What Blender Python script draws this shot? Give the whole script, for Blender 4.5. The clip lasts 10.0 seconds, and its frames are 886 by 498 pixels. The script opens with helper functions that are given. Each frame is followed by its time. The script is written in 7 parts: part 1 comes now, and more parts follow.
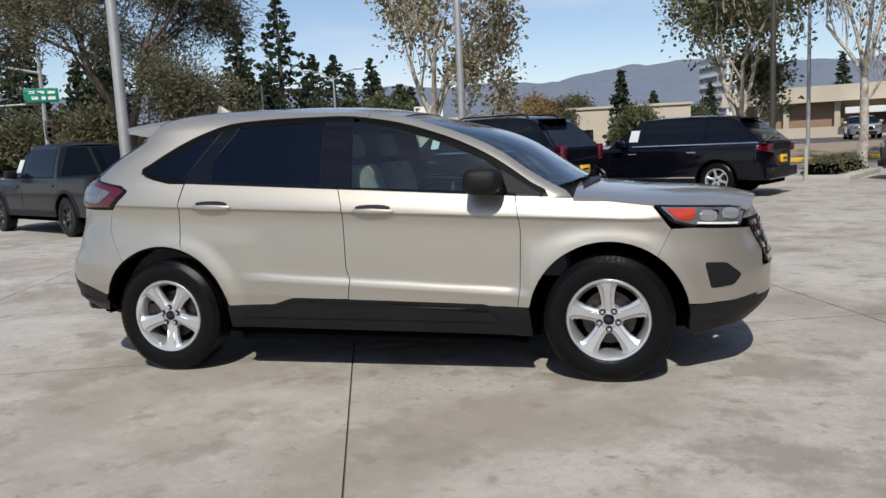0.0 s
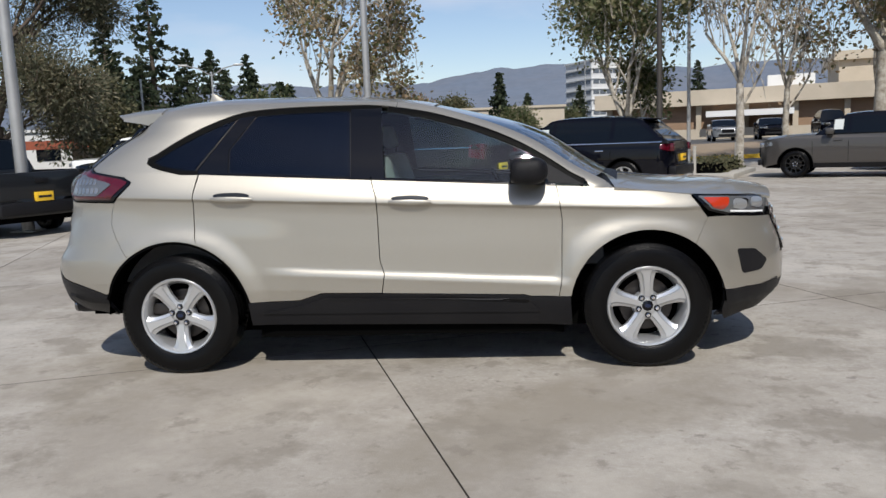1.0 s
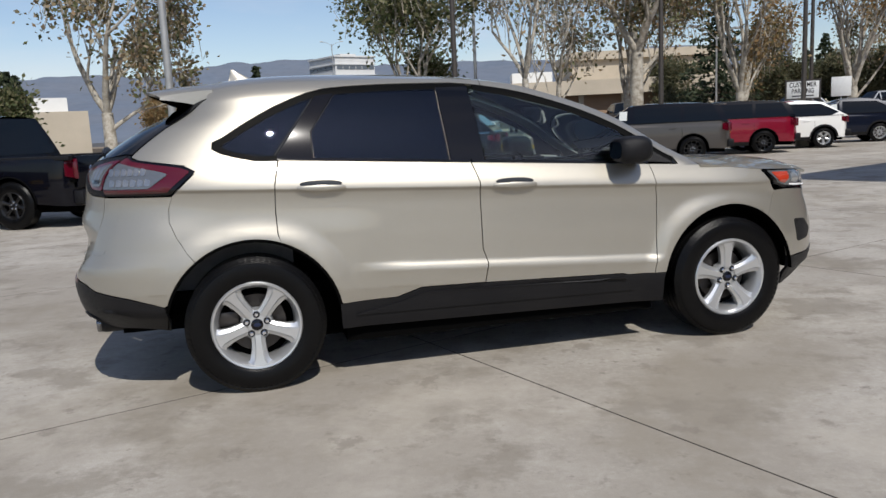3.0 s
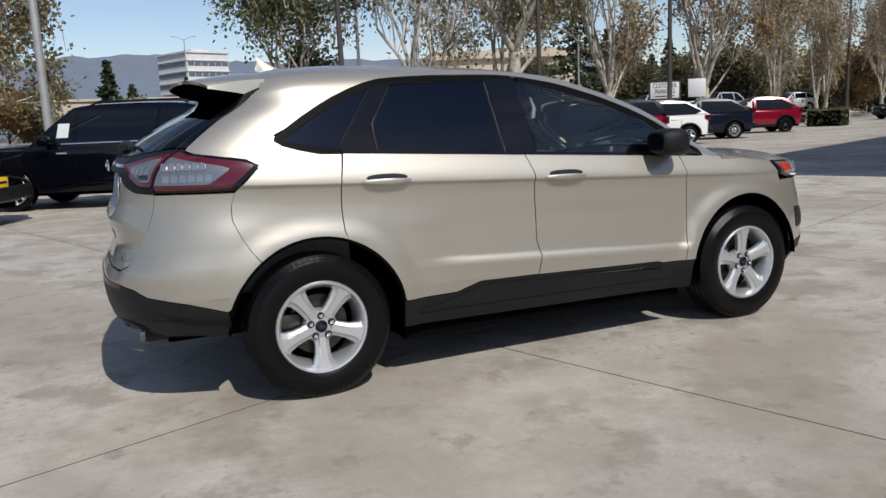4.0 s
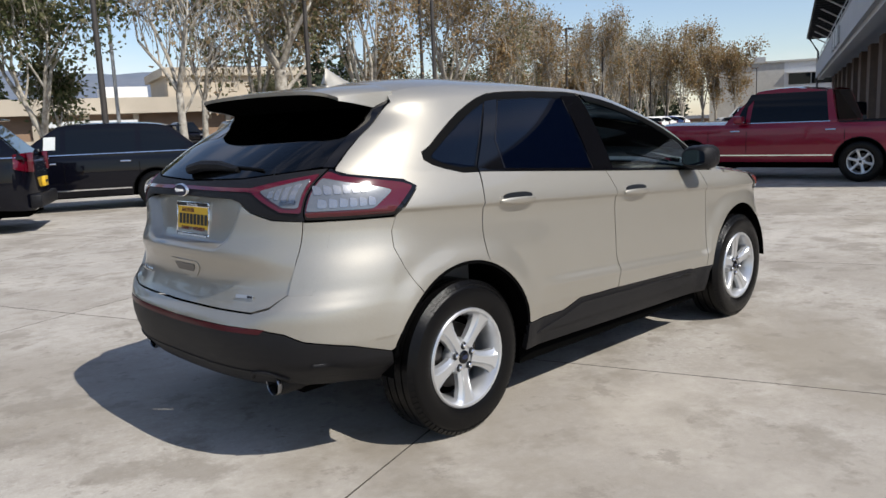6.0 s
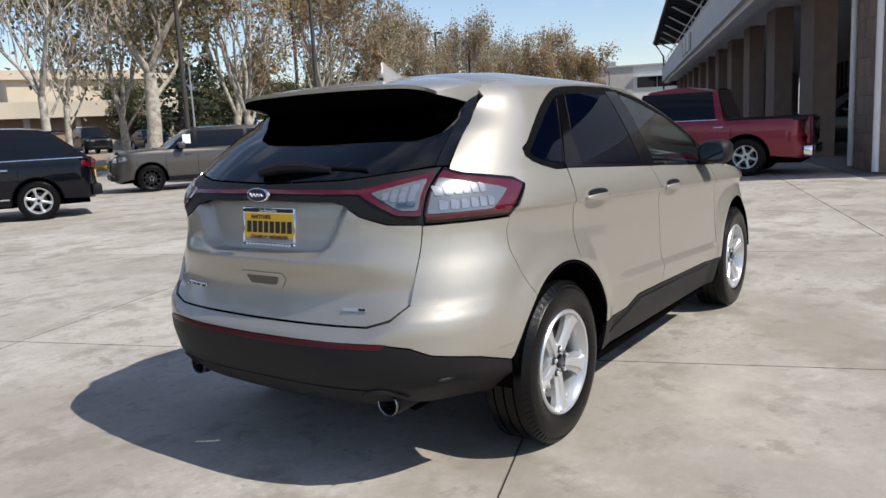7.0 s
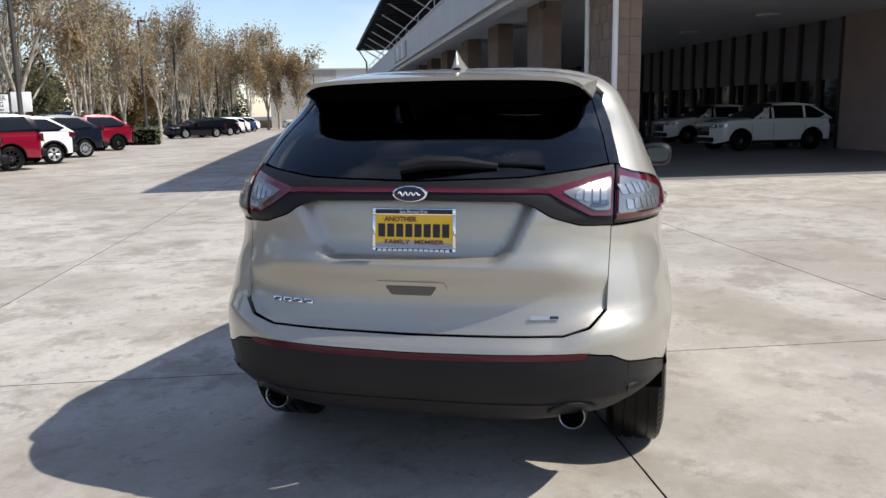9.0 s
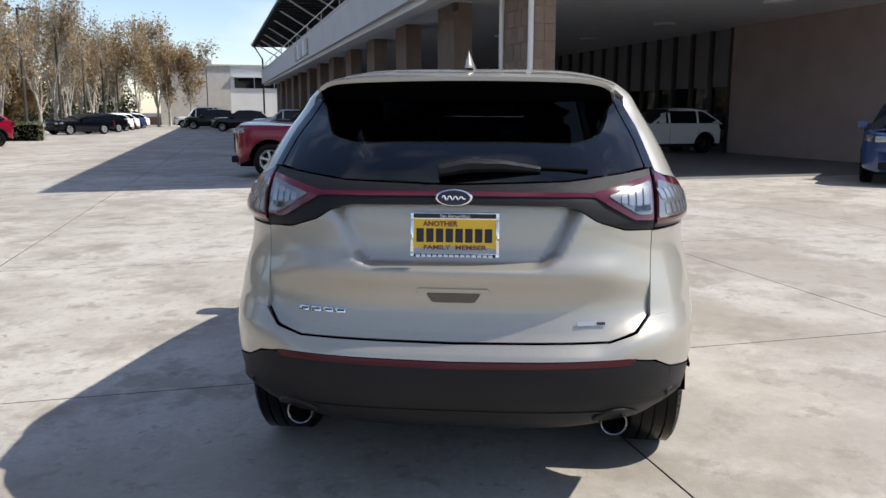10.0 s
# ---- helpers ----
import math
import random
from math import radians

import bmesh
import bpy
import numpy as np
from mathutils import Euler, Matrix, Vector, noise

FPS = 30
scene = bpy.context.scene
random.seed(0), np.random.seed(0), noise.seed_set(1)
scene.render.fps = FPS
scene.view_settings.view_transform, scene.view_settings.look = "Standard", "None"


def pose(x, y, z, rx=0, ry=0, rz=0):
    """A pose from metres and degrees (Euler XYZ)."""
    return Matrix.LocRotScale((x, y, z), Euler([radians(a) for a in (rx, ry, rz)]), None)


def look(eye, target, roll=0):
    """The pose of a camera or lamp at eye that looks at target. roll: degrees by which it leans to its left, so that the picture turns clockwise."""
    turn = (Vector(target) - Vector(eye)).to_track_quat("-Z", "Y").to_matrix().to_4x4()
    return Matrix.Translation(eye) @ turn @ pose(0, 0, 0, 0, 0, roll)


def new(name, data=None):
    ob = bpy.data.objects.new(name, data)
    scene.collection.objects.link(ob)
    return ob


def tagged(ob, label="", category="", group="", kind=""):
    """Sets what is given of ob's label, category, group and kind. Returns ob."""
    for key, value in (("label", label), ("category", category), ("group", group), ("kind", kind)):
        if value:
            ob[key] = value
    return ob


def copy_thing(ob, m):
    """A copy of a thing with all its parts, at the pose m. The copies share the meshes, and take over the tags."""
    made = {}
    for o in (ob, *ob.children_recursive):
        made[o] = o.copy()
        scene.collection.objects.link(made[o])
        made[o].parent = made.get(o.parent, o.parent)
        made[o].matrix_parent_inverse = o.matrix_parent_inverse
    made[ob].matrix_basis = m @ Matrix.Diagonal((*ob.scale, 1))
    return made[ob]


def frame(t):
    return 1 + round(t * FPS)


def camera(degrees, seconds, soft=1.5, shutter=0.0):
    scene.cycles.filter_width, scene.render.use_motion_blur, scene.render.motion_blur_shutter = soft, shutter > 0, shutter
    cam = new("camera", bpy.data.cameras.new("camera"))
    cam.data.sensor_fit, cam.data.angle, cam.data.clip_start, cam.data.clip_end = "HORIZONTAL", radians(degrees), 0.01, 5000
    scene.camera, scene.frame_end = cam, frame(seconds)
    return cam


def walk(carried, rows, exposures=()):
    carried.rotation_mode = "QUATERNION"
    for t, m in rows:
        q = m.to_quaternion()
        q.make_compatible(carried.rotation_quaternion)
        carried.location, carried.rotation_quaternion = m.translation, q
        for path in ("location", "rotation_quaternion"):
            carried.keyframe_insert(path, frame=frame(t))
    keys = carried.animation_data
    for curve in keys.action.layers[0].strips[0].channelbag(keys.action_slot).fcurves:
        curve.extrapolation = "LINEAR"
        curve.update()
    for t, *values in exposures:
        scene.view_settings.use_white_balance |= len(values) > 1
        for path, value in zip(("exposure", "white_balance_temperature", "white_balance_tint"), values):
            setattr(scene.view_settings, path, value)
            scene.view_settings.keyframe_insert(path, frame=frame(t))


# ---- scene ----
cam = camera(59.5, 10.0)
PATH = [
    (0, (1.605, -5.347, 1.399), (1.112, -3.427, 1.136), -2.7),
    (0.5, (1.1, -5.466, 1.4), (0.766, -3.512, 1.13), -2.5),
    (1, (0.627, -5.467, 1.379), (0.454, -3.494, 1.103), -2.3),
    (1.5, (0.137, -5.456, 1.403), (0.126, -3.477, 1.119), -2.3),
    (2, (-0.399, -5.439, 1.405), (-0.252, -3.466, 1.111), -2.3),
    (2.5, (-0.903, -5.244, 1.391), (-0.597, -3.292, 1.086), -2.5),
    (2.7, (-1.098, -5.178, 1.374), (-0.729, -3.236, 1.066), -2.6),
    (4, (-2.407, -4.661, 1.387), (-1.602, -2.86, 1.054), -2.6),
    (4.5, (-2.873, -4.45, 1.413), (-1.907, -2.73, 1.082), -2.3),
    (5, (-3.222, -4.112, 1.423), (-2.108, -2.483, 1.098), -2.2),
    (5.5, (-3.619, -3.781, 1.426), (-2.366, -2.255, 1.106), -2.2),
    (5.7, (-3.76, -3.635, 1.439), (-2.456, -2.153, 1.121), -2.2),
    (6.8, (-4.398, -2.653, 1.47), (-2.833, -1.447, 1.153), -3.0),
    (7, (-4.484, -2.468, 1.467), (-2.877, -1.322, 1.146), -3.0),
    (7.5, (-4.653, -1.981, 1.481), (-2.941, -1.0, 1.153), -2.9),
    (8, (-4.873, -1.532, 1.488), (-3.072, -0.732, 1.152), -2.4),
    (8.5, (-4.952, -1.113, 1.477), (-3.078, -0.501, 1.136), -1.6),
    (9, (-4.999, -0.734, 1.495), (-3.079, -0.294, 1.151), -0.9),
    (9.5, (-5.048, -0.415, 1.506), (-3.099, -0.129, 1.164), -0.0),
    (10, (-4.985, -0.199, 1.501), (-3.023, -0.025, 1.156), 0.1),
]
EXPOSURE = [(0.0, 0.08), (2.5, -0.07), (4.0, 0.02), (5.5, 0.22), (7.5, 0.47), (10.0, 0.66)]
walk(cam, [(t, look(eye, target, roll)) for t, eye, target, roll in PATH], EXPOSURE)

# ---- world, sun and exposure ----
SUN = Vector((0.10, -0.895, 1.0)).normalized()
world = bpy.data.worlds.new("sky")
scene.world = world
world.use_nodes = True
wn = world.node_tree
wn.nodes.clear()
sky = wn.nodes.new("ShaderNodeTexSky")
sky.sky_type = "NISHITA"
sky.sun_disc = False
sky.sun_elevation = math.asin(SUN.z)
sky.sun_rotation = math.atan2(SUN.x, SUN.y)
sky.air_density, sky.dust_density, sky.ozone_density = 1.0, 0.35, 2.6
wbg = wn.nodes.new("ShaderNodeBackground")
wbg.inputs["Strength"].default_value = 0.112
wout = wn.nodes.new("ShaderNodeOutputWorld")
# thin high cloud, broken up
wco = wn.nodes.new("ShaderNodeTexCoord")
wmap = wn.nodes.new("ShaderNodeMapping")
wmap.inputs["Scale"].default_value = (1.4, 1.4, 5.0)
wnoise = wn.nodes.new("ShaderNodeTexNoise")
wnoise.inputs["Scale"].default_value, wnoise.inputs["Detail"].default_value = 1.7, 7.0
wramp = wn.nodes.new("ShaderNodeValToRGB")
wramp.color_ramp.elements[0].position, wramp.color_ramp.elements[1].position = 0.50, 0.76
wramp.color_ramp.elements[1].color = (0.6, 0.6, 0.6, 1)
wmix = wn.nodes.new("ShaderNodeMixRGB")
wmix.inputs["Color2"].default_value = (7.2, 7.4, 7.9, 1)
wn.links.new(wco.outputs["Generated"], wmap.inputs["Vector"])
wn.links.new(wmap.outputs["Vector"], wnoise.inputs["Vector"])
wn.links.new(wnoise.outputs["Fac"], wramp.inputs["Fac"])
wn.links.new(wramp.outputs["Color"], wmix.inputs["Fac"])
wn.links.new(sky.outputs["Color"], wmix.inputs["Color1"])
wtint = wn.nodes.new("ShaderNodeMixRGB")
wtint.blend_type = "MULTIPLY"
wtint.inputs["Fac"].default_value = 1.0
wtint.inputs["Color2"].default_value = (1.05, 0.99, 1.00, 1)
wn.links.new(wmix.outputs["Color"], wtint.inputs["Color1"])
wn.links.new(wtint.outputs["Color"], wbg.inputs["Color"])
wn.links.new(wbg.outputs["Background"], wout.inputs["Surface"])
sun = new("sun", bpy.data.lights.new("sun", "SUN"))
sun.data.energy, sun.data.angle, sun.data.color = 4.2, radians(0.53), (1.0, 0.957, 0.89)
sun.matrix_world = look(SUN * 60, (0, 0, 0))


# ---- materials ----
def material(name, base, rough=0.6, metal=0.0, vary=0.0, scale=4.0, fine=0.0, fine_scale=90.0, bump=0.0, bump_scale=60.0,
             coat=0.0, tint=None, spec=0.5, by_object=0.0, stretch=(1, 1, 1), world=False):
    """A surface with a broad stain pattern, a fine grain and a fine relief, all in metres."""
    m = bpy.data.materials.new(name)
    m.use_nodes = True
    nt = m.node_tree
    b = nt.nodes["Principled BSDF"]
    b.inputs["Roughness"].default_value, b.inputs["Metallic"].default_value = rough, metal
    b.inputs["Specular IOR Level"].default_value = spec
    b.inputs["Coat Weight"].default_value, b.inputs["Coat Roughness"].default_value = coat, 0.03
    b.inputs["Base Color"].default_value = (*base, 1)
    co = nt.nodes.new("ShaderNodeTexCoord")
    mp = nt.nodes.new("ShaderNodeMapping")
    mp.inputs["Scale"].default_value = stretch
    if world:
        nt.links.new(nt.nodes.new("ShaderNodeNewGeometry").outputs["Position"], mp.inputs["Vector"])
    else:
        nt.links.new(co.outputs["Object"], mp.inputs["Vector"])
    col = None

    def layer(prev, amount, sc, detail, other):
        n = nt.nodes.new("ShaderNodeTexNoise")
        n.inputs["Scale"].default_value, n.inputs["Detail"].default_value = sc, detail
        n.inputs["Roughness"].default_value = 0.62
        nt.links.new(mp.outputs["Vector"], n.inputs["Vector"])
        r = nt.nodes.new("ShaderNodeValToRGB")
        r.color_ramp.elements[0].position, r.color_ramp.elements[1].position = 0.36, 0.66
        nt.links.new(n.outputs["Fac"], r.inputs["Fac"])
        mul = nt.nodes.new("ShaderNodeMath")
        mul.operation = "MULTIPLY"
        mul.inputs[1].default_value = amount
        nt.links.new(r.outputs["Color"], mul.inputs[0])
        mx = nt.nodes.new("ShaderNodeMixRGB")
        mx.inputs["Color2"].default_value = (*other, 1)
        nt.links.new(mul.outputs[0], mx.inputs["Fac"])
        if prev is None:
            mx.inputs["Color1"].default_value = (*base, 1)
        else:
            nt.links.new(prev, mx.inputs["Color1"])
        return mx.outputs["Color"]

    if vary:
        col = layer(col, vary, scale, 5, tint or tuple(c * 0.5 for c in base))
    if fine:
        col = layer(col, fine, fine_scale, 3, tuple(c * 0.55 for c in base))
    if by_object:
        oi = nt.nodes.new("ShaderNodeObjectInfo")
        hs = nt.nodes.new("ShaderNodeHueSaturation")
        mr = nt.nodes.new("ShaderNodeMapRange")
        mr.inputs["To Min"].default_value, mr.inputs["To Max"].default_value = 1 - by_object, 1 + by_object
        nt.links.new(oi.outputs["Random"], mr.inputs["Value"])
        nt.links.new(mr.outputs["Result"], hs.inputs["Value"])
        if col is None:
            hs.inputs["Color"].default_value = (*base, 1)
        else:
            nt.links.new(col, hs.inputs["Color"])
        col = hs.outputs["Color"]
    if col is not None:
        nt.links.new(col, b.inputs["Base Color"])
    if bump:
        n = nt.nodes.new("ShaderNodeTexNoise")
        n.inputs["Scale"].default_value, n.inputs["Detail"].default_value = bump_scale, 4
        nt.links.new(mp.outputs["Vector"], n.inputs["Vector"])
        bp = nt.nodes.new("ShaderNodeBump")
        bp.inputs["Strength"].default_value, bp.inputs["Distance"].default_value = bump, 0.01
        nt.links.new(n.outputs["Fac"], bp.inputs["Height"])
        nt.links.new(bp.outputs["Normal"], b.inputs["Normal"])
    return m


def glass(name, tint, gloss=1.0, rough=0.0):
    """A pane: what lies behind shows through its tint, with a Fresnel gloss over it."""
    m = bpy.data.materials.new(name)
    m.use_nodes = True
    nt = m.node_tree
    nt.nodes.clear()
    out = nt.nodes.new("ShaderNodeOutputMaterial")
    tr = nt.nodes.new("ShaderNodeBsdfTransparent")
    tr.inputs["Color"].default_value = (*tint, 1)
    gl = nt.nodes.new("ShaderNodeBsdfGlossy")
    gl.inputs["Roughness"].default_value = rough
    fr = nt.nodes.new("ShaderNodeFresnel")
    fr.inputs["IOR"].default_value = 1.5
    mul = nt.nodes.new("ShaderNodeMath")
    mul.operation = "MULTIPLY"
    mul.inputs[1].default_value = gloss
    mul.use_clamp = True
    mx = nt.nodes.new("ShaderNodeMixShader")
    nt.links.new(fr.outputs["Fac"], mul.inputs[0])
    nt.links.new(mul.outputs[0], mx.inputs["Fac"])
    nt.links.new(tr.outputs[0], mx.inputs[1])
    nt.links.new(gl.outputs[0], mx.inputs[2])
    nt.links.new(mx.outputs[0], out.inputs["Surface"])
    return m


def car_paint(name, base, metal=0.0, rough=0.4, flake=0.0, coat=1.0, spec=0.5):
    m = material(name, base, rough=rough, metal=metal, coat=coat, spec=spec)
    if flake:
        nt = m.node_tree
        b = nt.nodes["Principled BSDF"]
        co = nt.nodes.new("ShaderNodeTexCoord")
        v = nt.nodes.new("ShaderNodeTexVoronoi")
        v.inputs["Scale"].default_value = 900
        nt.links.new(co.outputs["Object"], v.inputs["Vector"])
        hs = nt.nodes.new("ShaderNodeHueSaturation")
        hs.inputs["Color"].default_value = (*base, 1)
        mr = nt.nodes.new("ShaderNodeMapRange")
        mr.inputs["To Min"].default_value, mr.inputs["To Max"].default_value = 1 - flake, 1 + flake
        sep = nt.nodes.new("ShaderNodeSeparateColor")
        nt.links.new(v.outputs["Color"], sep.inputs[0])
        nt.links.new(sep.outputs[0], mr.inputs["Value"])
        nt.links.new(mr.outputs["Result"], hs.inputs["Value"])
        nt.links.new(hs.outputs["Color"], b.inputs["Base Color"])
    return m


GOLD = car_paint("champagne_paint", (0.400, 0.376, 0.325), 0.72, 0.455, 0.10, 0.9)
BLACK_PAINT = car_paint("black_paint", (0.0022, 0.0024, 0.005), 0.0, 0.2, 0.0, 0.45, 0.1)
NAVY_PAINT = car_paint("dark_blue_paint", (0.006, 0.009, 0.02), 0.1, 0.3, 0.0, 0.4, 0.15)
GREY_PAINT = car_paint("grey_paint", (0.08, 0.073, 0.068), 0.5, 0.40, 0.08, 0.6, 0.3)
DARKGREY_PAINT = car_paint("dark_grey_paint", (0.016, 0.018, 0.021), 0.3, 0.35, 0.0, 0.4, 0.2)
RED_PAINT = car_paint("red_paint", (0.21, 0.003, 0.02), 0.2, 0.26, 0.0, 0.8, 0.3)
WHITE_PAINT = car_paint("white_paint", (0.78, 0.78, 0.76), 0.0, 0.35)
SILVER_PAINT = car_paint("silver_paint", (0.42, 0.43, 0.44), 0.6, 0.35)
BLUE_PAINT = car_paint("blue_paint", (0.02, 0.05, 0.16), 0.2, 0.3)
PLASTIC = material("grained_black_plastic", (0.0075, 0.0075, 0.009), 0.46, spec=0.22, bump=0.25, bump_scale=700, vary=0.3, scale=3, tint=(0.018, 0.017, 0.017))
GLOSS_BLACK = material("gloss_black", (0.003, 0.003, 0.004), 0.06, spec=0.42)
RUBBER = material("tyre_rubber", (0.003, 0.003, 0.0034), 0.27, spec=0.17, vary=0.4, scale=6, tint=(0.006, 0.0056, 0.005), bump=0.15, bump_scale=300)
SEAL = material("rubber_seal", (0.004, 0.004, 0.004), 0.5, spec=0.04)
DARK = material("dark_inside", (0.003, 0.003, 0.003), 0.9, spec=0.0)
ALLOY = material("painted_alloy", (0.62, 0.63, 0.64), 0.3, 0.75, fine=0.2, fine_scale=300)
BLACK_ALLOY = material("black_alloy", (0.012, 0.012, 0.013), 0.25, 0.2, coat=0.4)
STEEL = material("brake_steel", (0.075, 0.07, 0.068), 0.42, 0.9, vary=0.4, scale=20, tint=(0.05, 0.038, 0.03))
CHROME = material("chrome", (0.85, 0.85, 0.86), 0.06, 1.0)
PIPE = material("smoked_chrome", (0.22, 0.22, 0.23), 0.22, 0.9)
MIRROR = material("mirror_glass", (0.07, 0.085, 0.10), 0.03, 1.0)
PRIVACY = glass("privacy_glass", (0.40, 0.52, 0.75), 0.85)
CLEAR = glass("door_glass", (0.76, 0.93, 0.91), 1.9)
NAVY_BACKING = material("navy_backing_sheet", (0.0030, 0.0052, 0.0105), 0.4, spec=0.05)
REAR_GLASS = glass("rear_privacy_glass", (0.05, 0.065, 0.10), 1.15)
LENS_RED = material("red_lens", (0.075, 0.0015, 0.008), 0.12, coat=0.6)
DIM_RED = material("dark_red_reflector", (0.055, 0.0012, 0.005), 0.3, coat=0.2, spec=0.25)
LENS_CLEAR = glass("clear_lens", (0.86, 0.88, 0.90), 1.6)
LENS_AMBER = material("amber_lens", (0.42, 0.035, 0.012), 0.15, coat=1.0)
LAMP_BACK = material("lamp_backing", (0.21, 0.22, 0.23), 0.22, 0.6, coat=0.5, fine=0.4, fine_scale=150)
REFLECTOR = material("lamp_reflector", (0.36, 0.37, 0.385), 0.20, 0.75, coat=0.4, fine=0.3, fine_scale=120)
FAR_GLASS = material("dark_tinted_glass", (0.004, 0.006, 0.009), 0.03, spec=0.28)
CAR_GLASS = glass("car_window_glass", (0.30, 0.36, 0.36), 1.3)
SEAT = material("grey_cloth", (0.10, 0.10, 0.10), 0.9, vary=0.4, scale=9, bump=0.3, bump_scale=400)
BEIGE_SEAT = material("pale_cloth", (0.33, 0.31, 0.28), 0.9, vary=0.4, scale=9, bump=0.3, bump_scale=400)
PAPER = material("paper_sticker", (0.55, 0.58, 0.57), 0.7, vary=0.15, scale=25)
PLATE_YELLOW = material("yellow_plate", (0.78, 0.48, 0.03), 0.45)
INK_BLACK = material("black_ink", (0.012, 0.012, 0.015), 0.5)
INK_BLUE = material("blue_ink", (0.006, 0.012, 0.04), 0.4)
INK_BROWN = material("brown_ink", (0.16, 0.03, 0.015), 0.5)
INK_WHITE = material("white_ink", (0.8, 0.8, 0.8), 0.5)
CONCRETE = material("yard_concrete", (0.46, 0.428, 0.38), 0.8, vary=0.62, scale=0.42, tint=(0.30, 0.27, 0.23), fine=0.32, fine_scale=150,
                    bump=0.22, bump_scale=120, by_object=0.07, world=True)


def weather(m):
    """Wear on the concrete: dark drip spots, pale scuffs and long brushed streaks."""
    nt = m.node_tree
    b = nt.nodes["Principled BSDF"]
    prev = b.inputs["Base Color"].links[0].from_socket
    pos = nt.nodes.new("ShaderNodeNewGeometry").outputs["Position"]
    for sc, stretch, lo, hi, amount, colour, detail in ((2.6, (1, 1, 1), 0.52, 0.66, 0.6, (0.23, 0.205, 0.17), 8), (0.9, (0.6, 1.2, 1), 0.52, 0.68, 0.42, (0.56, 0.52, 0.455), 7),
                                                        (5.5, (0.45, 1.6, 1), 0.52, 0.72, 0.38, (0.27, 0.245, 0.21), 5), (9.0, (1, 1, 1), 0.63, 0.69, 0.65, (0.15, 0.13, 0.11), 3), (13.0, (1, 1, 1), 0.50, 0.68, 0.42, (0.26, 0.235, 0.20), 6), (34.0, (1, 1, 1), 0.50, 0.66, 0.35, (0.52, 0.49, 0.43), 4),
                                                        (0.30, (1, 1, 1), 0.47, 0.58, 0.70, (0.27, 0.24, 0.20), 8), (0.5, (1, 1, 1), 0.53, 0.62, 0.55, (0.235, 0.205, 0.16), 8), (1.3, (1, 1, 1), 0.53, 0.60, 0.62, (0.215, 0.19, 0.155), 7), (0.7, (1, 1, 1), 0.54, 0.66, 0.30, (0.55, 0.51, 0.44), 9), (3.4, (1, 1, 1), 0.58, 0.64, 0.6, (0.20, 0.175, 0.145), 8)):
        mp = nt.nodes.new("ShaderNodeMapping")
        mp.inputs["Scale"].default_value = stretch
        mp.inputs["Rotation"].default_value = (0, 0, 0.35)
        mp.inputs["Location"].default_value = (sc * 3.1, sc * 1.7, 0)
        n = nt.nodes.new("ShaderNodeTexNoise")
        n.inputs["Scale"].default_value, n.inputs["Detail"].default_value, n.inputs["Roughness"].default_value = sc, detail, 0.68
        r = nt.nodes.new("ShaderNodeMapRange")
        r.inputs["From Min"].default_value, r.inputs["From Max"].default_value, r.inputs["To Max"].default_value = lo, hi, amount
        mx = nt.nodes.new("ShaderNodeMixRGB")
        mx.inputs["Color2"].default_value = (*colour, 1)
        nt.links.new(pos, mp.inputs["Vector"])
        nt.links.new(mp.outputs["Vector"], n.inputs["Vector"])
        nt.links.new(n.outputs["Fac"], r.inputs["Value"])
        nt.links.new(r.outputs["Result"], mx.inputs["Fac"])
        nt.links.new(prev, mx.inputs["Color1"])
        prev = mx.outputs["Color"]
    nt.links.new(prev, b.inputs["Base Color"])


weather(CONCRETE)
JOINT = material("joint_filler", (0.11, 0.098, 0.085), 0.95, spec=0.1)
ASPHALT = material("asphalt", (0.075, 0.073, 0.07), 0.9, vary=0.4, scale=0.4, tint=(0.11, 0.105, 0.10), fine=0.4, fine_scale=120, bump=0.3, bump_scale=120)
KERB = material("kerb_concrete", (0.42, 0.40, 0.36), 0.85, vary=0.4, scale=2, fine=0.3)
YELLOW = material("yellow_kerb_paint", (0.62, 0.40, 0.03), 0.7, vary=0.4, scale=3)
DIRT = material("dry_soil", (0.30, 0.23, 0.16), 0.95, vary=0.5, scale=1.2, tint=(0.22, 0.17, 0.10), fine=0.4, fine_scale=30, bump=0.5, bump_scale=40)
BRICK = material("brown_split_block", (0.25, 0.185, 0.14), 0.9, vary=0.45, scale=2.5, tint=(0.15, 0.11, 0.09), fine=0.4, fine_scale=40, bump=0.5, bump_scale=50, by_object=0.12)
BROWN_WALL = material("brown_stucco", (0.44, 0.345, 0.315), 0.9, vary=0.25, scale=1.0, fine=0.25, fine_scale=60, bump=0.35, bump_scale=120)
STUCCO = material("white_stucco", (0.66, 0.66, 0.64), 0.85, vary=0.3, scale=0.8, tint=(0.5, 0.5, 0.48), fine=0.2, bump=0.2)
SOFFIT = material("soffit_plaster", (0.86, 0.855, 0.84), 0.85, vary=0.12, scale=0.9, fine=0.08)
BEIGE_WALL = material("beige_concrete", (0.52, 0.45, 0.35), 0.88, vary=0.25, scale=0.4, fine=0.2, fine_scale=20)
TAN_PANEL = material("tan_panel", (0.30, 0.20, 0.13), 0.9, vary=0.3, scale=0.7, stretch=(1, 1, 4))
PALE_BLOCK = material("pale_block", (0.55, 0.53, 0.48), 0.9, vary=0.3, scale=1.2, fine=0.3, fine_scale=8, bump=0.4, bump_scale=8)
OFFICE_GLASS = material("office_glass", (0.10, 0.115, 0.135), 0.25)
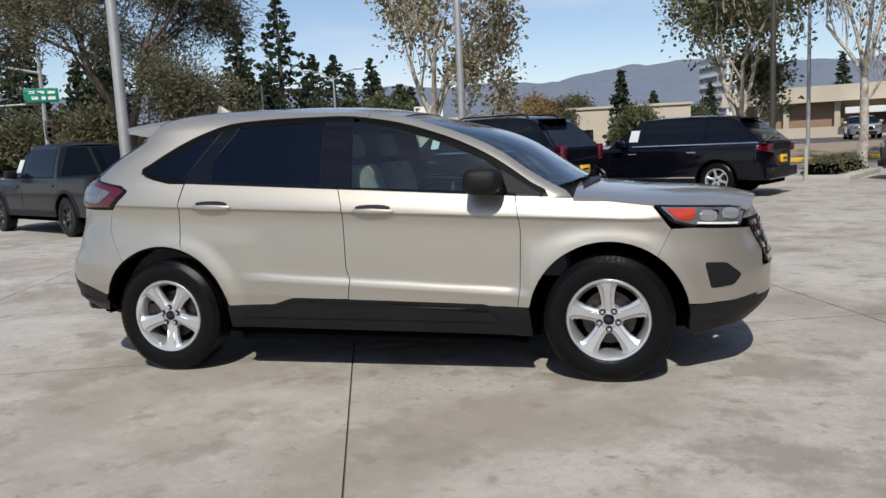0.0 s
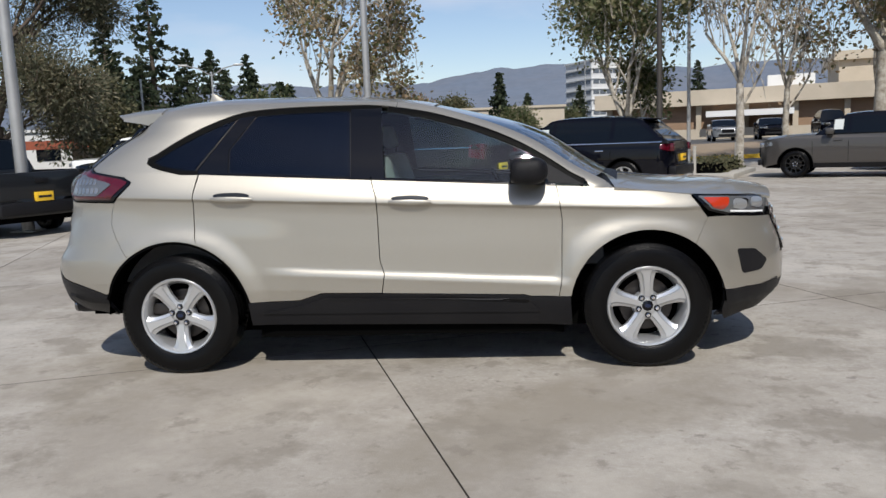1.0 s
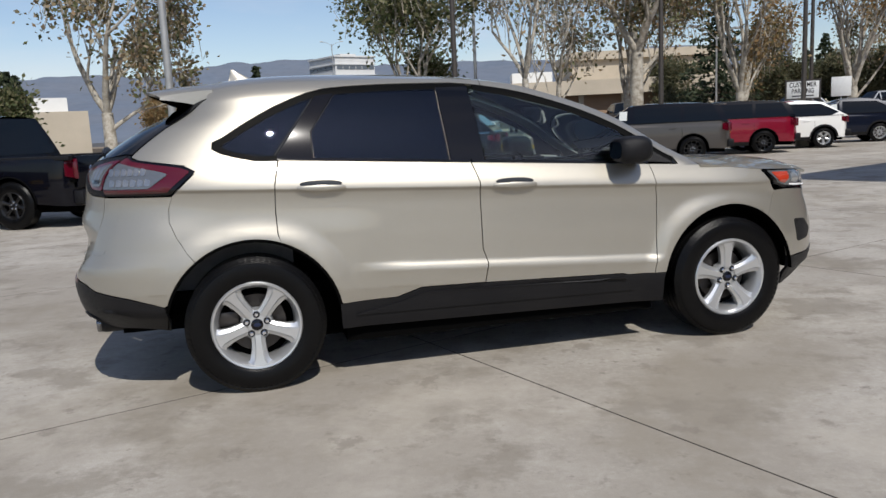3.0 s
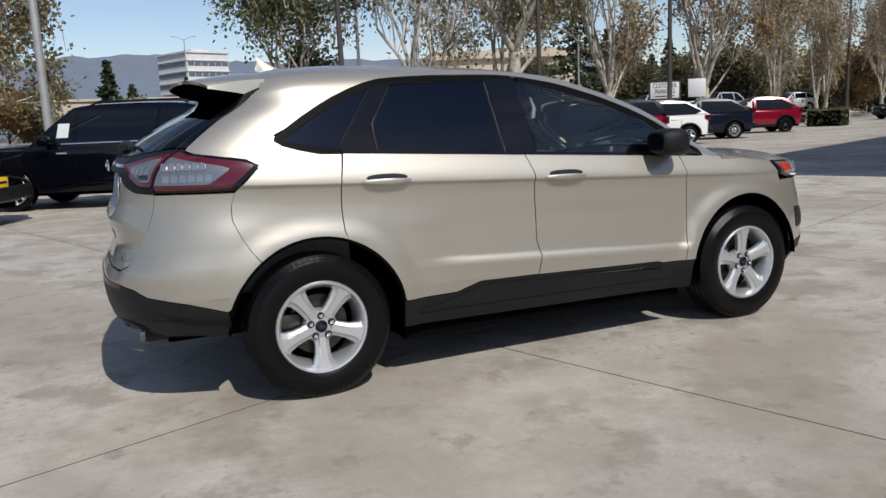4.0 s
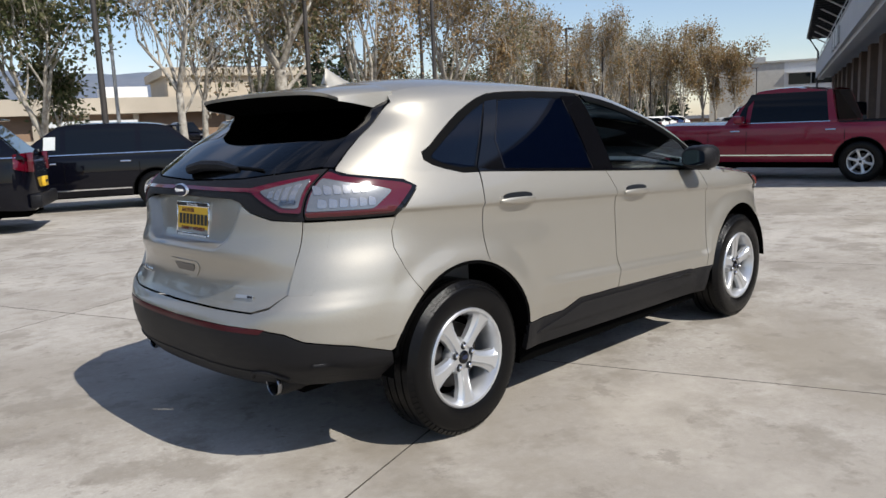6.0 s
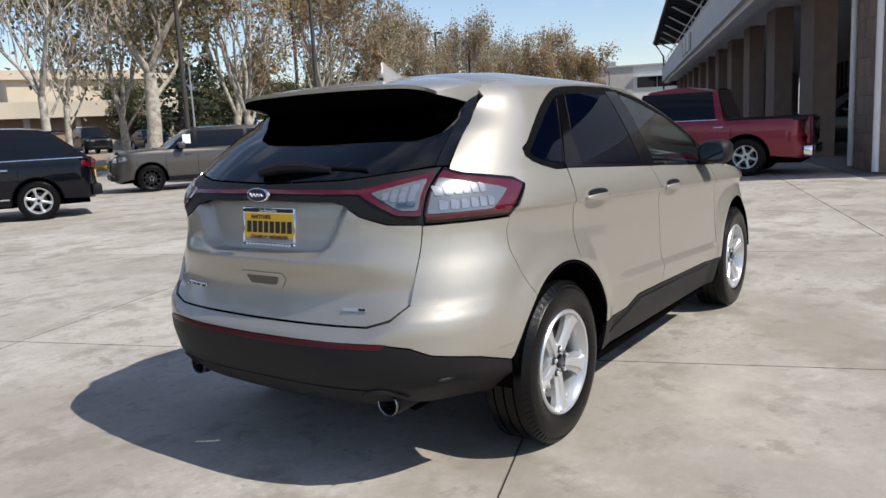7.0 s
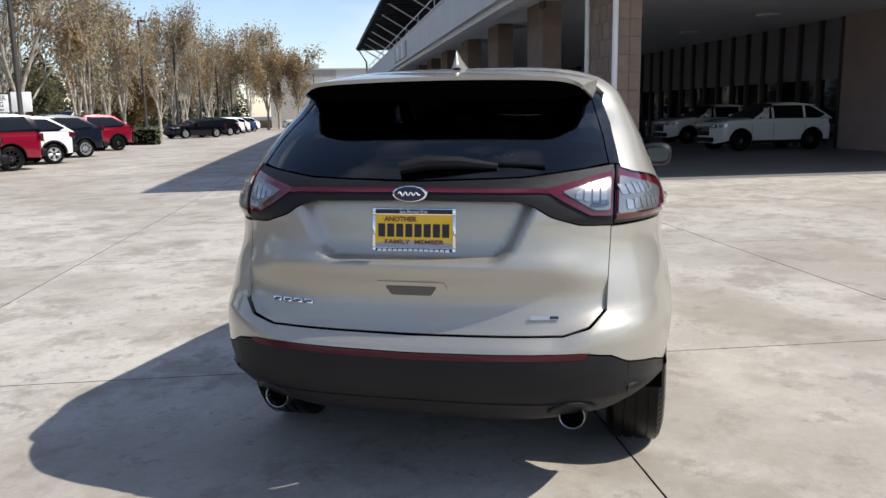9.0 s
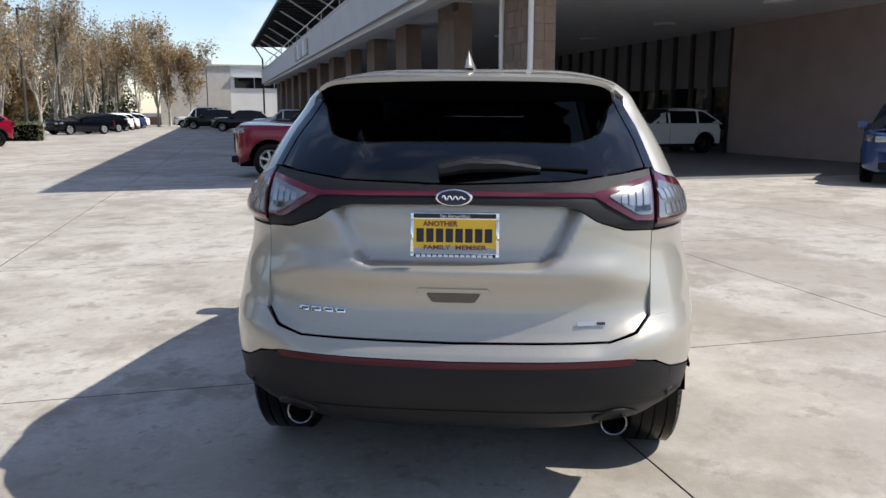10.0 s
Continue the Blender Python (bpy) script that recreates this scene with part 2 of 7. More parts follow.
OFFICE_WALL = material("office_concrete", (0.62, 0.62, 0.61), 0.8, vary=0.2, scale=0.3)
WHITE_WALL = material("white_panel", (0.72, 0.72, 0.70), 0.7, vary=0.15, scale=0.5)
POLE_GREY = material("galvanised_pole", (0.42, 0.42, 0.41), 0.45, 0.5, vary=0.3, scale=3)
POLE_DARK = material("dark_bronze_pole", (0.07, 0.062, 0.055), 0.5, 0.3, vary=0.3, scale=3)
WALL_PANEL = material("grey_wall_panel", (0.24, 0.23, 0.24), 0.7, vary=0.3, scale=1.5, stretch=(1, 1, 0.3))
DECK_FLOOR = material("dark_deck_concrete", (0.17, 0.168, 0.165), 0.6, vary=0.5, scale=0.6, tint=(0.11, 0.108, 0.105), fine=0.3, fine_scale=60, world=True)
ROOF_METAL = material("dark_ribbed_metal", (0.05, 0.05, 0.055), 0.5, 0.5, vary=0.3, scale=2)
WHITE_METAL = material("white_metal", (0.74, 0.74, 0.73), 0.45, vary=0.2, scale=3)
SIGN_GREEN = material("green_sign", (0.0, 0.22, 0.14), 0.4)
SIGN_WHITE = material("white_sign", (0.75, 0.76, 0.76), 0.45, vary=0.15, scale=8)
BARK_PALE = material("sycamore_bark", (0.50, 0.465, 0.40), 0.9, vary=0.9, scale=5.0, tint=(0.17, 0.14, 0.10), fine=0.3, fine_scale=25, bump=0.6, bump_scale=20)
BARK_DARK = material("conifer_bark", (0.11, 0.085, 0.065), 0.95, vary=0.5, scale=5, bump=0.7, bump_scale=20)


# ---- building helpers ----
from mathutils import geometry


def part(name, bm, mat, parent=None, label="", smooth=35.0):
    """One mesh object out of a bmesh, under a thing or a part."""
    me = bpy.data.meshes.new(name)
    bmesh.ops.recalc_face_normals(bm, faces=bm.faces)
    bm.to_mesh(me)
    bm.free()
    me.materials.append(mat)
    if smooth:
        me.shade_smooth()
        me.set_sharp_from_angle(angle=radians(smooth))
    ob = new(name, me)
    if parent is not None:
        ob.parent = parent
    if label:
        tagged(ob, label)
    return ob


def thing(name, m, label, category, group="", kind=""):
    ob = new(name)
    ob.empty_display_size = 0.2
    ob.matrix_world = m
    return tagged(ob, label, category, group, kind)


def box(bm, x0, x1, y0, y1, z0, z1, bevel=0.0):
    r = bmesh.ops.create_cube(bm, size=1)
    for v in r["verts"]:
        v.co = Vector((x0 + (v.co.x + 0.5) * (x1 - x0), y0 + (v.co.y + 0.5) * (y1 - y0), z0 + (v.co.z + 0.5) * (z1 - z0)))
    if bevel:
        es = list({e for v in r["verts"] for e in v.link_edges})
        bmesh.ops.bevel(bm, geom=es, offset=bevel, segments=2, affect="EDGES", profile=0.5)
    return bm


def solid(name, dims, mat, parent=None, label="", bevel=0.0):
    return part(name, box(bmesh.new(), *dims, bevel=bevel), mat, parent, label)


def lathe(bm, profile, n=48, axis="y", caps=False):
    """Turns (radius, along) points round an axis."""
    rings = []
    for k in range(n):
        a = 2 * math.pi * k / n
        c, s = math.cos(a), math.sin(a)
        ring = []
        for r, h in profile:
            ring.append(bm.verts.new((r * c, h, r * s) if axis == "y" else (r * c, r * s, h) if axis == "z" else (h, r * c, r * s)))
        rings.append(ring)
    for k in range(n):
        a, b = rings[k], rings[(k + 1) % n]
        for j in range(len(profile) - 1):
            bm.faces.new((a[j], a[j + 1], b[j + 1], b[j]))
    if caps:
        bm.faces.new([r[0] for r in rings])
        bm.faces.new([r[-1] for r in rings])
    return bm


def prism(bm, pts, y0, y1, bevel=0.0):
    """A polygon of the x-z plane, pushed from y0 to y1."""
    a = [bm.verts.new((x, y0, z)) for x, z in pts]
    b = [bm.verts.new((x, y1, z)) for x, z in pts]
    n = len(pts)
    fs = [bm.faces.new(a), bm.faces.new(b[::-1])]
    for i in range(n):
        fs.append(bm.faces.new((a[i], b[i], b[(i + 1) % n], a[(i + 1) % n])))
    if bevel:
        bmesh.ops.bevel(bm, geom=list(fs[0].edges) + list(fs[1].edges), offset=bevel, segments=2, affect="EDGES", profile=0.5)
    return bm


def tube(bm, pts, radii, n=8):
    """A round bar along 3D points, with a radius at each."""
    pts = [Vector(p) for p in pts]
    if not hasattr(radii, "__len__"):
        radii = [radii] * len(pts)
    rings = []
    ref = Vector((0.31, 0.17, 0.93)).normalized()
    for i, p in enumerate(pts):
        d = (pts[min(i + 1, len(pts) - 1)] - pts[max(i - 1, 0)]).normalized()
        s = d.cross(ref)
        s = s.normalized() if s.length > 0.05 else d.orthogonal().normalized()
        t = d.cross(s)
        rings.append([bm.verts.new(p + radii[i] * (math.cos(2 * math.pi * k / n) * s + math.sin(2 * math.pi * k / n) * t)) for k in range(n)])
    for a, b in zip(rings, rings[1:]):
        for k in range(n):
            bm.faces.new((a[k], a[(k + 1) % n], b[(k + 1) % n], b[k]))
    bm.faces.new(rings[0])
    bm.faces.new(rings[-1][::-1])
    return bm


def lerp(x, xs, ys):
    return float(np.interp(x, xs, ys))


def step(x):
    x = min(1.0, max(0.0, x))
    return x * x * (3 - 2 * x)


def curve(xs, ys):
    """A smooth monotone curve through points."""
    xs, ys = np.array(xs, float), np.array(ys, float)
    d = np.diff(ys) / np.diff(xs)
    m = np.zeros_like(ys)
    m[0], m[-1] = d[0], d[-1]
    for i in range(1, len(xs) - 1):
        m[i] = 0 if d[i - 1] * d[i] <= 0 else 2 * d[i - 1] * d[i] / (d[i - 1] + d[i])

    def f(x):
        x = min(max(x, xs[0]), xs[-1])
        i = min(int(np.searchsorted(xs, x, "right")) - 1, len(xs) - 2)
        h = xs[i + 1] - xs[i]
        t = (x - xs[i]) / h
        return float(ys[i] * (1 + 2 * t) * (1 - t) ** 2 + m[i] * h * t * (1 - t) ** 2 + ys[i + 1] * t * t * (3 - 2 * t) + m[i + 1] * h * t * t * (t - 1))
    return f


def rounded(pts, r, n=4):
    """The polygon with its corners rounded; r may be one radius or one for each corner."""
    out = []
    k = len(pts)
    rs = r if hasattr(r, "__len__") else [r] * k
    for i in range(k):
        p, a, b = Vector(pts[i]), Vector(pts[i - 1]), Vector(pts[(i + 1) % k])
        q = min(rs[i], 0.45 * (a - p).length, 0.45 * (b - p).length)
        if q < 1e-4:
            out.append(tuple(p))
            continue
        s, e = p + (a - p).normalized() * q, p + (b - p).normalized() * q
        for j in range(n + 1):
            t = j / n
            out.append(tuple((1 - t) ** 2 * s + 2 * t * (1 - t) * p + t * t * e))
    return out


def panel(name, poly, place, mat, parent, grid=0.05, thick=0.014, lift=0.0, label="", sign=1, creases=()):
    """A sheet whose outline is a polygon of the (u, v) plane, laid on the surface place(u, v), with an edge turned inwards."""
    bm = bmesh.new()
    vs = [bm.verts.new((u, v, 0)) for u, v in poly]
    for t in geometry.tessellate_polygon([[Vector((u, v, 0)) for u, v in poly]]):
        bm.faces.new([vs[i] for i in t])
    us, vs = [p[0] for p in poly], [p[1] for p in poly]
    for lo, hi, axis in ((min(us), max(us), 0), (min(vs), max(vs), 1)):
        n = max(1, int(math.ceil((hi - lo) / grid)))
        for i in range(1, n):
            co, no = [0, 0, 0], [0, 0, 0]
            co[axis], no[axis] = lo + (hi - lo) * i / n, 1
            bmesh.ops.bisect_plane(bm, geom=bm.verts[:] + bm.edges[:] + bm.faces[:], plane_co=co, plane_no=no)
    # cuts along the creases keep their edges clean
    for u, v, slope in creases:
        bmesh.ops.bisect_plane(bm, geom=bm.verts[:] + bm.edges[:] + bm.faces[:], plane_co=(u, v, 0), plane_no=(-slope, 1, 0))
    bmesh.ops.remove_doubles(bm, verts=bm.verts, dist=0.0004)
    bm.verts.index_update()
    e = 0.004
    cs, ns = [], []
    for v in bm.verts:
        u, w = v.co.x, v.co.y
        p = Vector(place(u, w))
        du = Vector(place(u + e, w)) - Vector(place(u - e, w))
        dv = Vector(place(u, w + e)) - Vector(place(u, w - e))
        n = du.cross(dv)
        n = n.normalized() * sign if n.length > 1e-12 else Vector((0, -1, 0))
        cs.append(p + n * lift)
        ns.append(n)
    faces = [tuple(v.index for v in f.verts) for f in bm.faces]
    rim = [(ed.verts[0].index, ed.verts[1].index) for ed in bm.edges if len(ed.link_faces) == 1]
    bm.free()
    verts, normals = list(cs), list(ns)
    if thick:
        for a, b in rim:
            i = len(verts)
            fa, fb, ba, bb = cs[a], cs[b], cs[a] - ns[a] * thick, cs[b] - ns[b] * thick
            nn = (fb - fa).cross(ns[a])
            nn = nn.normalized() if nn.length > 1e-9 else ns[a]
            verts += [fa, fb, bb, ba]
            normals += [nn] * 4
            faces.append((i, i + 1, i + 2, i + 3))
    # faces look the way of the surface
    for i, f in enumerate(faces):
        n = Vector((0, 0, 0))
        for j in range(1, len(f) - 1):
            n += (verts[f[j]] - verts[f[0]]).cross(verts[f[j + 1]] - verts[f[0]])
        if n.dot(normals[f[0]]) < 0:
            faces[i] = f[::-1]
    me = bpy.data.meshes.new(name)
    me.from_pydata([tuple(v) for v in verts], [], faces)
    me.shade_smooth()
    me.normals_split_custom_set_from_vertices([tuple(n) for n in normals])
    me.materials.append(mat)
    ob = new(name, me)
    ob.parent = parent
    if label:
        tagged(ob, label)
    return ob


def writing(name, text, size, m, mat, parent, bold=0.0, width=None, depth=0.0008, label=""):
    cu = bpy.data.curves.new(name, "FONT")
    cu.body, cu.size, cu.align_x, cu.align_y, cu.offset, cu.extrude = text, size, "CENTER", "CENTER", bold, depth
    tmp = bpy.data.objects.new(name, cu)
    scene.collection.objects.link(tmp)
    bpy.context.view_layer.update()
    me = bpy.data.meshes.new_from_object(tmp.evaluated_get(bpy.context.evaluated_depsgraph_get()))
    bpy.data.objects.remove(tmp)
    if width:
        xs = [v.co.x for v in me.vertices]
        k = width / max(1e-6, max(xs) - min(xs))
        for v in me.vertices:
            v.co.x *= k
    me.materials.clear()
    me.materials.append(mat)
    ob = new(name, me)
    ob.parent = parent
    ob.matrix_basis = m
    if label:
        tagged(ob, label)
    return ob


# ---- wheels ----
def wheel(parent, at, side, radius=0.37, width=0.235, rim=0.235, alloy=None, style="five", caliper=True, spin=0.75):
    """A wheel whose outer face looks along y * side. Parts: tyre, rim (with its spokes, nuts and cap), disc."""
    m = pose(*at) if side < 0 else pose(*at) @ pose(0, 0, 0, 0, 0, 180)
    alloy = alloy or ALLOY
    hw = width / 2
    w = new("wheel")
    w.parent, w.matrix_basis = parent, m
    R = radius
    prof = [(rim - 0.012, hw - 0.02), (rim + 0.004, hw * 0.92), (rim + 0.02, hw * 0.98), (rim + (R - rim) * 0.45, hw * 1.06), (R - 0.035, hw * 0.98), (R - 0.032, hw * 0.95), (R - 0.014, hw * 0.86)]
    tread = []
    for i in range(4):
        y1 = hw * (0.80 - 0.42 * i)
        y0 = y1 - hw * 0.34
        tread += [(R - (0.006 if i == 0 else 0.001), y1), (R - 0.0005, y1 - 0.004), (R - (0.0005 if i < 3 else 0.004), y0), ]
        if i < 3:
            tread += [(R - 0.009, y0 - 0.001), (R - 0.009, y0 - hw * 0.08 + 0.001)]
    prof = prof + tread
    prof = prof + [(r, -h) for r, h in prof[:7][::-1]]
    bm = lathe(bmesh.new(), [(r, -h) for r, h in prof], 72)
    # shoulder blocks
    for k in range(72):
        a = 2 * math.pi * (k + 0.5) / 72
        c, s = math.cos(a), math.sin(a)
        for sg in (-1, 1):
            q = [bm.verts.new((r * c - t * s, sg * h, r * s + t * c)) for r, h, t in
                 ((R - 0.020, hw * 0.93, -0.010), (R - 0.020, hw * 0.93, 0.010), (R + 0.0005, hw * 0.78, 0.010), (R + 0.0005, hw * 0.78, -0.010))]
            q2 = [bm.verts.new((r * c - t * s, sg * h, r * s + t * c)) for r, h, t in
                  ((R - 0.030, hw * 0.90, -0.010), (R - 0.030, hw * 0.90, 0.010), (R - 0.012, hw * 0.74, 0.010), (R - 0.012, hw * 0.74, -0.010))]
            bm.faces.new(q)
            for i in range(4):
                bm.faces.new((q[i], q[(i + 1) % 4], q2[(i + 1) % 4], q2[i]))
    part("tyre", bm, RUBBER, w, smooth=30)
    rm = part("rim", lathe(bmesh.new(), [(rim + 0.004, -hw * 0.93), (rim - 0.002, -hw * 0.99), (rim - 0.012, -hw * 0.97), (rim - 0.020, -hw * 0.84), (rim - 0.034, -hw * 0.60), (rim - 0.04, hw * 0.2), (rim - 0.02, hw * 0.9)], 64), alloy, w)
    face = -hw * 0.74
    n = 5 if style == "five" else 10 if style == "ten" else 6
    for k in range(n):
        a = 2 * math.pi * (k + spin) / n
        bm = bmesh.new()
        rows = []
        if style == "five":
            sec = [(0.055, 0.040), (0.10, 0.037), (0.145, 0.041), (rim - 0.045, 0.054), (rim - 0.027, 0.080), (rim - 0.016, 0.098)]
        elif style == "ten":
            sec = [(0.05, 0.020), (0.12, 0.014), (rim - 0.05, 0.015), (rim - 0.016, 0.026)]
        else:
            sec = [(0.05, 0.034), (0.12, 0.024), (rim - 0.05, 0.030), (rim - 0.016, 0.055)]
        for j, (r, h) in enumerate(sec):
            dish = 0.020 * (1 - j / (len(sec) - 1)) ** 1.5 - 0.012
            row = []
            for f, dy in ((-1, 0.034), (-0.96, 0.010), (-0.52, 0.002), (-0.40, -0.006), (0.40, -0.006), (0.52, 0.002), (0.96, 0.010), (1, 0.034)):
                row.append(bm.verts.new((r, face + dish + dy, f * h)))
            rows.append(row)
        for p, q in zip(rows, rows[1:]):
            for i in range(7):
                bm.faces.new((p[i], p[i + 1], q[i + 1], q[i]))
        bmesh.ops.rotate(bm, verts=bm.verts, cent=(0, 0, 0), matrix=Matrix.Rotation(-a, 3, "Y"))
        part("spoke", bm, alloy, rm, smooth=25)
    part("hub", lathe(bmesh.new(), [(0.0, face + 0.006), (0.040, face + 0.006), (0.078, face + 0.012), (0.088, face + 0.028), (0.088, face + 0.06)], 30), alloy, rm)
    part("centre_cap", lathe(bmesh.new(), [(0.0, face - 0.004), (0.024, face - 0.003), (0.031, face + 0.001), (0.033, face + 0.008)], 24), GLOSS_BLACK, rm, "dark blue and black centre cap")
    if style == "five":
        bm = lathe(bmesh.new(), [(0.0, face - 0.006), (0.018, face - 0.0055), (0.020, face - 0.003)], 20)
        for v in bm.verts:
            v.co.z *= 0.55
        part("cap_badge", bm, INK_BLUE, rm)
    for k in range(5):
        a = 2 * math.pi * (k + (spin + 0.5 if style == "five" else 0.2)) / 5
        bm = lathe(bmesh.new(), [(0.0, face - 0.012), (0.007, face - 0.012), (0.0105, face - 0.008), (0.0105, face + 0.004), (0.016, face + 0.006), (0.017, face + 0.012)], 12)
        bmesh.ops.translate(bm, verts=bm.verts, vec=(0.056 * math.cos(a), 0, 0.056 * math.sin(a)))
        part("wheel_nut", bm, CHROME, rm)
        if style == "five":
            # dark disc on the hub paints the shade of the nut's hole
            bm = lathe(bmesh.new(), [(0.0, face + 0.0005), (0.0165, face + 0.0005), (0.019, face + 0.004)], 14)
            bmesh.ops.translate(bm, verts=bm.verts, vec=(0.056 * math.cos(a), 0, 0.056 * math.sin(a)))
            part("nut_recess", bm, DARKGREY_PAINT, rm)
    part("brake_disc", lathe(bmesh.new(), [(0.05, face + 0.075), (0.155, face + 0.075), (0.157, face + 0.08), (0.157, face + 0.1), (0.05, face + 0.1)], 40), STEEL, w)
    part("backing_plate", lathe(bmesh.new(), [(0.0, face + 0.125), (0.18, face + 0.125), (rim - 0.03, face + 0.11)], 32), DARK, w)
    if caliper:
        bm = box(bmesh.new(), -0.055, 0.055, face + 0.05, face + 0.12, -0.04, 0.045, 0.012)
        bmesh.ops.translate(bm, verts=bm.verts, vec=(-0.145, 0, 0.03))
        part("brake_caliper", bm, STEEL, w)
    return w


# ---- the champagne crossover ----
WB = 1.4245
HIP = (lambda x: 1.111 - 0.050 * (x + 1.76))        # upper crease
LOW = (lambda x: 0.619 - 0.0575 * (x + 0.84))       # lower crease
BELT = (lambda x: 1.238 - 0.0655 * (x + 1.25))      # foot of the side glass
TOPLINE = curve([-1.78, -1.63, -1.36, -1.07, -0.68, -0.25, 0.09, 0.42, 0.75, 1.05, 1.22], [1.575, 1.612, 1.645, 1.655, 1.655, 1.645, 1.612, 1.520, 1.385, 1.190, 1.100])
below = curve([0.18, 0.26, 0.36, 0.44, 0.52], [0.800, 0.868, 0.902, 0.918, 0.930])


def half_section(x, z):
    """Half the width of the body at the middle of its length, at height z."""
    hip, low, belt = HIP(x), LOW(x), BELT(x)
    if x < -1.7 and z < 0.50:
        # the rear cladding tucks under
        return 0.945 - 0.10 * step((-1.7 - x) / 0.12) * ((0.50 - z) / 0.14) ** 1.35
    if z < low - 0.10:
        return below(z) if z < 0.44 else lerp(z, [0.44, low - 0.10], [0.918, 0.932]) if low - 0.10 > 0.44 else 0.93
    if z < hip:
        t = z - low
        if x > -0.95 and x < 1.0:
            a = step((x + 0.95) / 0.35) * step((1.0 - x) / 0.1)
        else:
            a = 0.0
        plain = lerp(t, [-0.10, 0.0, 0.20, hip - low - 0.055, hip - low], [0.932, 0.936, 0.937, 0.926, 0.937])
        s = curve([-0.10, -0.03, -0.004, 0.012, 0.05, 0.20, hip - low - 0.08, hip - low - 0.02, hip - low], [0.933, 0.9385, 0.9415, 0.9385, 0.926, 0.922, 0.917, 0.923, 0.938])(t)
        q = curve([-0.10, 0.0, 0.20, hip - low - 0.08, hip - low - 0.02, hip - low], [0.934, 0.938, 0.932, 0.919, 0.924, 0.938])(t)
        return a * s + (1 - a) * q
    if z < belt:
        t = (z - hip) / (belt - hip)
        return 0.938 - 0.060 * t ** 1.4
    g = z - belt
    # the glass leans in
    w = 0.878 - 0.36 * g - 0.32 * g * g
    roll = z - (TOPLINE(x) - 0.075)
    return w - (0.045 * (roll / 0.075) ** 2 if roll > 0 else 0.0)


XR = curve([0.28, 0.36, 0.42, 0.52, 0.61, 0.655, 0.70, 0.745, 0.80, 0.95, 1.10, 1.19, 1.235, 1.29, 1.42, 1.53, 1.575, 1.60, 1.64, 1.72],
           [2.16, 2.30, 2.355, 2.395, 2.404, 2.397, 2.370, 2.350, 2.345, 2.330, 2.315, 2.300, 2.275, 2.210, 2.005, 1.790, 1.765, 1.755, 1.745, 1.72])
XF = curve([0.20, 0.30, 0.40, 0.48, 0.58, 0.72, 0.80, 0.90, 1.0, 1.06], [2.18, 2.30, 2.385, 2.405, 2.405, 2.375, 2.345, 2.315, 2.26, 2.19])
X0R, X0F, PF = -1.25, 1.25, 2.7


def square(z):
    """How square the tail's corners are in plan."""
    return 3.2 + 0.55 * step((0.98 - z) / 0.30) * step((z - 0.30) / 0.30)


def reach(y, z):
    """How far back the tail comes; the bumper's ledge climbs towards the corners."""
    lift = 0.065 * step((abs(y) - 0.50) / 0.22) * step((z - 0.60) / 0.06) * step((1.02 - z) / 0.12)
    return XR(z - lift)


def swell(x, z):
    """The tail is a little fuller below the lamps."""
    return 0.020 * step((-1.55 - x) / 0.35) * step((1.08 - z) / 0.25) * step((z - 0.36) / 0.12)


def flare(x, z):
    out = 0.0
    for c in (-WB, WB):
        r = math.hypot(x - c, z - 0.37)
        out = max(out, 0.020 * step((0.60 - r) / 0.13))
    return out * step((1.0 - z) / 0.2) * step((x + 2.0) / 0.3)


def width_at(x, z):
    w = half_section(min(1.6, max(-1.9, x)), z) + flare(x, z) + swell(x, z)
    if x < X0R:
        full, p = w, square(z)
        for i in range(3):
            t = min(0.9999, (X0R - x) / (reach(w, z) + X0R))
            w = full * (1 - t ** p) ** (1 / p)
    elif x > X0F:
        t = min(0.9999, (x - X0F) / (XF(z) - X0F))
        w *= (1 - t ** PF) ** (1 / PF)
    return w


def side(x, z):
    return (x, -width_at(x, z), z)


def other_side(x, z):
    return (x, width_at(x, z), z)


def rear(y, z):
    """The tail: u runs along y, v up."""
    hw = half_section(-1.9, z) + swell(-2.0, z)
    t = min(0.9999, abs(y) / hw)
    p = square(z)
    x = X0R - (reach(y, z) + X0R) * (1 - t ** p) ** (1 / p)
    return (x, y, z)


def tail(u, v):
    """As rear(), with u to the right as seen from behind, so that the surface looks back."""
    return rear(-u, v)


def corner(z, y=0.78):
    """Where along x the flank hands over to the tail."""
    return rear(y, z)[0]


def handover(y0, y1, z0, z1, n=12):
    """The line between flank and tail, from height z0 to z1."""
    return [(corner(z0 + (z1 - z0) * i / n, y0 + (y1 - y0) * i / n), z0 + (z1 - z0) * i / n) for i in range(n + 1)]


def front(y, z):
    hw = half_section(1.6, z)
    t = min(0.9999, abs(y) / hw)
    return (X0F + (XF(z) - X0F) * (1 - t ** PF) ** (1 / PF), y, z)


def arc(cx, cz, r, a0, a1, n=18):
    return [(cx + r * math.cos(radians(a0 + (a1 - a0) * i / n)), cz + r * math.sin(radians(a0 + (a1 - a0) * i / n))) for i in range(n + 1)]


RA = 0.455   # wheel arch
car = thing("crossover_car", pose(0, 0, 0), "champagne gold crossover car parked on the concrete yard", "car")
DLO_TOP = curve([-1.555, -1.39, -1.23, -1.03, -0.93, -0.62, -0.26, 0.07, 0.44, 0.73, 1.06], [1.325, 1.425, 1.505, 1.575, 1.592, 1.603, 1.600, 1.556, 1.450, 1.322, 1.105])


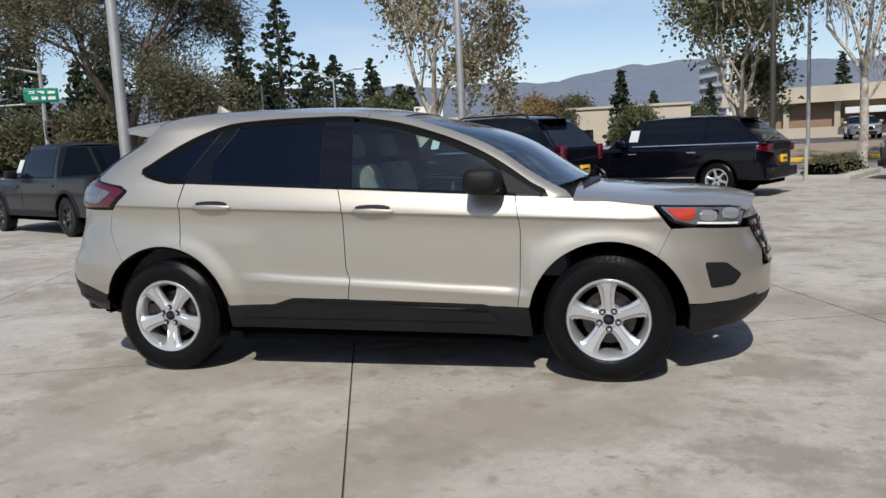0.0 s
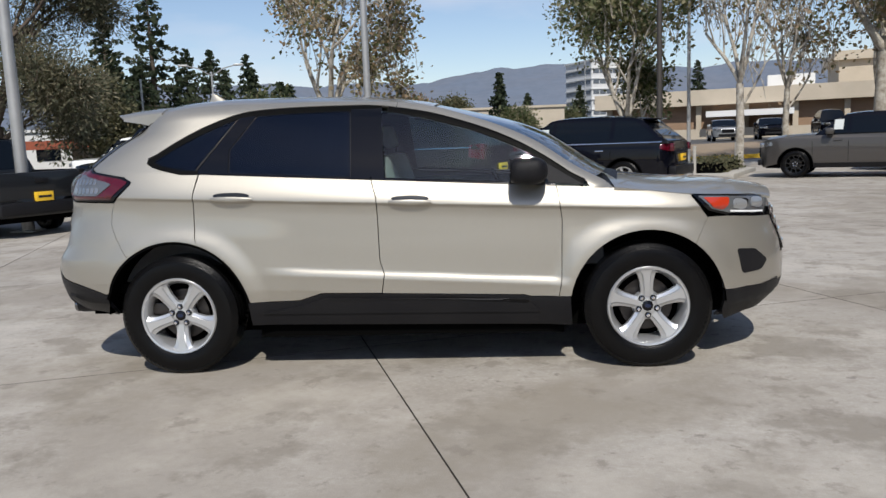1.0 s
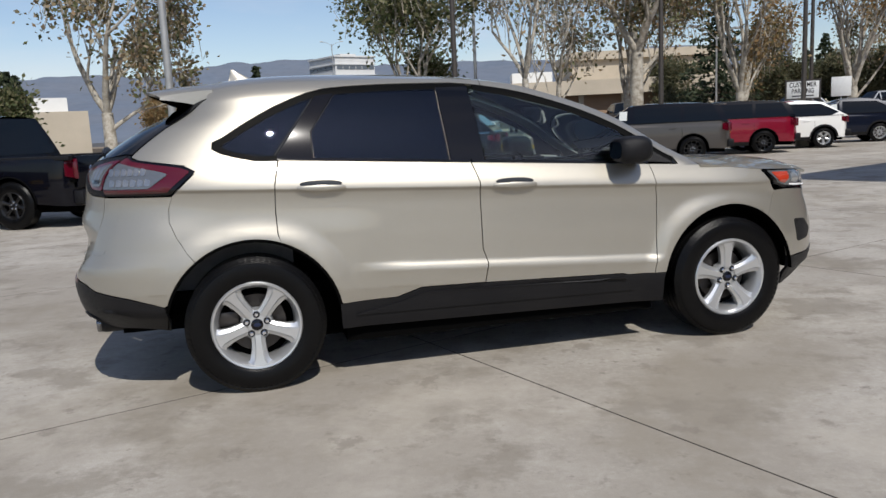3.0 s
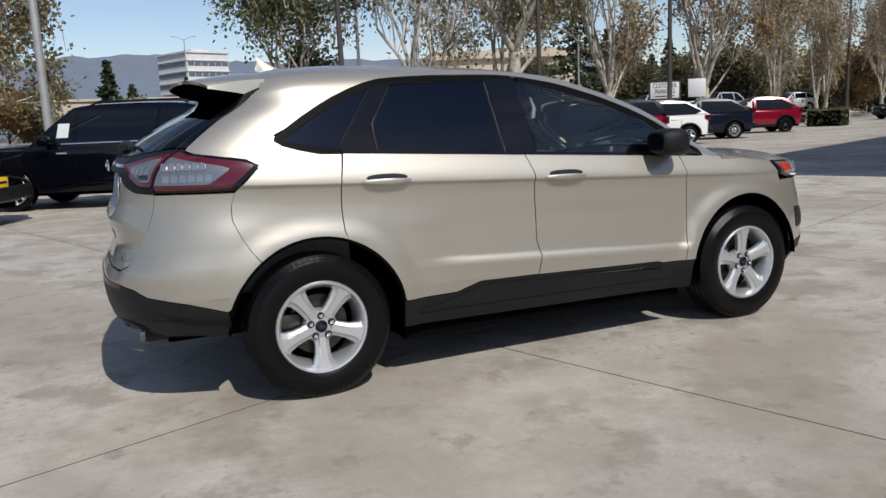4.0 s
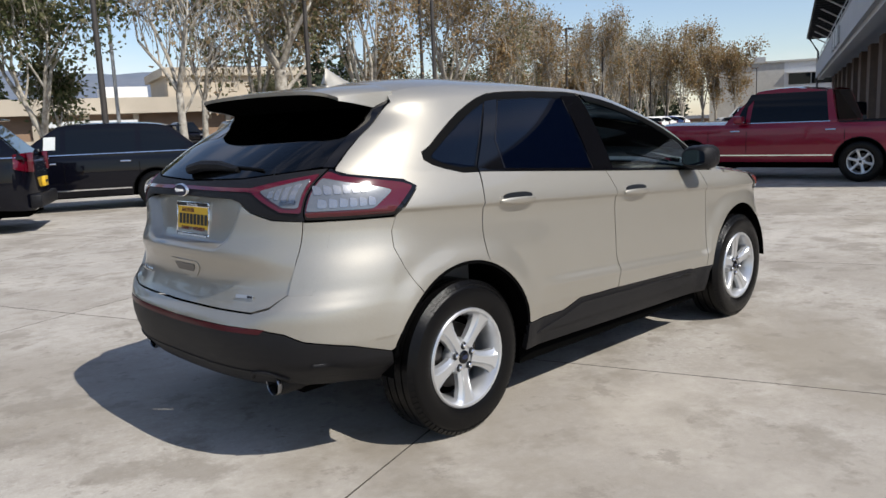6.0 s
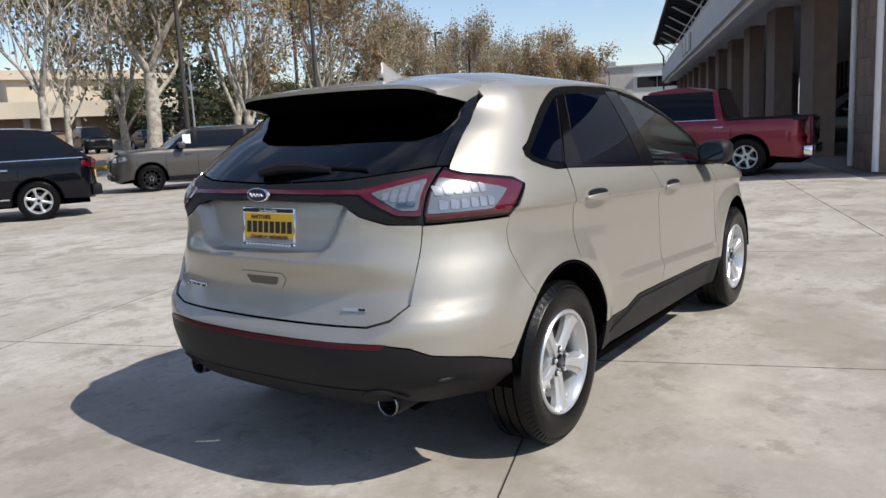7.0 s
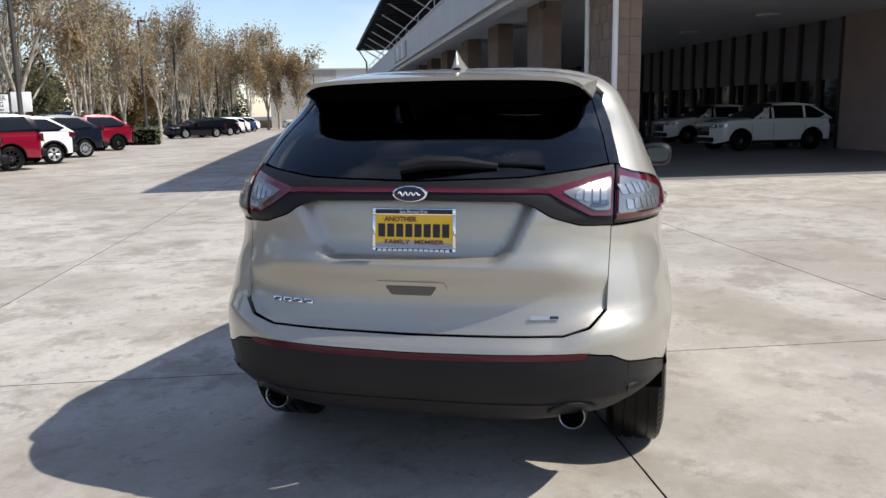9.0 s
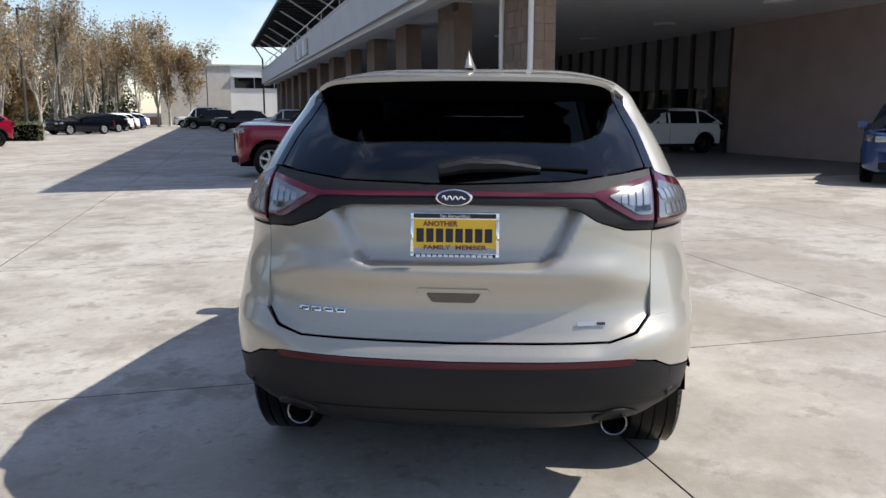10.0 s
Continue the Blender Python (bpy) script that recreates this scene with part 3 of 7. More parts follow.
def strip_down(f, a, b, n, dz=0.0):
    return [(a + (b - a) * i / n, f(a + (b - a) * i / n) + dz) for i in range(n + 1)]


G = 0.0028
CREASES = [(-1.76, 1.111 + d, -0.050) for d in (0.006, -0.006, -0.02, -0.045, -0.08)] + [(-0.84, 0.619 + d, -0.0575) for d in (-0.03, -0.010, 0.002, 0.012, 0.03, 0.05)]
SILL_TOP = 0.445
for nm, fn in (("right", side), ("left", other_side)):
    def sheet(name, poly, mat, grid=0.05, thick=0.014, lift=0.0, label="", parent=car, fn=fn, nm=nm):
        return panel(name, poly, fn, mat, parent, grid, thick, lift, label, 1 if nm == "right" else -1, CREASES if mat is GOLD and grid <= 0.03 else ())

    # front door and rear door, with the step of the sill cladding at their foot
    fd = [(-0.148 + G, 0.488), (0.70, 0.462), (0.74, 0.452), (0.905, 0.448), (0.925 - G, 0.55), (0.934 - G, 0.90), (0.912 - G, 1.06), (0.905 - G, BELT(0.9) - 0.004)]
    fd += [(-0.19 + G, BELT(-0.19) - 0.004), (-0.158 + G, 1.06), (-0.153 + G, 0.68), (-0.128 + G, 0.60)]
    door = sheet("front_door", fd, GOLD, 0.03)
    rd = [(-0.148 - G, 0.490), (-0.52, 0.496), (-0.66, 0.452)]
    rd += [(-0.955, 0.447)] + arc(-WB, 0.37, RA + 0.012, 10, 70, 10) + [(-1.278 + G, 0.85), (-1.281 + G, 0.97), (-1.275 + G, 1.11), (-1.245 + G, BELT(-1.245) - 0.004)]
    rd += [(-0.19 - G, BELT(-0.19) - 0.004), (-0.158 - G, 1.06), (-0.153 - G, 0.68), (-0.128 - G, 0.60)]
    rdoor = sheet("rear_door", rd, GOLD, 0.03)
    # door handles: a dished cup and a bar
    for dr, hx, hz in ((door, 0.045, 1.036), (rdoor, -1.035, 1.088)):
        oval = lambda rx, rz, dz=0.0, lo=0.0, hi=360.0: [(hx + rx * math.copysign(abs(math.cos(radians(lo + (hi - lo) * i / 24))) ** 0.8, math.cos(radians(lo + (hi - lo) * i / 24))), hz - 0.02 * (rx / 0.138) * math.cos(radians(lo + (hi - lo) * i / 24)) * 0.2 + dz + rz * math.sin(radians(lo + (hi - lo) * i / 24))) for i in range(24)]
        sheet("handle_cup", oval(0.138, 0.037), GOLD, 0.03, 0.004, 0.0035, "", dr)
        # a flush dark grey oval paints the shade behind the strap
        sheet("handle_recess", oval(0.112, 0.018, 0.013), DARKGREY_PAINT, 0.03, 0.002, 0.0055, "dark oval for the shade behind the handle", dr)
        sy = -1 if nm == "right" else 1
        yy = width_at(hx, hz)
        # the strap: a flattened bowed bar with its ends let into the cup
        bm = bmesh.new()
        rows = []
        for i in range(13):
            f = i / 6 - 1
            out = 0.003 + 0.017 * (1 - f * f) ** 0.6
            hh = 0.010 + 0.007 * (1 - abs(f) ** 3)
            row = []
            for k in range(10):
                a = 2 * math.pi * k / 10
                row.append(bm.verts.new((hx + 0.128 * f, sy * (yy + out + 0.007 * math.cos(a)), hz - 0.006 - 0.004 * f + hh * math.sin(a))))
            rows.append(row)
        for p, q in zip(rows, rows[1:]):
            for k in range(10):
                bm.faces.new((p[k], p[(k + 1) % 10], q[(k + 1) % 10], q[k]))
        bm.faces.new(rows[0])
        bm.faces.new(rows[-1][::-1])
        part("handle_bar", bm, GOLD, dr, smooth=60)
    # quarter panel, round the rear arch up to the roof rail
    qp = arc(-WB, 0.37, RA + 0.012, 70, 127, 12)
    qp += [(-1.742, 0.79), (-1.786, 0.87), (-1.816, 0.95), (-1.813, 1.02), (-1.790, 1.083)]
    qp += [(-1.672, 1.19), (-1.72, 1.236), (-1.95, 1.272)] + handover(0.738, 0.731, 1.288, 1.305, 3) + handover(0.729, 0.694, 1.315, 1.445, 10) + handover(0.692, 0.640, 1.455, 1.572, 10)
    qp += strip_down(TOPLINE, -1.575, -0.05, 12)
    qp += strip_down(DLO_TOP, -0.05, -1.52, 16, 0.022)
    qp += [(-1.575, 1.345), (-1.58, 1.31), (-1.54, 1.285), (-1.47, 1.262), (-1.36, 1.236), (-1.25 - G, BELT(-1.25) - 0.006), (-1.275 - G, 1.11), (-1.281 - G, 0.97), (-1.278 - G, 0.85)]
    sheet("quarter_panel", qp, GOLD, 0.03)
    # roof rail and windscreen pillar
    rail = strip_down(TOPLINE, -0.046, 1.20, 16) + [(1.20, 1.092), (1.10, 1.086)] + strip_down(DLO_TOP, 1.075, -0.046, 16, 0.022)
    sheet("windscreen_pillar", rail, GOLD, 0.03)
    # front wing
    fw = [(0.909, 0.448), (0.967, 0.448)] + arc(WB, 0.37, RA, 170, 53, 18)
    fw += [(1.732, 0.80), (1.775, 0.878), (1.672, 1.015), (1.45, 1.044), (1.235, 1.072), (1.208, 1.10), (1.08, 1.083)]
    fw += [(0.904 + G, BELT(0.9) - 0.004), (0.911 + G, 1.06), (0.933 + G, 0.90), (0.924 + G, 0.55)]
    sheet("front_wing", fw, GOLD, 0.03)
    # sill cladding
    sc = [(-0.968, 0.30), (-0.148, 0.285), (0.62, 0.272), (0.985, 0.262), (0.972, 0.444), (0.905, 0.444), (0.745, 0.446), (0.70, 0.458), (-0.148, 0.484), (-0.52, 0.490), (-0.66, 0.446), (-0.975, 0.443)]
    sheet("sill_cladding", sc, PLASTIC, 0.05, 0.03, 0.004, "grained black plastic sill cladding")
    up = [(-0.90, 0.372), (0.80, 0.352), (0.72, 0.438), (-0.50, 0.468), (-0.64, 0.425)]
    sheet("sill_step", rounded(up, 0.02), PLASTIC, 0.06, 0.008, 0.012)
    # arch lips
    for c, a0, a1 in ((-WB, 8, 166), (WB, 172, 20)):
        lo = arc(c, 0.37, RA - 0.004, a0, a1, 24)
        hi = arc(c, 0.37, RA + (0.012 if c < 0 else 0.0), a1, a0, 24)
        sheet("arch_lip", lo + hi, DARK, 0.06, 0.03, -0.002)
        bm = bmesh.new()
        sy = -1 if nm == "right" else 1
        prof = [(RA - 0.004, 0.92), (RA + 0.005, 0.60), (0.05, 0.56)]
        ring = []
        for i in range(25):
            a = radians(2 + 176 * i / 24)
            ring.append([bm.verts.new((c + r * math.cos(a), sy * y, 0.37 + r * math.sin(a))) for r, y in prof])
        for p, q in zip(ring, ring[1:]):
            for j in range(2):
                bm.faces.new((p[j], p[j + 1], q[j + 1], q[j]))
        part("wheel_well", bm, DARK, car)
    # side glass and its black frames
    bot = lambda x: BELT(x) + 0.012
    sheet("window_surround", strip_down(DLO_TOP, -0.10, 1.06, 16, -0.024) + strip_down(DLO_TOP, 1.07, -0.10, 16, 0.020), SEAL, 0.04, 0.01, 0.0)
    surround = strip_down(BELT, -1.25, -0.11, 8, -0.002) + strip_down(DLO_TOP, -0.14, -1.53, 16, 0.020) + [(-1.572, 1.335), (-1.573, 1.31), (-1.535, 1.288), (-1.46, 1.262), (-1.36, 1.240)]
    # opaque sheet added behind the panes; its navy paints tint and sky reflection
    sheet("tinted_film", surround, NAVY_BACKING, 0.04, 0.01, -0.008, "opaque navy sheet behind the tinted glass")
    rim = strip_down(DLO_TOP, -0.14, -1.53, 16, 0.020) + [(-1.572, 1.335), (-1.573, 1.31), (-1.535, 1.288), (-1.46, 1.262), (-1.36, 1.240), (-1.25, BELT(-1.25)), (-1.25, BELT(-1.25) + 0.022), (-1.36, 1.262), (-1.47, 1.290), (-1.535, 1.318)] + strip_down(DLO_TOP, -1.52, -0.14, 16, -0.020)
    sheet("window_surround", rim, SEAL, 0.05, 0.008, -0.003)
    q = [(-1.275, bot(-1.275) + 0.01), (-1.035, 1.562), (-1.12, 1.53), (-1.23, 1.482), (-1.39, 1.40), (-1.53, 1.325), (-1.49, 1.297)]
    sheet("quarter_window", rounded(q, [0.004, 0.01, 0.01, 0.01, 0.01, 0.02, 0.02]), PRIVACY, 0.06, 0.003, 0.001, "tinted quarter glass")
    q = [(-1.055, bot(-1.055)), (-0.318, bot(-0.318)), (-0.338, 1.583), (-0.62, 1.584), (-0.905, 1.575), (-1.058, 1.375)]
    sheet("rear_door_window", rounded(q, 0.012), PRIVACY, 0.06, 0.003, 0.001, "tinted rear door glass")
    q = [(-0.10, bot(-0.10)), (0.845, bot(0.845)), (0.80, 1.245), (0.73, 1.300), (0.44, 1.428), (0.07, 1.535), (-0.14, 1.578)]
    sheet("front_door_window", rounded(q, 0.012), CLEAR, 0.06, 0.003, 0.001, "lightly tinted front door glass")
    q = [(-1.255, bot(-1.255)), (-1.065, bot(-1.065)), (-1.066, 1.375), (-0.915, 1.578), (-1.02, 1.567)]
    sheet("pillar_trim", q, GLOSS_BLACK, 0.06, 0.004, 0.002, "gloss black pillar trim")
    q = [(-0.308, bot(-0.308)), (-0.110, bot(-0.110)), (-0.138, 1.592), (-0.328, 1.592)]
    sheet("pillar_trim", q, GLOSS_BLACK, 0.06, 0.004, 0.002, "gloss black pillar trim")
    q = [(0.862, bot(0.862)), (1.065, 1.094), (0.815, 1.248)]
    sheet("corner_trim", rounded(q, 0.01), PLASTIC, 0.06, 0.004, 0.002)
    for a, b in ((-1.25, -0.195), (-0.185, 0.90)):
        q = strip_down(BELT, a, b, 8, 0.0) + strip_down(BELT, b, a, 8, 0.012)
        sheet("belt_strip", q, GLOSS_BLACK, 0.08, 0.006, 0.004)
    # thin bright edges of the glass frames
    for pts in ([(-0.332, 1.575), (-0.312, bot(-0.31))], [(-1.035, 1.555), (-1.262, bot(-1.26) + 0.012)], [(-0.915, 1.57), (-1.060, 1.375), (-1.058, bot(-1.05))]):
        bm = tube(bmesh.new(), [tuple(Vector(fn(u, v)) + Vector((0, -0.004 if nm == "right" else 0.004, 0))) for u, v in pts], 0.0013, 6)
        part("glass_bead", bm, STEEL, car)
    # side marker lamp / headlamp
    hl = rounded([(1.682, 1.018), (1.78, 0.918), (1.90, 0.885), (2.16, 0.86), (2.21, 0.965), (2.10, 0.985), (1.90, 1.003)], 0.012)
    hd = sheet("headlamp", hl, GLOSS_BLACK, 0.03, 0.02, 0.003, "headlamp with an amber side marker")
    sheet("lamp_field", rounded([(1.715, 1.004), (1.80, 0.926), (1.91, 0.897), (2.155, 0.872), (2.195, 0.958), (2.10, 0.975), (1.90, 0.993)], 0.010), LAMP_BACK, 0.03, 0.004, 0.006, "silver lamp housing", hd)
    sheet("marker", rounded([(1.745, 0.992), (1.80, 0.940), (1.865, 0.920), (1.90, 0.950), (1.905, 0.984)], 0.012), LENS_AMBER, 0.03, 0.004, 0.010, "amber side marker", hd)
    sheet("lamp_trim", rounded([(1.925, 0.935), (2.02, 0.922), (2.035, 0.962), (2.00, 0.972)], 0.012), GLOSS_BLACK, 0.03, 0.004, 0.011, "", hd)
    for x0 in (1.935, 2.060):
        sheet("reflector", rounded([(x0, 0.972), (x0 - 0.008, 0.925), (x0 + 0.055, 0.908), (x0 + 0.085, 0.918), (x0 + 0.088, 0.955), (x0 + 0.05, 0.970)], 0.014), SILVER_PAINT, 0.03, 0.006, 0.012, "silver lamp reflector", hd)
    sheet("light_bar", rounded([(1.91, 0.903), (2.14, 0.880), (2.143, 0.890), (1.91, 0.914)], 0.004), INK_WHITE, 0.03, 0.004, 0.013, "", hd)
    # corner of the nose
    fb = [(1.868, 0.46), (1.95, 0.455), (2.10, 0.46), (2.25, 0.48), (2.30, 0.60), (2.30, 0.84), (2.16, 0.855), (1.90, 0.88), (1.778, 0.880), (1.7345, 0.80)] + arc(WB, 0.37, RA, 52.6, 16, 8)
    sheet("front_bumper_corner", fb, GOLD, 0.04)
    fg = rounded([(1.955, 0.685), (2.075, 0.675), (2.165, 0.60), (2.12, 0.545), (1.99, 0.535)], 0.02)
    sheet("fog_lamp_bezel", fg, PLASTIC, 0.04, 0.01, 0.004, "black fog lamp bezel")
    lip = [(1.868, 0.452), (1.95, 0.447), (2.10, 0.452), (2.26, 0.472), (2.24, 0.36), (2.10, 0.30), (1.90, 0.255), (1.872, 0.30)]
    sheet("front_lip", lip, PLASTIC, 0.05, 0.02, 0.004, "black lower lip")
    # rear bumper side and cladding
    rb = [(-1.882, 0.515), (-2.05, 0.567), (corner(0.605), 0.605)] + handover(0.78, 0.78, 0.615, 1.082, 40) + [(-1.793, 1.078), (-1.816, 1.02), (-1.8195, 0.95), (-1.789, 0.87), (-1.745, 0.79)] + arc(-WB, 0.37, RA + 0.012, 127.5, 161, 8)
    sheet("rear_corner_panel", rb, GOLD, 0.018)
    cl = [(-1.878, 0.508), (-2.05, 0.560), *handover(0.78, 0.78, 0.598, 0.385, 16), (-1.87, 0.365), (-1.862, 0.42)]
    sheet("rear_cladding_side", cl, PLASTIC, 0.05, 0.02, 0.003, "grained black bumper cladding")
    # mirror on the door
    sy = -1 if nm == "right" else 1
    bm = bmesh.new()
    bmesh.ops.create_uvsphere(bm, u_segments=20, v_segments=12, radius=1)
    for v in bm.verts:
        c = v.co
        sx = math.copysign(abs(c.x) ** 0.7, c.x)
        szz = math.copysign(abs(c.z) ** 0.7, c.z)
        syy = math.copysign(abs(c.y) ** 0.75, c.y)
        v.co = Vector((0.735 + 0.118 * sx, sy * (0.982 + 0.106 * syy), 1.190 + 0.074 * szz * (1.05 + 0.10 * syy)))
    for v in bm.verts:
        if v.co.x < 0.640:
            v.co.x = 0.640
    mir = part("door_mirror", bm, PLASTIC, car, "black door mirror")
    bm = bmesh.new()
    bmesh.ops.create_circle(bm, cap_ends=True, segments=28, radius=1)
    for v in bm.verts:
        a = v.co
        v.co = Vector((0.6385, sy * (0.984 + 0.076 * math.copysign(abs(a.x) ** 0.6, a.x)), 1.190 + 0.048 * math.copysign(abs(a.y) ** 0.6, a.y)))
    part("mirror_glass", bm, MIRROR, mir, "reflecting mirror glass")
    part("mirror_foot", box(bmesh.new(), 0.72, 0.84, min(sy * 0.86, sy * 0.94), max(sy * 0.86, sy * 0.94), 1.105, 1.145, 0.012), PLASTIC, mir)
    for wx in (-WB, WB):
        wheel(car, (wx, sy * 0.822, 0.37), -1 if nm == "right" else 1, 0.37, 0.235, 0.236, spin=0.75 if wx < 0 else 0.28)


# roof, bonnet and windscreen
def roof_at(x, v):
    z = TOPLINE(x)
    w = width_at(x, z)
    flat = 2.2 + 2.4 * step((-0.4 - x) / 0.9)
    return (x, -v * w, z + (0.055 - 0.02 * step((x + 0.6) / 0.8)) * (1 - abs(v) ** flat))


def across(name, x0, x1, place, mat, thick=0.014, label="", nx=0.06, edge=1.0, parent=car):
    q = [(x0, -edge), (x1, -edge), (x1, edge), (x0, edge)]
    return panel(name, q, place, mat, parent, nx, thick, 0, label)


def roof_place(x, v):
    p = roof_at(x, v)
    return (p[0], -p[1], p[2])


across("roof", -1.56, 0.18, roof_place, GOLD)


def screen_place(x, v):
    z = TOPLINE(x) - 0.004
    w = width_at(x, z) - 0.01
    return (x + 0.14 * (1 - v * v) * step((x - 0.1) / 0.6), v * w, z + 0.030 * (1 - abs(v) ** 2.2))


across("windscreen", 0.19, 1.14, screen_place, CLEAR, 0.004, "clear laminated windscreen")
HOOD_EDGE = curve([1.12, 1.25, 1.45, 1.675, 1.90, 2.10, 2.22], [1.085, 1.072, 1.047, 1.020, 1.006, 0.990, 0.965])


def hood_place(x, v):
    z = HOOD_EDGE(x)
    w = width_at(min(x, 2.15), min(z, 1.04)) - 0.004
    xx = x + 0.10 * (1 - v * v) * step((x - 1.6) / 0.6)
    crown = 0.065 * (1 - abs(v) ** 2.6) * (1 - 0.35 * step((x - 1.9) / 0.35))
    return (xx, v * w, z + crown)


across("bonnet", 1.24, 2.21, hood_place, GOLD)
across("cowl", 1.10, 1.25, lambda x, v: (x + 0.10 * (1 - v * v), v * 0.80, 1.085 + 0.055 * (1 - abs(v) ** 2.2)), PLASTIC)
for s in (-1, 1):
    part("windscreen_wiper", tube(bmesh.new(), [(1.19, -0.5 * s, 1.135), (1.10, -0.1 * s - 0.1, 1.20)], 0.009, 6), PLASTIC, car)
# nose
panel("grille", rounded([(-0.46, 0.62), (0.46, 0.62), (0.56, 0.90), (-0.56, 0.90)], 0.05), front, GLOSS_BLACK, car, 0.06, 0.02, 0.008)
for z in (0.66, 0.73, 0.80, 0.87):
    w = 0.44 + 0.35 * (z - 0.62)
    panel("grille_bar", [(-w, z - 0.012), (w, z - 0.012), (w + 0.006, z + 0.014), (-w - 0.006, z + 0.014)], front, CHROME, car, 0.06, 0.02, 0.016, "chrome grille bar")
panel("front_bumper", [(-0.80, 0.455), (0.80, 0.455), (0.80, 0.615), (-0.80, 0.615)], front, GOLD, car, 0.06, 0.02)
panel("nose_bar", [(-0.72, 0.905), (0.72, 0.905), (0.70, 0.985), (-0.70, 0.985)], front, GOLD, car, 0.06, 0.02)
panel("front_lip", [(-0.80, 0.28), (0.80, 0.28), (0.80, 0.45), (-0.80, 0.45)], front, PLASTIC, car, 0.06, 0.02)

# tail: bumper, tailgate, lamp band, glass, spoiler
GB = 0.722
gate = [(-0.55, GB - 0.006), (0.0, GB - 0.012), (0.55, GB - 0.006), (0.64, GB + 0.022), (0.698, 0.80), (0.702, 0.95), (0.707, 1.085), (0.60, 1.092)]
gate += [(0.50, 1.125), (0.44, 1.162), (0.38, 1.178), (0.0, 1.183), (-0.38, 1.178), (-0.44, 1.162), (-0.50, 1.125), (-0.60, 1.092), (-0.707, 1.085), (-0.702, 0.95), (-0.698, 0.80), (-0.64, GB + 0.022)]


def gate_place(u, v):
    """The tailgate with its hollow for the number plate and the ledge under it."""
    x, y, z = tail(u, v)
    hw = lerp(v, [0.97, 1.01, 1.18], [0.31, 0.355, 0.44])
    d = step((hw + 0.03 - abs(u)) / 0.07) * step((v - 0.955) / 0.035)
    ledge = 0.020 * math.exp(-((v - 0.955) / 0.05) ** 2) * step((0.70 - abs(u)) / 0.2)
    return (x + 0.050 * d - ledge + 0.020 * step((0.93 - v) / 0.10) * step((v - 0.72) / 0.10), y, z)


tg = panel("tailgate", gate, gate_place, GOLD, car, 0.016, 0.014)
# grip under the plate
panel("grip_recess", rounded([(-0.10, 0.822), (0.10, 0.822), (0.135, 0.868), (0.125, 0.895), (-0.125, 0.895), (-0.135, 0.868)], 0.01), gate_place, GOLD, tg, 0.05, 0.004, 0.004)
# flat grey patch; the finger hollow's shade is put into its colour
panel("grip_hollow", rounded([(-0.075, 0.842), (0.075, 0.842), (0.098, 0.878), (-0.098, 0.878)], 0.01), gate_place, GREY_PAINT, tg, 0.05, 0.002, 0.0065, "dark patch for the finger hollow's shade")
bump = [(-0.62, 0.657), (0.0, 0.648), (0.62, 0.657), (0.72, 0.640), (0.78, 0.605), (0.78, 0.79), (0.700, 0.79), (0.647, GB + 0.014), (0.552, GB - 0.014), (0.0, GB - 0.021), (-0.552, GB - 0.014), (-0.65, GB + 0.014), (-0.705, 0.79), (-0.78, 0.79), (-0.78, 0.605), (-0.72, 0.640)]
panel("rear_bumper", bump, tail, GOLD, car, 0.018, 0.02)
for s in (-1, 1):
    q = [(s * 0.701, 0.7905), (s * 0.705, 0.95), (s * 0.710, 1.082), (s * 0.78, 1.082), (s * 0.78, 0.95), (s * 0.78, 0.7905)]
    panel("rear_corner_panel", q if s > 0 else q[::-1], tail, GOLD, car, 0.035, 0.014)
clad = [(-0.50, 0.40), (0.0, 0.392), (0.50, 0.40), (0.53, 0.405), (0.65, 0.400), (0.68, 0.385), (0.78, 0.385), (0.78, 0.598), (0.72, 0.633), (0.62, 0.651), (0.0, 0.642), (-0.62, 0.651), (-0.72, 0.633), (-0.78, 0.598), (-0.78, 0.385), (-0.68, 0.385), (-0.65, 0.400), (-0.53, 0.405)]
rc = panel("rear_cladding", clad, tail, PLASTIC, car, 0.05, 0.03, 0.003, "grained black bumper cladding")
panel("reflector_strip", [(-0.62, 0.634), (0.0, 0.622), (0.62, 0.634), (0.645, 0.655), (0.0, 0.644), (-0.645, 0.655)], tail, DIM_RED, rc, 0.05, 0.006, 0.004, "thin dark red reflector strip")
lowc = [(-0.58, 0.35), (0.58, 0.35), (0.64, 0.385), (0.60, 0.405), (0.0, 0.386), (-0.60, 0.405), (-0.64, 0.385)]
panel("rear_diffuser", lowc, tail, PLASTIC, rc, 0.06, 0.03, -0.012)
panel("diffuser_line", [(-0.58, 0.452), (0.58, 0.452), (0.60, 0.462), (-0.60, 0.462)], tail, PLASTIC, rc, 0.06, 0.008, 0.006)
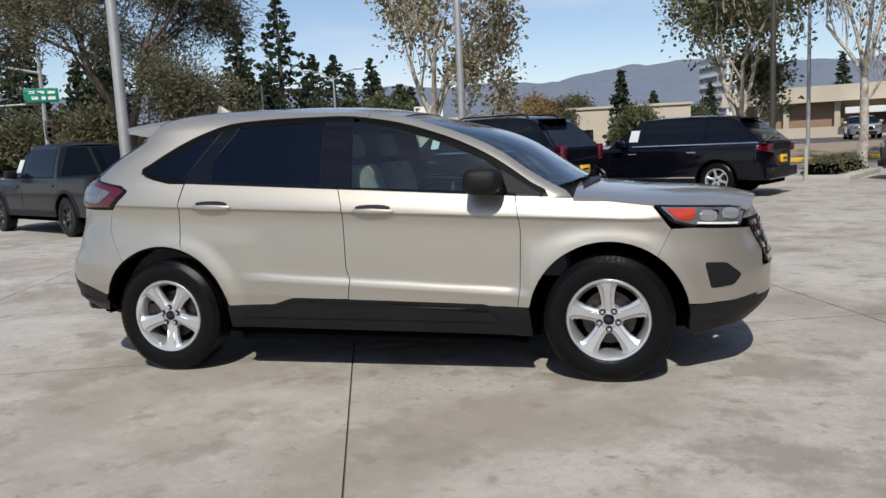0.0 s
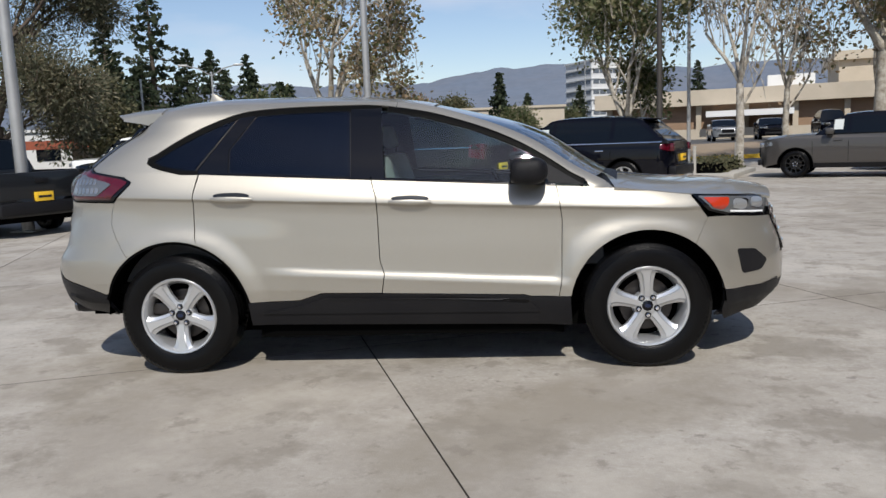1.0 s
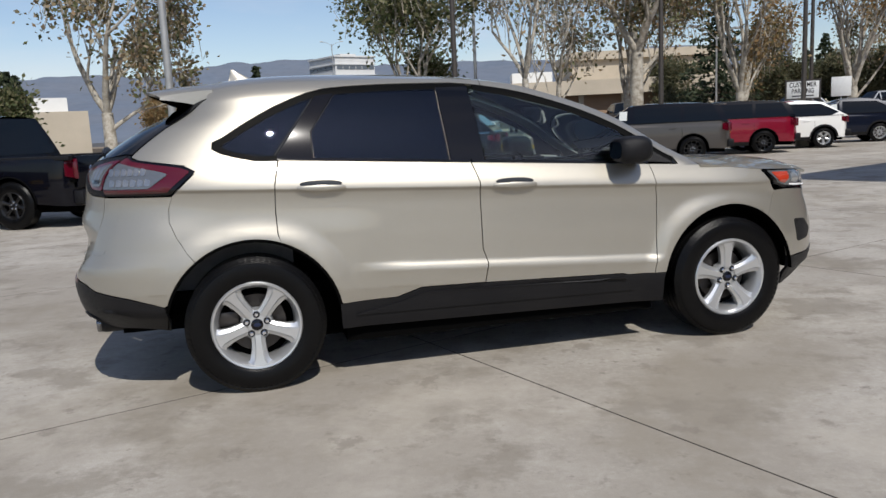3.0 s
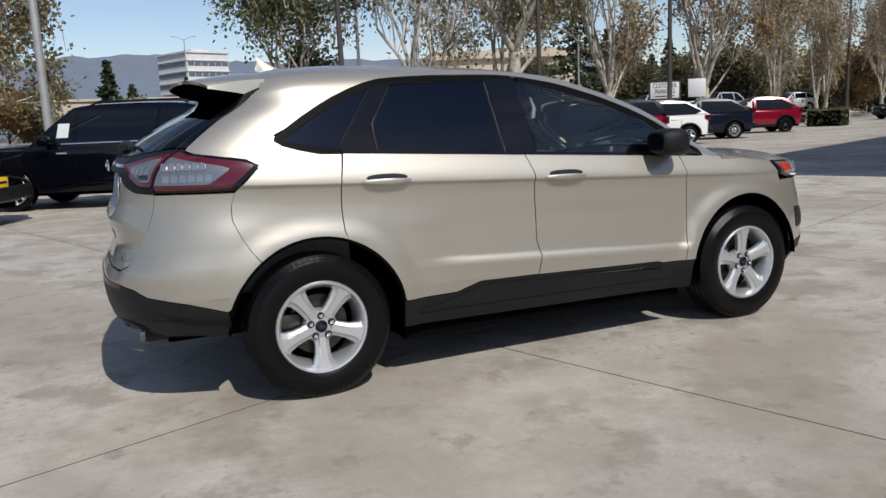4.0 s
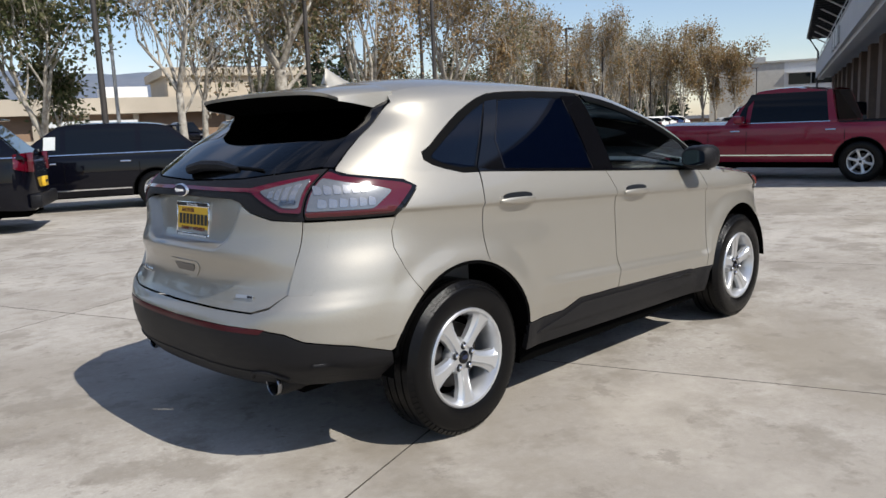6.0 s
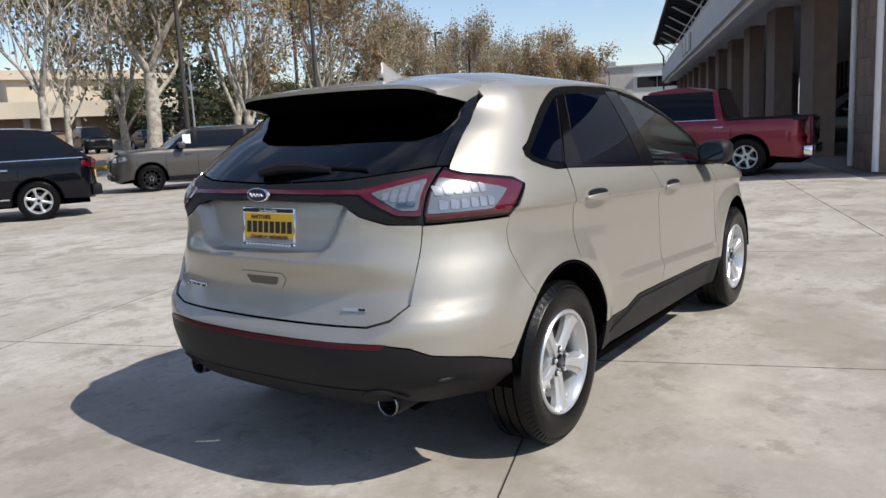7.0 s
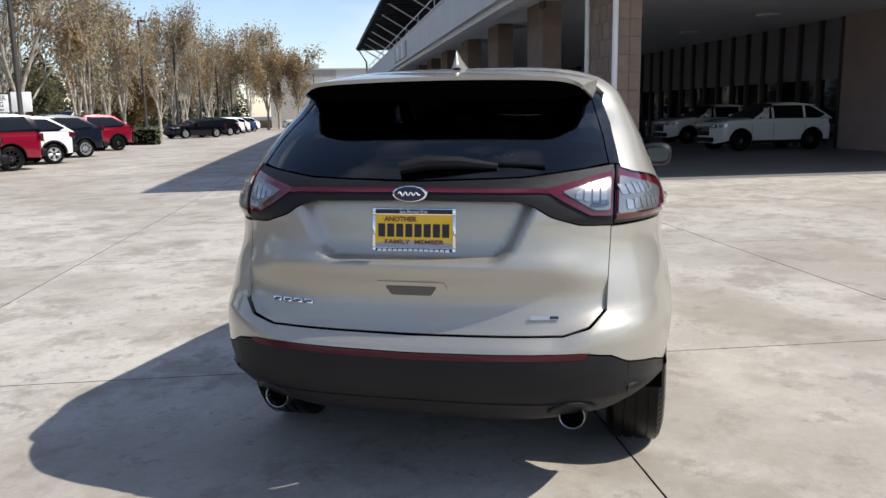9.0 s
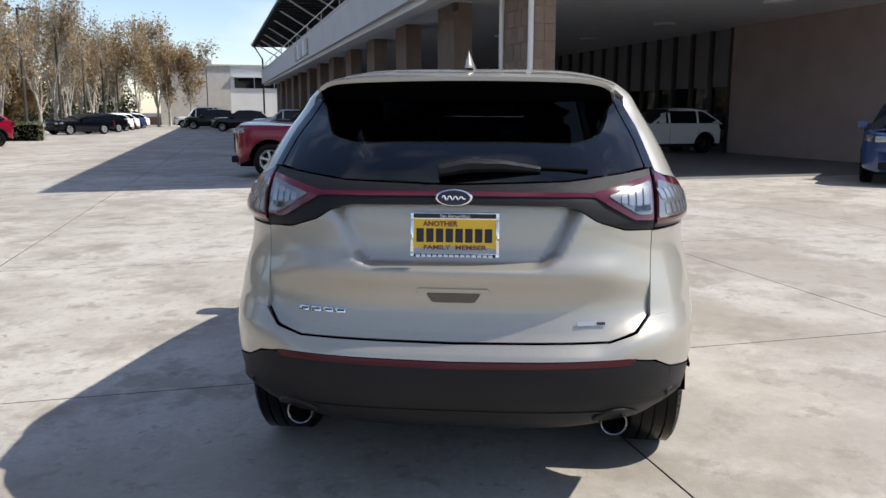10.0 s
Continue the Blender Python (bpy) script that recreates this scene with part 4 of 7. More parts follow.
for s in (-1, 1):
    ex = part("exhaust_tip", lathe(bmesh.new(), [(0.055, 2.372), (0.057, 2.385), (0.054, 2.39), (0.050, 2.387), (0.048, 2.30)], 28, "x"), PIPE, car, "dark chrome exhaust tip")
    ex.matrix_basis = pose(0.118, -s * 0.583, 0.392) @ Matrix.Diagonal((1, 0.86, 0.86, 1)) @ pose(0, 0, 0, 0, 0, 180) @ pose(0, 0, 0)
    part("exhaust_inside", lathe(bmesh.new(), [(0.0, 2.34), (0.049, 2.34)], 20, "x"), DARK, ex)
    part("exhaust_shroud", lathe(bmesh.new(), [(0.055, 2.366), (0.060, 2.350), (0.060, 2.10)], 28, "x"), PLASTIC, ex)
    brow = [rear(-s * (0.583 + 0.085 * math.cos(radians(a))), 0.398 + 0.062 * math.sin(radians(a))) for a in range(24, 157, 12)]
    part("exhaust_brow", tube(bmesh.new(), [(x - 0.004, y, z) for x, y, z in brow], 0.011, 8), PLASTIC, rc)
# dark band with the lamps
band = [(-0.715, 1.088), (-0.60, 1.098), (-0.50, 1.131), (-0.44, 1.168), (-0.38, 1.184), (0.0, 1.189), (0.38, 1.184), (0.44, 1.168), (0.50, 1.131), (0.60, 1.098), (0.715, 1.088), (0.712, 1.298), (0.60, 1.285), (0.40, 1.262), (0.0, 1.250), (-0.40, 1.262), (-0.60, 1.285), (-0.712, 1.298)]
bd = panel("lamp_band", band, tail, PLASTIC, car, 0.035, 0.014, 0.0, "dark grey trim band joining the tail lamps")
red = [(-0.52, 1.205), (-0.46, 1.212), (0.0, 1.216), (0.46, 1.212), (0.52, 1.205), (0.52, 1.220), (0.46, 1.227), (0.0, 1.231), (-0.46, 1.227), (-0.52, 1.220)]
panel("light_strip", red, tail, LENS_RED, bd, 0.035, 0.008, 0.003, "slim red light strip")
for s in (-1, 1):
    o = (lambda q: q) if s > 0 else (lambda q: [(-u, v) for u, v in q][::-1])
    panel("inner_lamp_red", o(rounded([(0.47, 1.223), (0.56, 1.243), (0.709, 1.276), (0.709, 1.122), (0.635, 1.128), (0.548, 1.176)], 0.01)), tail, LENS_RED, bd, 0.035, 0.01, 0.005, "red tail lamp lens")
    panel("inner_lamp", o(rounded([(0.535, 1.212), (0.70, 1.256), (0.70, 1.142), (0.645, 1.146)], 0.012)), tail, LAMP_BACK, bd, 0.03, 0.01, 0.009, "silver lamp reflector")
    for k in range(4):
        u, v0, v1 = 0.590 + 0.028 * k, 1.186 - 0.007 * k, 1.212 + 0.008 * k
        panel("lamp_cell", o(rounded([(u - 0.010, v0), (u + 0.010, v0 - 0.002), (u + 0.011, v1 + 0.002), (u - 0.009, v1 - 0.004)], 0.006)), tail, REFLECTOR, bd, 0.03, 0.004, 0.012)
    panel("reverse_lamp", o(rounded([(0.632, 1.156), (0.69, 1.157), (0.69, 1.178), (0.632, 1.177)], 0.01)), tail, LENS_CLEAR, bd, 0.03, 0.004, 0.013)
for nm, fn, sg in (("right", side, 1), ("left", other_side, -1)):
    f2 = fn
    def lamp_sheet(name, poly, mat, lift, label="", parent=None, grid=0.03, thick=0.01):
        return panel(name, poly, f2, mat, parent, grid, thick, lift, label, sg)
    tl = lamp_sheet("tail_lamp", rounded([(-1.800, 1.090), (-1.665, 1.203), (-1.72, 1.232), (-1.98, 1.274)] + handover(0.720, 0.718, 1.298, 1.093, 14), 0.006, 2), GLOSS_BLACK, 0.002, "wrap-round tail lamp with a clear centre in red", car)
    lamp_sheet("red_lens", rounded([(-1.815, 1.104), (-1.692, 1.203), (-1.74, 1.222), (-1.98, 1.262)] + handover(0.724, 0.722, 1.284, 1.106, 12), 0.01, 2), LENS_RED, 0.006, "red outer lens", tl)
    lamp_sheet("lamp_reflector", rounded([(-1.90, 1.126), (-1.80, 1.192), (-1.84, 1.206), (-1.98, 1.236)] + handover(0.728, 0.726, 1.255, 1.128, 10), 0.012, 2), LAMP_BACK, 0.011, "silver faceted reflector", tl)
    for row in range(2):
        x0, x1 = corner(1.19, 0.735), (-1.885, -1.905)[row]
        n = 6
        for k in range(n):
            u, v, w = x0 + (x1 - x0) * (k + 0.5) / n, (1.157, 1.209)[row], abs(x1 - x0) / n * 0.46
            lamp_sheet("lamp_cell", rounded([(u - w, v - 0.019), (u + w * 0.7, v - 0.019), (u + w * 1.1, v + 0.010), (u - w * 0.5, v + 0.019)], 0.008), REFLECTOR, 0.0135, "", tl, 0.03, 0.004)
# rear glass
rg = [(-0.40, 1.268), (0.0, 1.257), (0.40, 1.268), (0.60, 1.291), (0.690, 1.305), (0.665, 1.40), (0.600, 1.575), (-0.600, 1.575), (-0.665, 1.40), (-0.690, 1.305), (-0.60, 1.291)]
panel("rear_window", rg, tail, REAR_GLASS, car, 0.05, 0.004, 0.0, "dark tinted rear window")
for s in (-1, 1):
    q = [(s * 0.694, 1.302), (s * 0.728, 1.30), (s * 0.690, 1.45), (s * 0.632, 1.585), (s * 0.604, 1.575), (s * 0.668, 1.40)]
    panel("window_edge", q if s > 0 else q[::-1], tail, GLOSS_BLACK, car, 0.05, 0.01, 0.003)


def spoiler_top(u, v):
    """u across, v from the roof's end (0) to the lip (1)."""
    yy = u * lerp(v, [0, 1], [0.630, 0.586])
    x = -1.555 - (0.377 - 0.03 * abs(u) ** 3 - 0.07 * abs(u) ** 10) * v
    z0 = TOPLINE(-1.555) + 0.055 * (1 - abs(u) ** 4.6)
    z1 = 1.641 - 0.014 * u * u - 0.030 * abs(u) ** 14
    return (x, -yy, z0 + (z1 - z0) * v + 0.02 * v * (1 - v))


sp = panel("roof_spoiler", [(-1, 0), (1, 0), (1, 1), (-1, 1)], spoiler_top, GOLD, car, 0.05, 0.016, sign=-1)


def spoiler_under(u, v):
    p = spoiler_top(u * 0.985, 1.0)
    q = tail(u * 0.605, 1.548 + 0.02 * abs(u) ** 12)
    t = max(0.0, v)
    return (p[0] + 0.006 + (q[0] - p[0]) * t, p[1] + (q[1] - p[1]) * t, p[2] - 0.016 + (q[2] - p[2] + 0.016) * t ** 0.8)


panel("spoiler_underside", [(-1, 0), (1, 0), (1, 1), (-1, 1)], lambda u, v: spoiler_under(u, v), DARK, sp, 0.06, 0.0, sign=-1)
for s in (-1, 1):
    # the cheek that closes each end
    bm = bmesh.new()
    rows = []
    for i in range(13):
        v = i / 12
        p = Vector(spoiler_top(s, v))
        n = Vector((0, -s * 0.010, 0))
        low = p - Vector((0, 0, lerp(v, [0, 0.25, 1], [0.05, 0.078, 0.014]))) - Vector((0, s * 0.004, 0))
        rows.append([bm.verts.new(q) for q in (p, low, low - n, p - n)])
    for p, q in zip(rows, rows[1:]):
        for i in range(4):
            bm.faces.new((p[i], p[(i + 1) % 4], q[(i + 1) % 4], q[i]))
    bm.faces.new(rows[0])
    bm.faces.new(rows[-1][::-1])
    part("spoiler_cheek", bm, GOLD, sp)
# shark-fin aerial
bm = bmesh.new()
prof = [(0.0, 0.0, 0.034), (0.06, 0.032, 0.028), (0.12, 0.062, 0.018), (0.145, 0.078, 0.009), (0.158, 0.080, 0.006), (0.168, 0.05, 0.012), (0.180, 0.0, 0.026)]
rows = []
for dx, h, hw in prof:
    rows.append([bm.verts.new((-1.30 - dx, k * hw, 1.698 + (h if k == 0 else h * 0.72 if abs(k) < 0.8 else -0.012))) for k in (-1, -0.7, 0, 0.7, 1)])
for p, q in zip(rows, rows[1:]):
    for i in range(4):
        bm.faces.new((p[i], p[i + 1], q[i + 1], q[i]))
part("roof_aerial", bm, GOLD, car, "champagne shark-fin aerial", 60)
# wiper on the rear glass
bm = tube(bmesh.new(), [(-2.235, 0.06, 1.300), (-2.215, -0.04, 1.318), (-2.20, -0.16, 1.318), (-2.19, -0.30, 1.302)], [0.024, 0.027, 0.023, 0.012], 8)
wp = part("rear_wiper", bm, PLASTIC, car, "black rear wiper")
part("wiper_blade", tube(bmesh.new(), [(-2.20, 0.05, 1.312), (-2.185, -0.22, 1.312), (-2.165, -0.47, 1.300)], [0.009, 0.009, 0.006], 6), SEAL, wp)
# oval badge with a plain script mark
bg = part("tailgate_badge", lathe(bmesh.new(), [(0.0, 0.010), (0.058, 0.009), (0.064, 0.006), (0.066, 0.0)], 36, "x"), CHROME, car, "chrome-rimmed oval badge")
bg.matrix_basis = pose(-2.312, 0, 1.213) @ Matrix.Diagonal((-1, 1.0, 0.46, 1))
bi = part("badge_field", lathe(bmesh.new(), [(0.0, 0.0125), (0.055, 0.0115), (0.058, 0.008)], 36, "x"), INK_BLUE, bg, "dark blue badge field")
# a flowing script mark, drawn as a plain wave
wave = [(0.0135, 0.040 - 0.080 * i / 40, 0.020 * math.sin(i * 0.62) * (1 - 0.5 * i / 40)) for i in range(41)]
part("badge_stroke", tube(bmesh.new(), wave, 0.0026, 5), INK_WHITE, bi)


# number plate with the dealer's frame
def on_gate(u, v, out):
    p, a, b = Vector(gate_place(u, v)), Vector(gate_place(u, v - 0.02)), Vector(gate_place(u, v + 0.02))
    up = (b - a).normalized()
    right = (Vector(gate_place(u + 0.03, v)) - Vector(gate_place(u - 0.03, v))).normalized()
    n = right.cross(up).normalized()
    up = n.cross(right).normalized()
    if n.x > 0:
        n = -n
    m = Matrix((right, up, right.cross(up))).transposed().to_4x4()
    m.translation = p + n * out
    return m


pl = new("number_plate")
pl.parent = car
pl.matrix_basis = pose(-2.268, 0, 1.070) @ pose(0, 0, 0, 90, 0, -90) @ pose(0, 0, 0, -6, 0, 0)
tagged(pl, "yellow dealer plate in a chrome frame")
part("plate_sheet", box(bmesh.new(), -0.152, 0.152, -0.074, 0.074, 0.0, 0.002), PLATE_YELLOW, pl)
for d in ((-0.158, 0.158, 0.060, 0.084), (-0.158, 0.158, -0.084, -0.060), (-0.158, -0.147, -0.060, 0.060), (0.147, 0.158, -0.060, 0.060)):
    part("plate_frame", box(bmesh.new(), *d, -0.002, 0.008, 0.002), CHROME, pl, "chrome plate frame")
for y0, y1 in ((0.064, 0.080), (-0.081, -0.063)):
    part("frame_field", box(bmesh.new(), -0.146, 0.146, y0, y1, 0.0082, 0.0088), INK_BLACK, pl)
writing("plate_word", "San Bernardino", 0.017, pose(0, 0.0715, 0.0095), INK_WHITE, pl)
writing("plate_word", "ANOTHER", 0.024, pose(-0.052, 0.043, 0.003), INK_BROWN, pl, 0.0008, 0.125)
writing("plate_word", "FAMILY  MEMBER", 0.022, pose(0.0, -0.041, 0.003), INK_BROWN, pl, 0.0006, 0.225)
# the dealer's name is kept as plain bars
for k in range(8):
    part("name_bar", box(bmesh.new(), -0.137 + k * 0.0348, -0.137 + k * 0.0348 + 0.0265, -0.022, 0.027, 0.002, 0.0032), INK_BLACK, pl)
for k in range(14):
    part("name_bar", box(bmesh.new(), -0.138 + k * 0.0199, -0.138 + k * 0.0199 + 0.0145, -0.078, -0.066, 0.0088, 0.0096), INK_WHITE, pl)
# model badges as plain bright strokes
for k in range(4):
    m = on_gate(-0.545 + 0.046 * k, 0.800, 0.004)
    ob = part("model_badge", box(bmesh.new(), -0.0195, 0.0195, -0.009, 0.009, 0, 0.003, 0.0012), CHROME, tg)
    ob.matrix_basis = m
    part("badge_inset", box(bmesh.new(), -0.012, 0.014, -0.0035, 0.0035, 0.003, 0.0034), GREY_PAINT, ob)
ob = part("drive_badge", box(bmesh.new(), -0.052, 0.052, -0.0075, 0.0075, 0, 0.002), SILVER_PAINT, tg)
ob.matrix_basis = on_gate(0.485, 0.772, 0.004)
ob2 = part("badge_inset", box(bmesh.new(), 0.018, 0.049, -0.005, 0.005, 0.002, 0.0026), INK_BLACK, ob)
# floor, inner shell and cabin
solid("underbody", (-1.30, 1.45, -0.62, 0.62, 0.20, 0.50), DARK, car)
solid("underbody", (1.45, 1.95, -0.62, 0.62, 0.27, 0.50), DARK, car)
solid("underbody", (-1.90, -1.30, -0.60, 0.60, 0.32, 0.50), DARK, car)
solid("underbody", (-2.14, -1.90, -0.62, 0.62, 0.33, 0.52), DARK, car)
solid("underbody", (-0.94, 0.94, -0.84, 0.84, 0.205, 0.46), DARK, car)
solid("cabin_floor", (-2.05, 1.2, -0.80, 0.80, 0.50, 0.56), DARK, car)
solid("rear_inner", (-2.12, -1.92, -0.62, 0.62, 0.42, 1.0), DARK, car)
for s in (-1, 1):
    solid("door_lining", (-0.92, 0.9, min(s * 0.84, s * 0.80), max(s * 0.84, s * 0.80), 0.5, 1.10), SEAT, car)
    solid("load_side", (-2.0, -1.2, min(s * 0.70, s * 0.74), max(s * 0.70, s * 0.74), 0.5, 1.12), SEAT, car)
dash = part("dashboard", prism(bmesh.new(), [(0.72, 0.78), (0.70, 1.00), (0.80, 1.07), (1.15, 1.06), (1.2, 0.6), (0.8, 0.6)], -0.78, 0.78, 0.03), SEAT, car, "dark dashboard")
sw = part("steering_wheel", lathe(bmesh.new(), [(0.165 + 0.014 * math.cos(a * math.pi / 4), 0.014 * math.sin(a * math.pi / 4)) for a in range(9)], 28, "x"), SEAL, car)
sw.matrix_basis = pose(0.58, 0.38, 1.00, 0, -25, 0)


def seat(x, y, z, w, mat, back=0.62):
    s = new("seat")
    s.parent = car
    s.matrix_basis = pose(x, y, z)
    part("cushion", box(bmesh.new(), -0.26, 0.26, -w / 2, w / 2, 0.0, 0.18, 0.05), mat, s)
    bm = box(bmesh.new(), -0.07, 0.07, -w / 2, w / 2, 0.0, back, 0.05)
    bmesh.ops.transform(bm, matrix=pose(-0.24, 0, 0.12, 0, -16, 0), verts=bm.verts)
    part("seat_back", bm, mat, s)
    for dy in ((0,) if w < 0.7 else (-0.36, 0, 0.36)):
        bm = box(bmesh.new(), -0.045, 0.045, dy - 0.12, dy + 0.12, 0.0, 0.17, 0.04)
        bmesh.ops.transform(bm, matrix=pose(-0.24 - 0.285 * back, 0, 0.12 + back + 0.02, 0, -16, 0), verts=bm.verts)
        part("headrest", bm, mat, s)


for sy in (-0.38, 0.38):
    seat(0.18, sy, 0.58, 0.5, BEIGE_SEAT)
seat(-0.72, 0, 0.60, 1.3, BEIGE_SEAT, 0.55)


# ---- the yard ----
UA = radians(19.5)
U, V = Vector((math.cos(UA), math.sin(UA), 0)), Vector((-math.sin(UA), math.cos(UA), 0))


def yard(u, v, z=0.0):
    return U * u + V * v + Vector((0, 0, z))


ground = tagged(part("ground", box(bmesh.new(), -2500, 2500, -2500, 2500, -0.5, -0.030), ASPHALT), "dark grey asphalt ground", "ground", kind="structure")
apron = part("pavement", box(bmesh.new(), -45, 120, -60, 30, -0.25, -0.012), JOINT)
apron.matrix_world = pose(0, 0, 0, 0, 0, 19.5)
tagged(apron, "pale weathered concrete yard in large slabs", "pavement", kind="structure")
US = [-0.46 + 3.8 * k for k in range(-7, 16)]
VS = [-17.6, -14.0, -10.4, -6.7, -3.15, -0.2, 3.85, 7.4, 11.0, 14.6, 18.2, 21.8, 25.4]
shapes = {}
for u0, u1 in zip(US, US[1:]):
    for v0, v1 in zip(VS, VS[1:]):
        key = (round(u1 - u0, 2), round(v1 - v0, 2))
        if key not in shapes:
            bm = box(bmesh.new(), -key[0] / 2 + 0.004, key[0] / 2 - 0.004, -key[1] / 2 + 0.004, key[1] / 2 - 0.004, -0.10, 0.0)
            es = [e for e in bm.edges if all(v.co.z > -0.01 for v in e.verts)]
            bmesh.ops.bevel(bm, geom=es, offset=0.0012, segments=1, affect="EDGES")
            me = bpy.data.meshes.new("slab")
            bm.to_mesh(me)
            bm.free()
            me.materials.append(CONCRETE)
            # the cut sides take the joint filler's dark colour
            me.materials.append(JOINT)
            for f in me.polygons:
                f.material_index = 1 if abs(f.normal.z) < 0.9 else 0
            shapes[key] = me
        ob = new("slab", shapes[key])
        ob.parent = apron
        ob.matrix_basis = Matrix.Translation(((u0 + u1) / 2, (v0 + v1) / 2, 0))
# the far yard, laid in one
far = part("slab", box(bmesh.new(), US[-1] + 0.01, 119, -30, 29, -0.10, 0.0), CONCRETE, apron)


# ---- the dealership building: a deck on piers with a canopy roof ----
BA = 21.5
BM = pose(13.3, -0.6, 0, 0, 0, BA)
CEIL = 4.75
bld = thing("dealership_building", BM, "long two-storey dealership building with brown piers and a white parapet", "building")


def bbox(name, a0, a1, b0, b1, z0, z1, mat, label="", bevel=0.0, parent=None):
    return solid(name, (a0, a1, b0, b1, z0, z1), mat, parent or bld, label, bevel)


for k in range(12):
    a = 6.0 * k
    pier = bbox("pier", a, a + 1.75, -0.58, 0.0, 0, CEIL, BRICK, "brown split-block pier")
    if k < 3:
        # courses of blocks on the near piers
        for j in range(12 if k == 0 else 0):
            z = 0.02 + 0.39 * j
            for i in range(4):
                x0 = a + 0.02 + i * 0.43 + (0.2 if j % 2 else 0)
                x1 = min(a + 1.73, x0 + 0.41)
                if x1 - x0 > 0.1:
                    bbox("block", x0, x1, -0.01, 0.012 + 0.006 * ((i * 7 + j * 3) % 3), z, z + 0.37, BRICK, bevel=0.008, parent=pier)
            bbox("block", a - 0.014 - 0.005 * (j % 3), a + 0.01, -0.56, -0.30, z, z + 0.37, BRICK, bevel=0.008, parent=pier)
            bbox("block", a - 0.012 - 0.005 * ((j + 1) % 3), a + 0.01, -0.28, -0.02, z, z + 0.37, BRICK, bevel=0.008, parent=pier)
    if k == 0:
        for q in ((a - 0.06, 0.06), (a + 1.80, 0.06)):
            bm = tube(bmesh.new(), [(q[0], q[1], 0.05), (q[0], q[1], CEIL)], 0.065, 12)
            part("downpipe", bm, WHITE_METAL, bld, "white painted downpipe")
bbox("deck_slab", -1.5, 74, -34, 1.3, CEIL, CEIL + 0.30, SOFFIT)
bbox("deck_beam", -1.5, 74, 0.75, 1.25, CEIL - 0.22, CEIL, SOFFIT)
bbox("parapet", -1.5, 74, 1.30, 1.46, CEIL - 0.05, CEIL + 1.30, STUCCO, "white stucco parapet band")
bbox("parapet_cap", -1.5, 74, 1.26, 1.50, CEIL + 1.30, CEIL + 1.38, STUCCO)
bbox("end_parapet", -1.66, -1.5, -34, 1.46, CEIL - 0.05, CEIL + 1.30, STUCCO, "white stucco parapet band")
# letters on the parapet, too small and brand-like: plain blocks
for k in range(5):
    bbox("sign_block", 30 + 1.5 * k, 31.1 + 1.5 * k, 1.46, 1.56, CEIL + 0.15, CEIL + 1.05, WHITE_METAL if k % 2 else POLE_GREY)
upper = bbox("upper_wall", 0, 73, -2.2, -1.9, CEIL + 0.3, 8.5, STUCCO)
for k in range(18):
    bbox("upper_window", 1.0 + 4 * k, 3.6 + 4 * k, -1.9, -1.86, CEIL + 1.1, 7.6, FAR_GLASS, parent=upper)
# canopy roof with ribs and brackets
bm = bmesh.new()
prism(bm, [(2.4, 8.95), (2.4, 9.1), (-34, 9.9), (-34, 9.75)], -2.8, 76)
for v in bm.verts:
    v.co = Vector((v.co.y, v.co.x, v.co.z))
part("canopy_roof", bm, ROOF_METAL, bld, "dark ribbed metal canopy roof", 0)
for k in range(53):
    bm = bmesh.new()
    a = -2.5 + 1.5 * k
    box(bm, a, a + 0.10, -2.2, 2.3, 8.80, 8.96)
    for v in bm.verts:
        v.co.z += (2.3 - v.co.y) * 0.022
    part("roof_rib", bm, ROOF_METAL, bld)
for k in range(13):
    a = 0.8 + 6 * k
    part("roof_bracket", tube(bmesh.new(), [(a, -1.9, 6.6), (a, 1.9, 8.85)], 0.06, 6), WHITE_METAL, bld)
    part("railing_post", tube(bmesh.new(), [(a, 1.38, CEIL + 1.38), (a, 1.38, CEIL + 1.9)], 0.03, 6), WHITE_METAL, bld)
part("railing", tube(bmesh.new(), [(-1.5, 1.38, CEIL + 1.9), (73, 1.38, CEIL + 1.9)], 0.03, 6), WHITE_METAL, bld)
# far end post of the canopy
part("downpipe", tube(bmesh.new(), [(74.5, 2.2, 8.9), (74, 1.3, 7.4), (74, 1.3, 0)], 0.10, 8), ROOF_METAL, bld)
# walls below the deck
BW = -12.2
bbox("back_wall", -14, 9.3, BW - 0.3, BW, 0, CEIL, BROWN_WALL, "plain brown stucco wall")
bbox("end_wall", 72, 72.3, BW, 0, 0, CEIL, BROWN_WALL)
bbox("side_wall", -14, -13.7, BW - 20, BW - 0.3, 0, 9, BROWN_WALL)
gw = bbox("glass_wall_frame", 9.3, 72, BW - 0.35, BW - 0.25, 0, CEIL, DARK, "dark glazed showroom wall")
for k in range(48):
    a = 9.35 + 1.3 * k
    bbox("mullion", a, a + 0.16, BW - 0.25, BW, 0, CEIL, POLE_DARK, parent=gw)
    bbox("pane", a + 0.16, a + 1.3, BW - 0.16, BW - 0.14, 0.9, 2.55, FAR_GLASS, parent=gw)
    bbox("panel_board", a + 0.16, a + 1.3, BW - 0.20, BW - 0.15, 2.55, CEIL, WALL_PANEL, parent=gw)
    bbox("panel_board", a + 0.16, a + 1.3, BW - 0.20, BW - 0.15, 0.0, 0.9, WALL_PANEL, parent=gw)
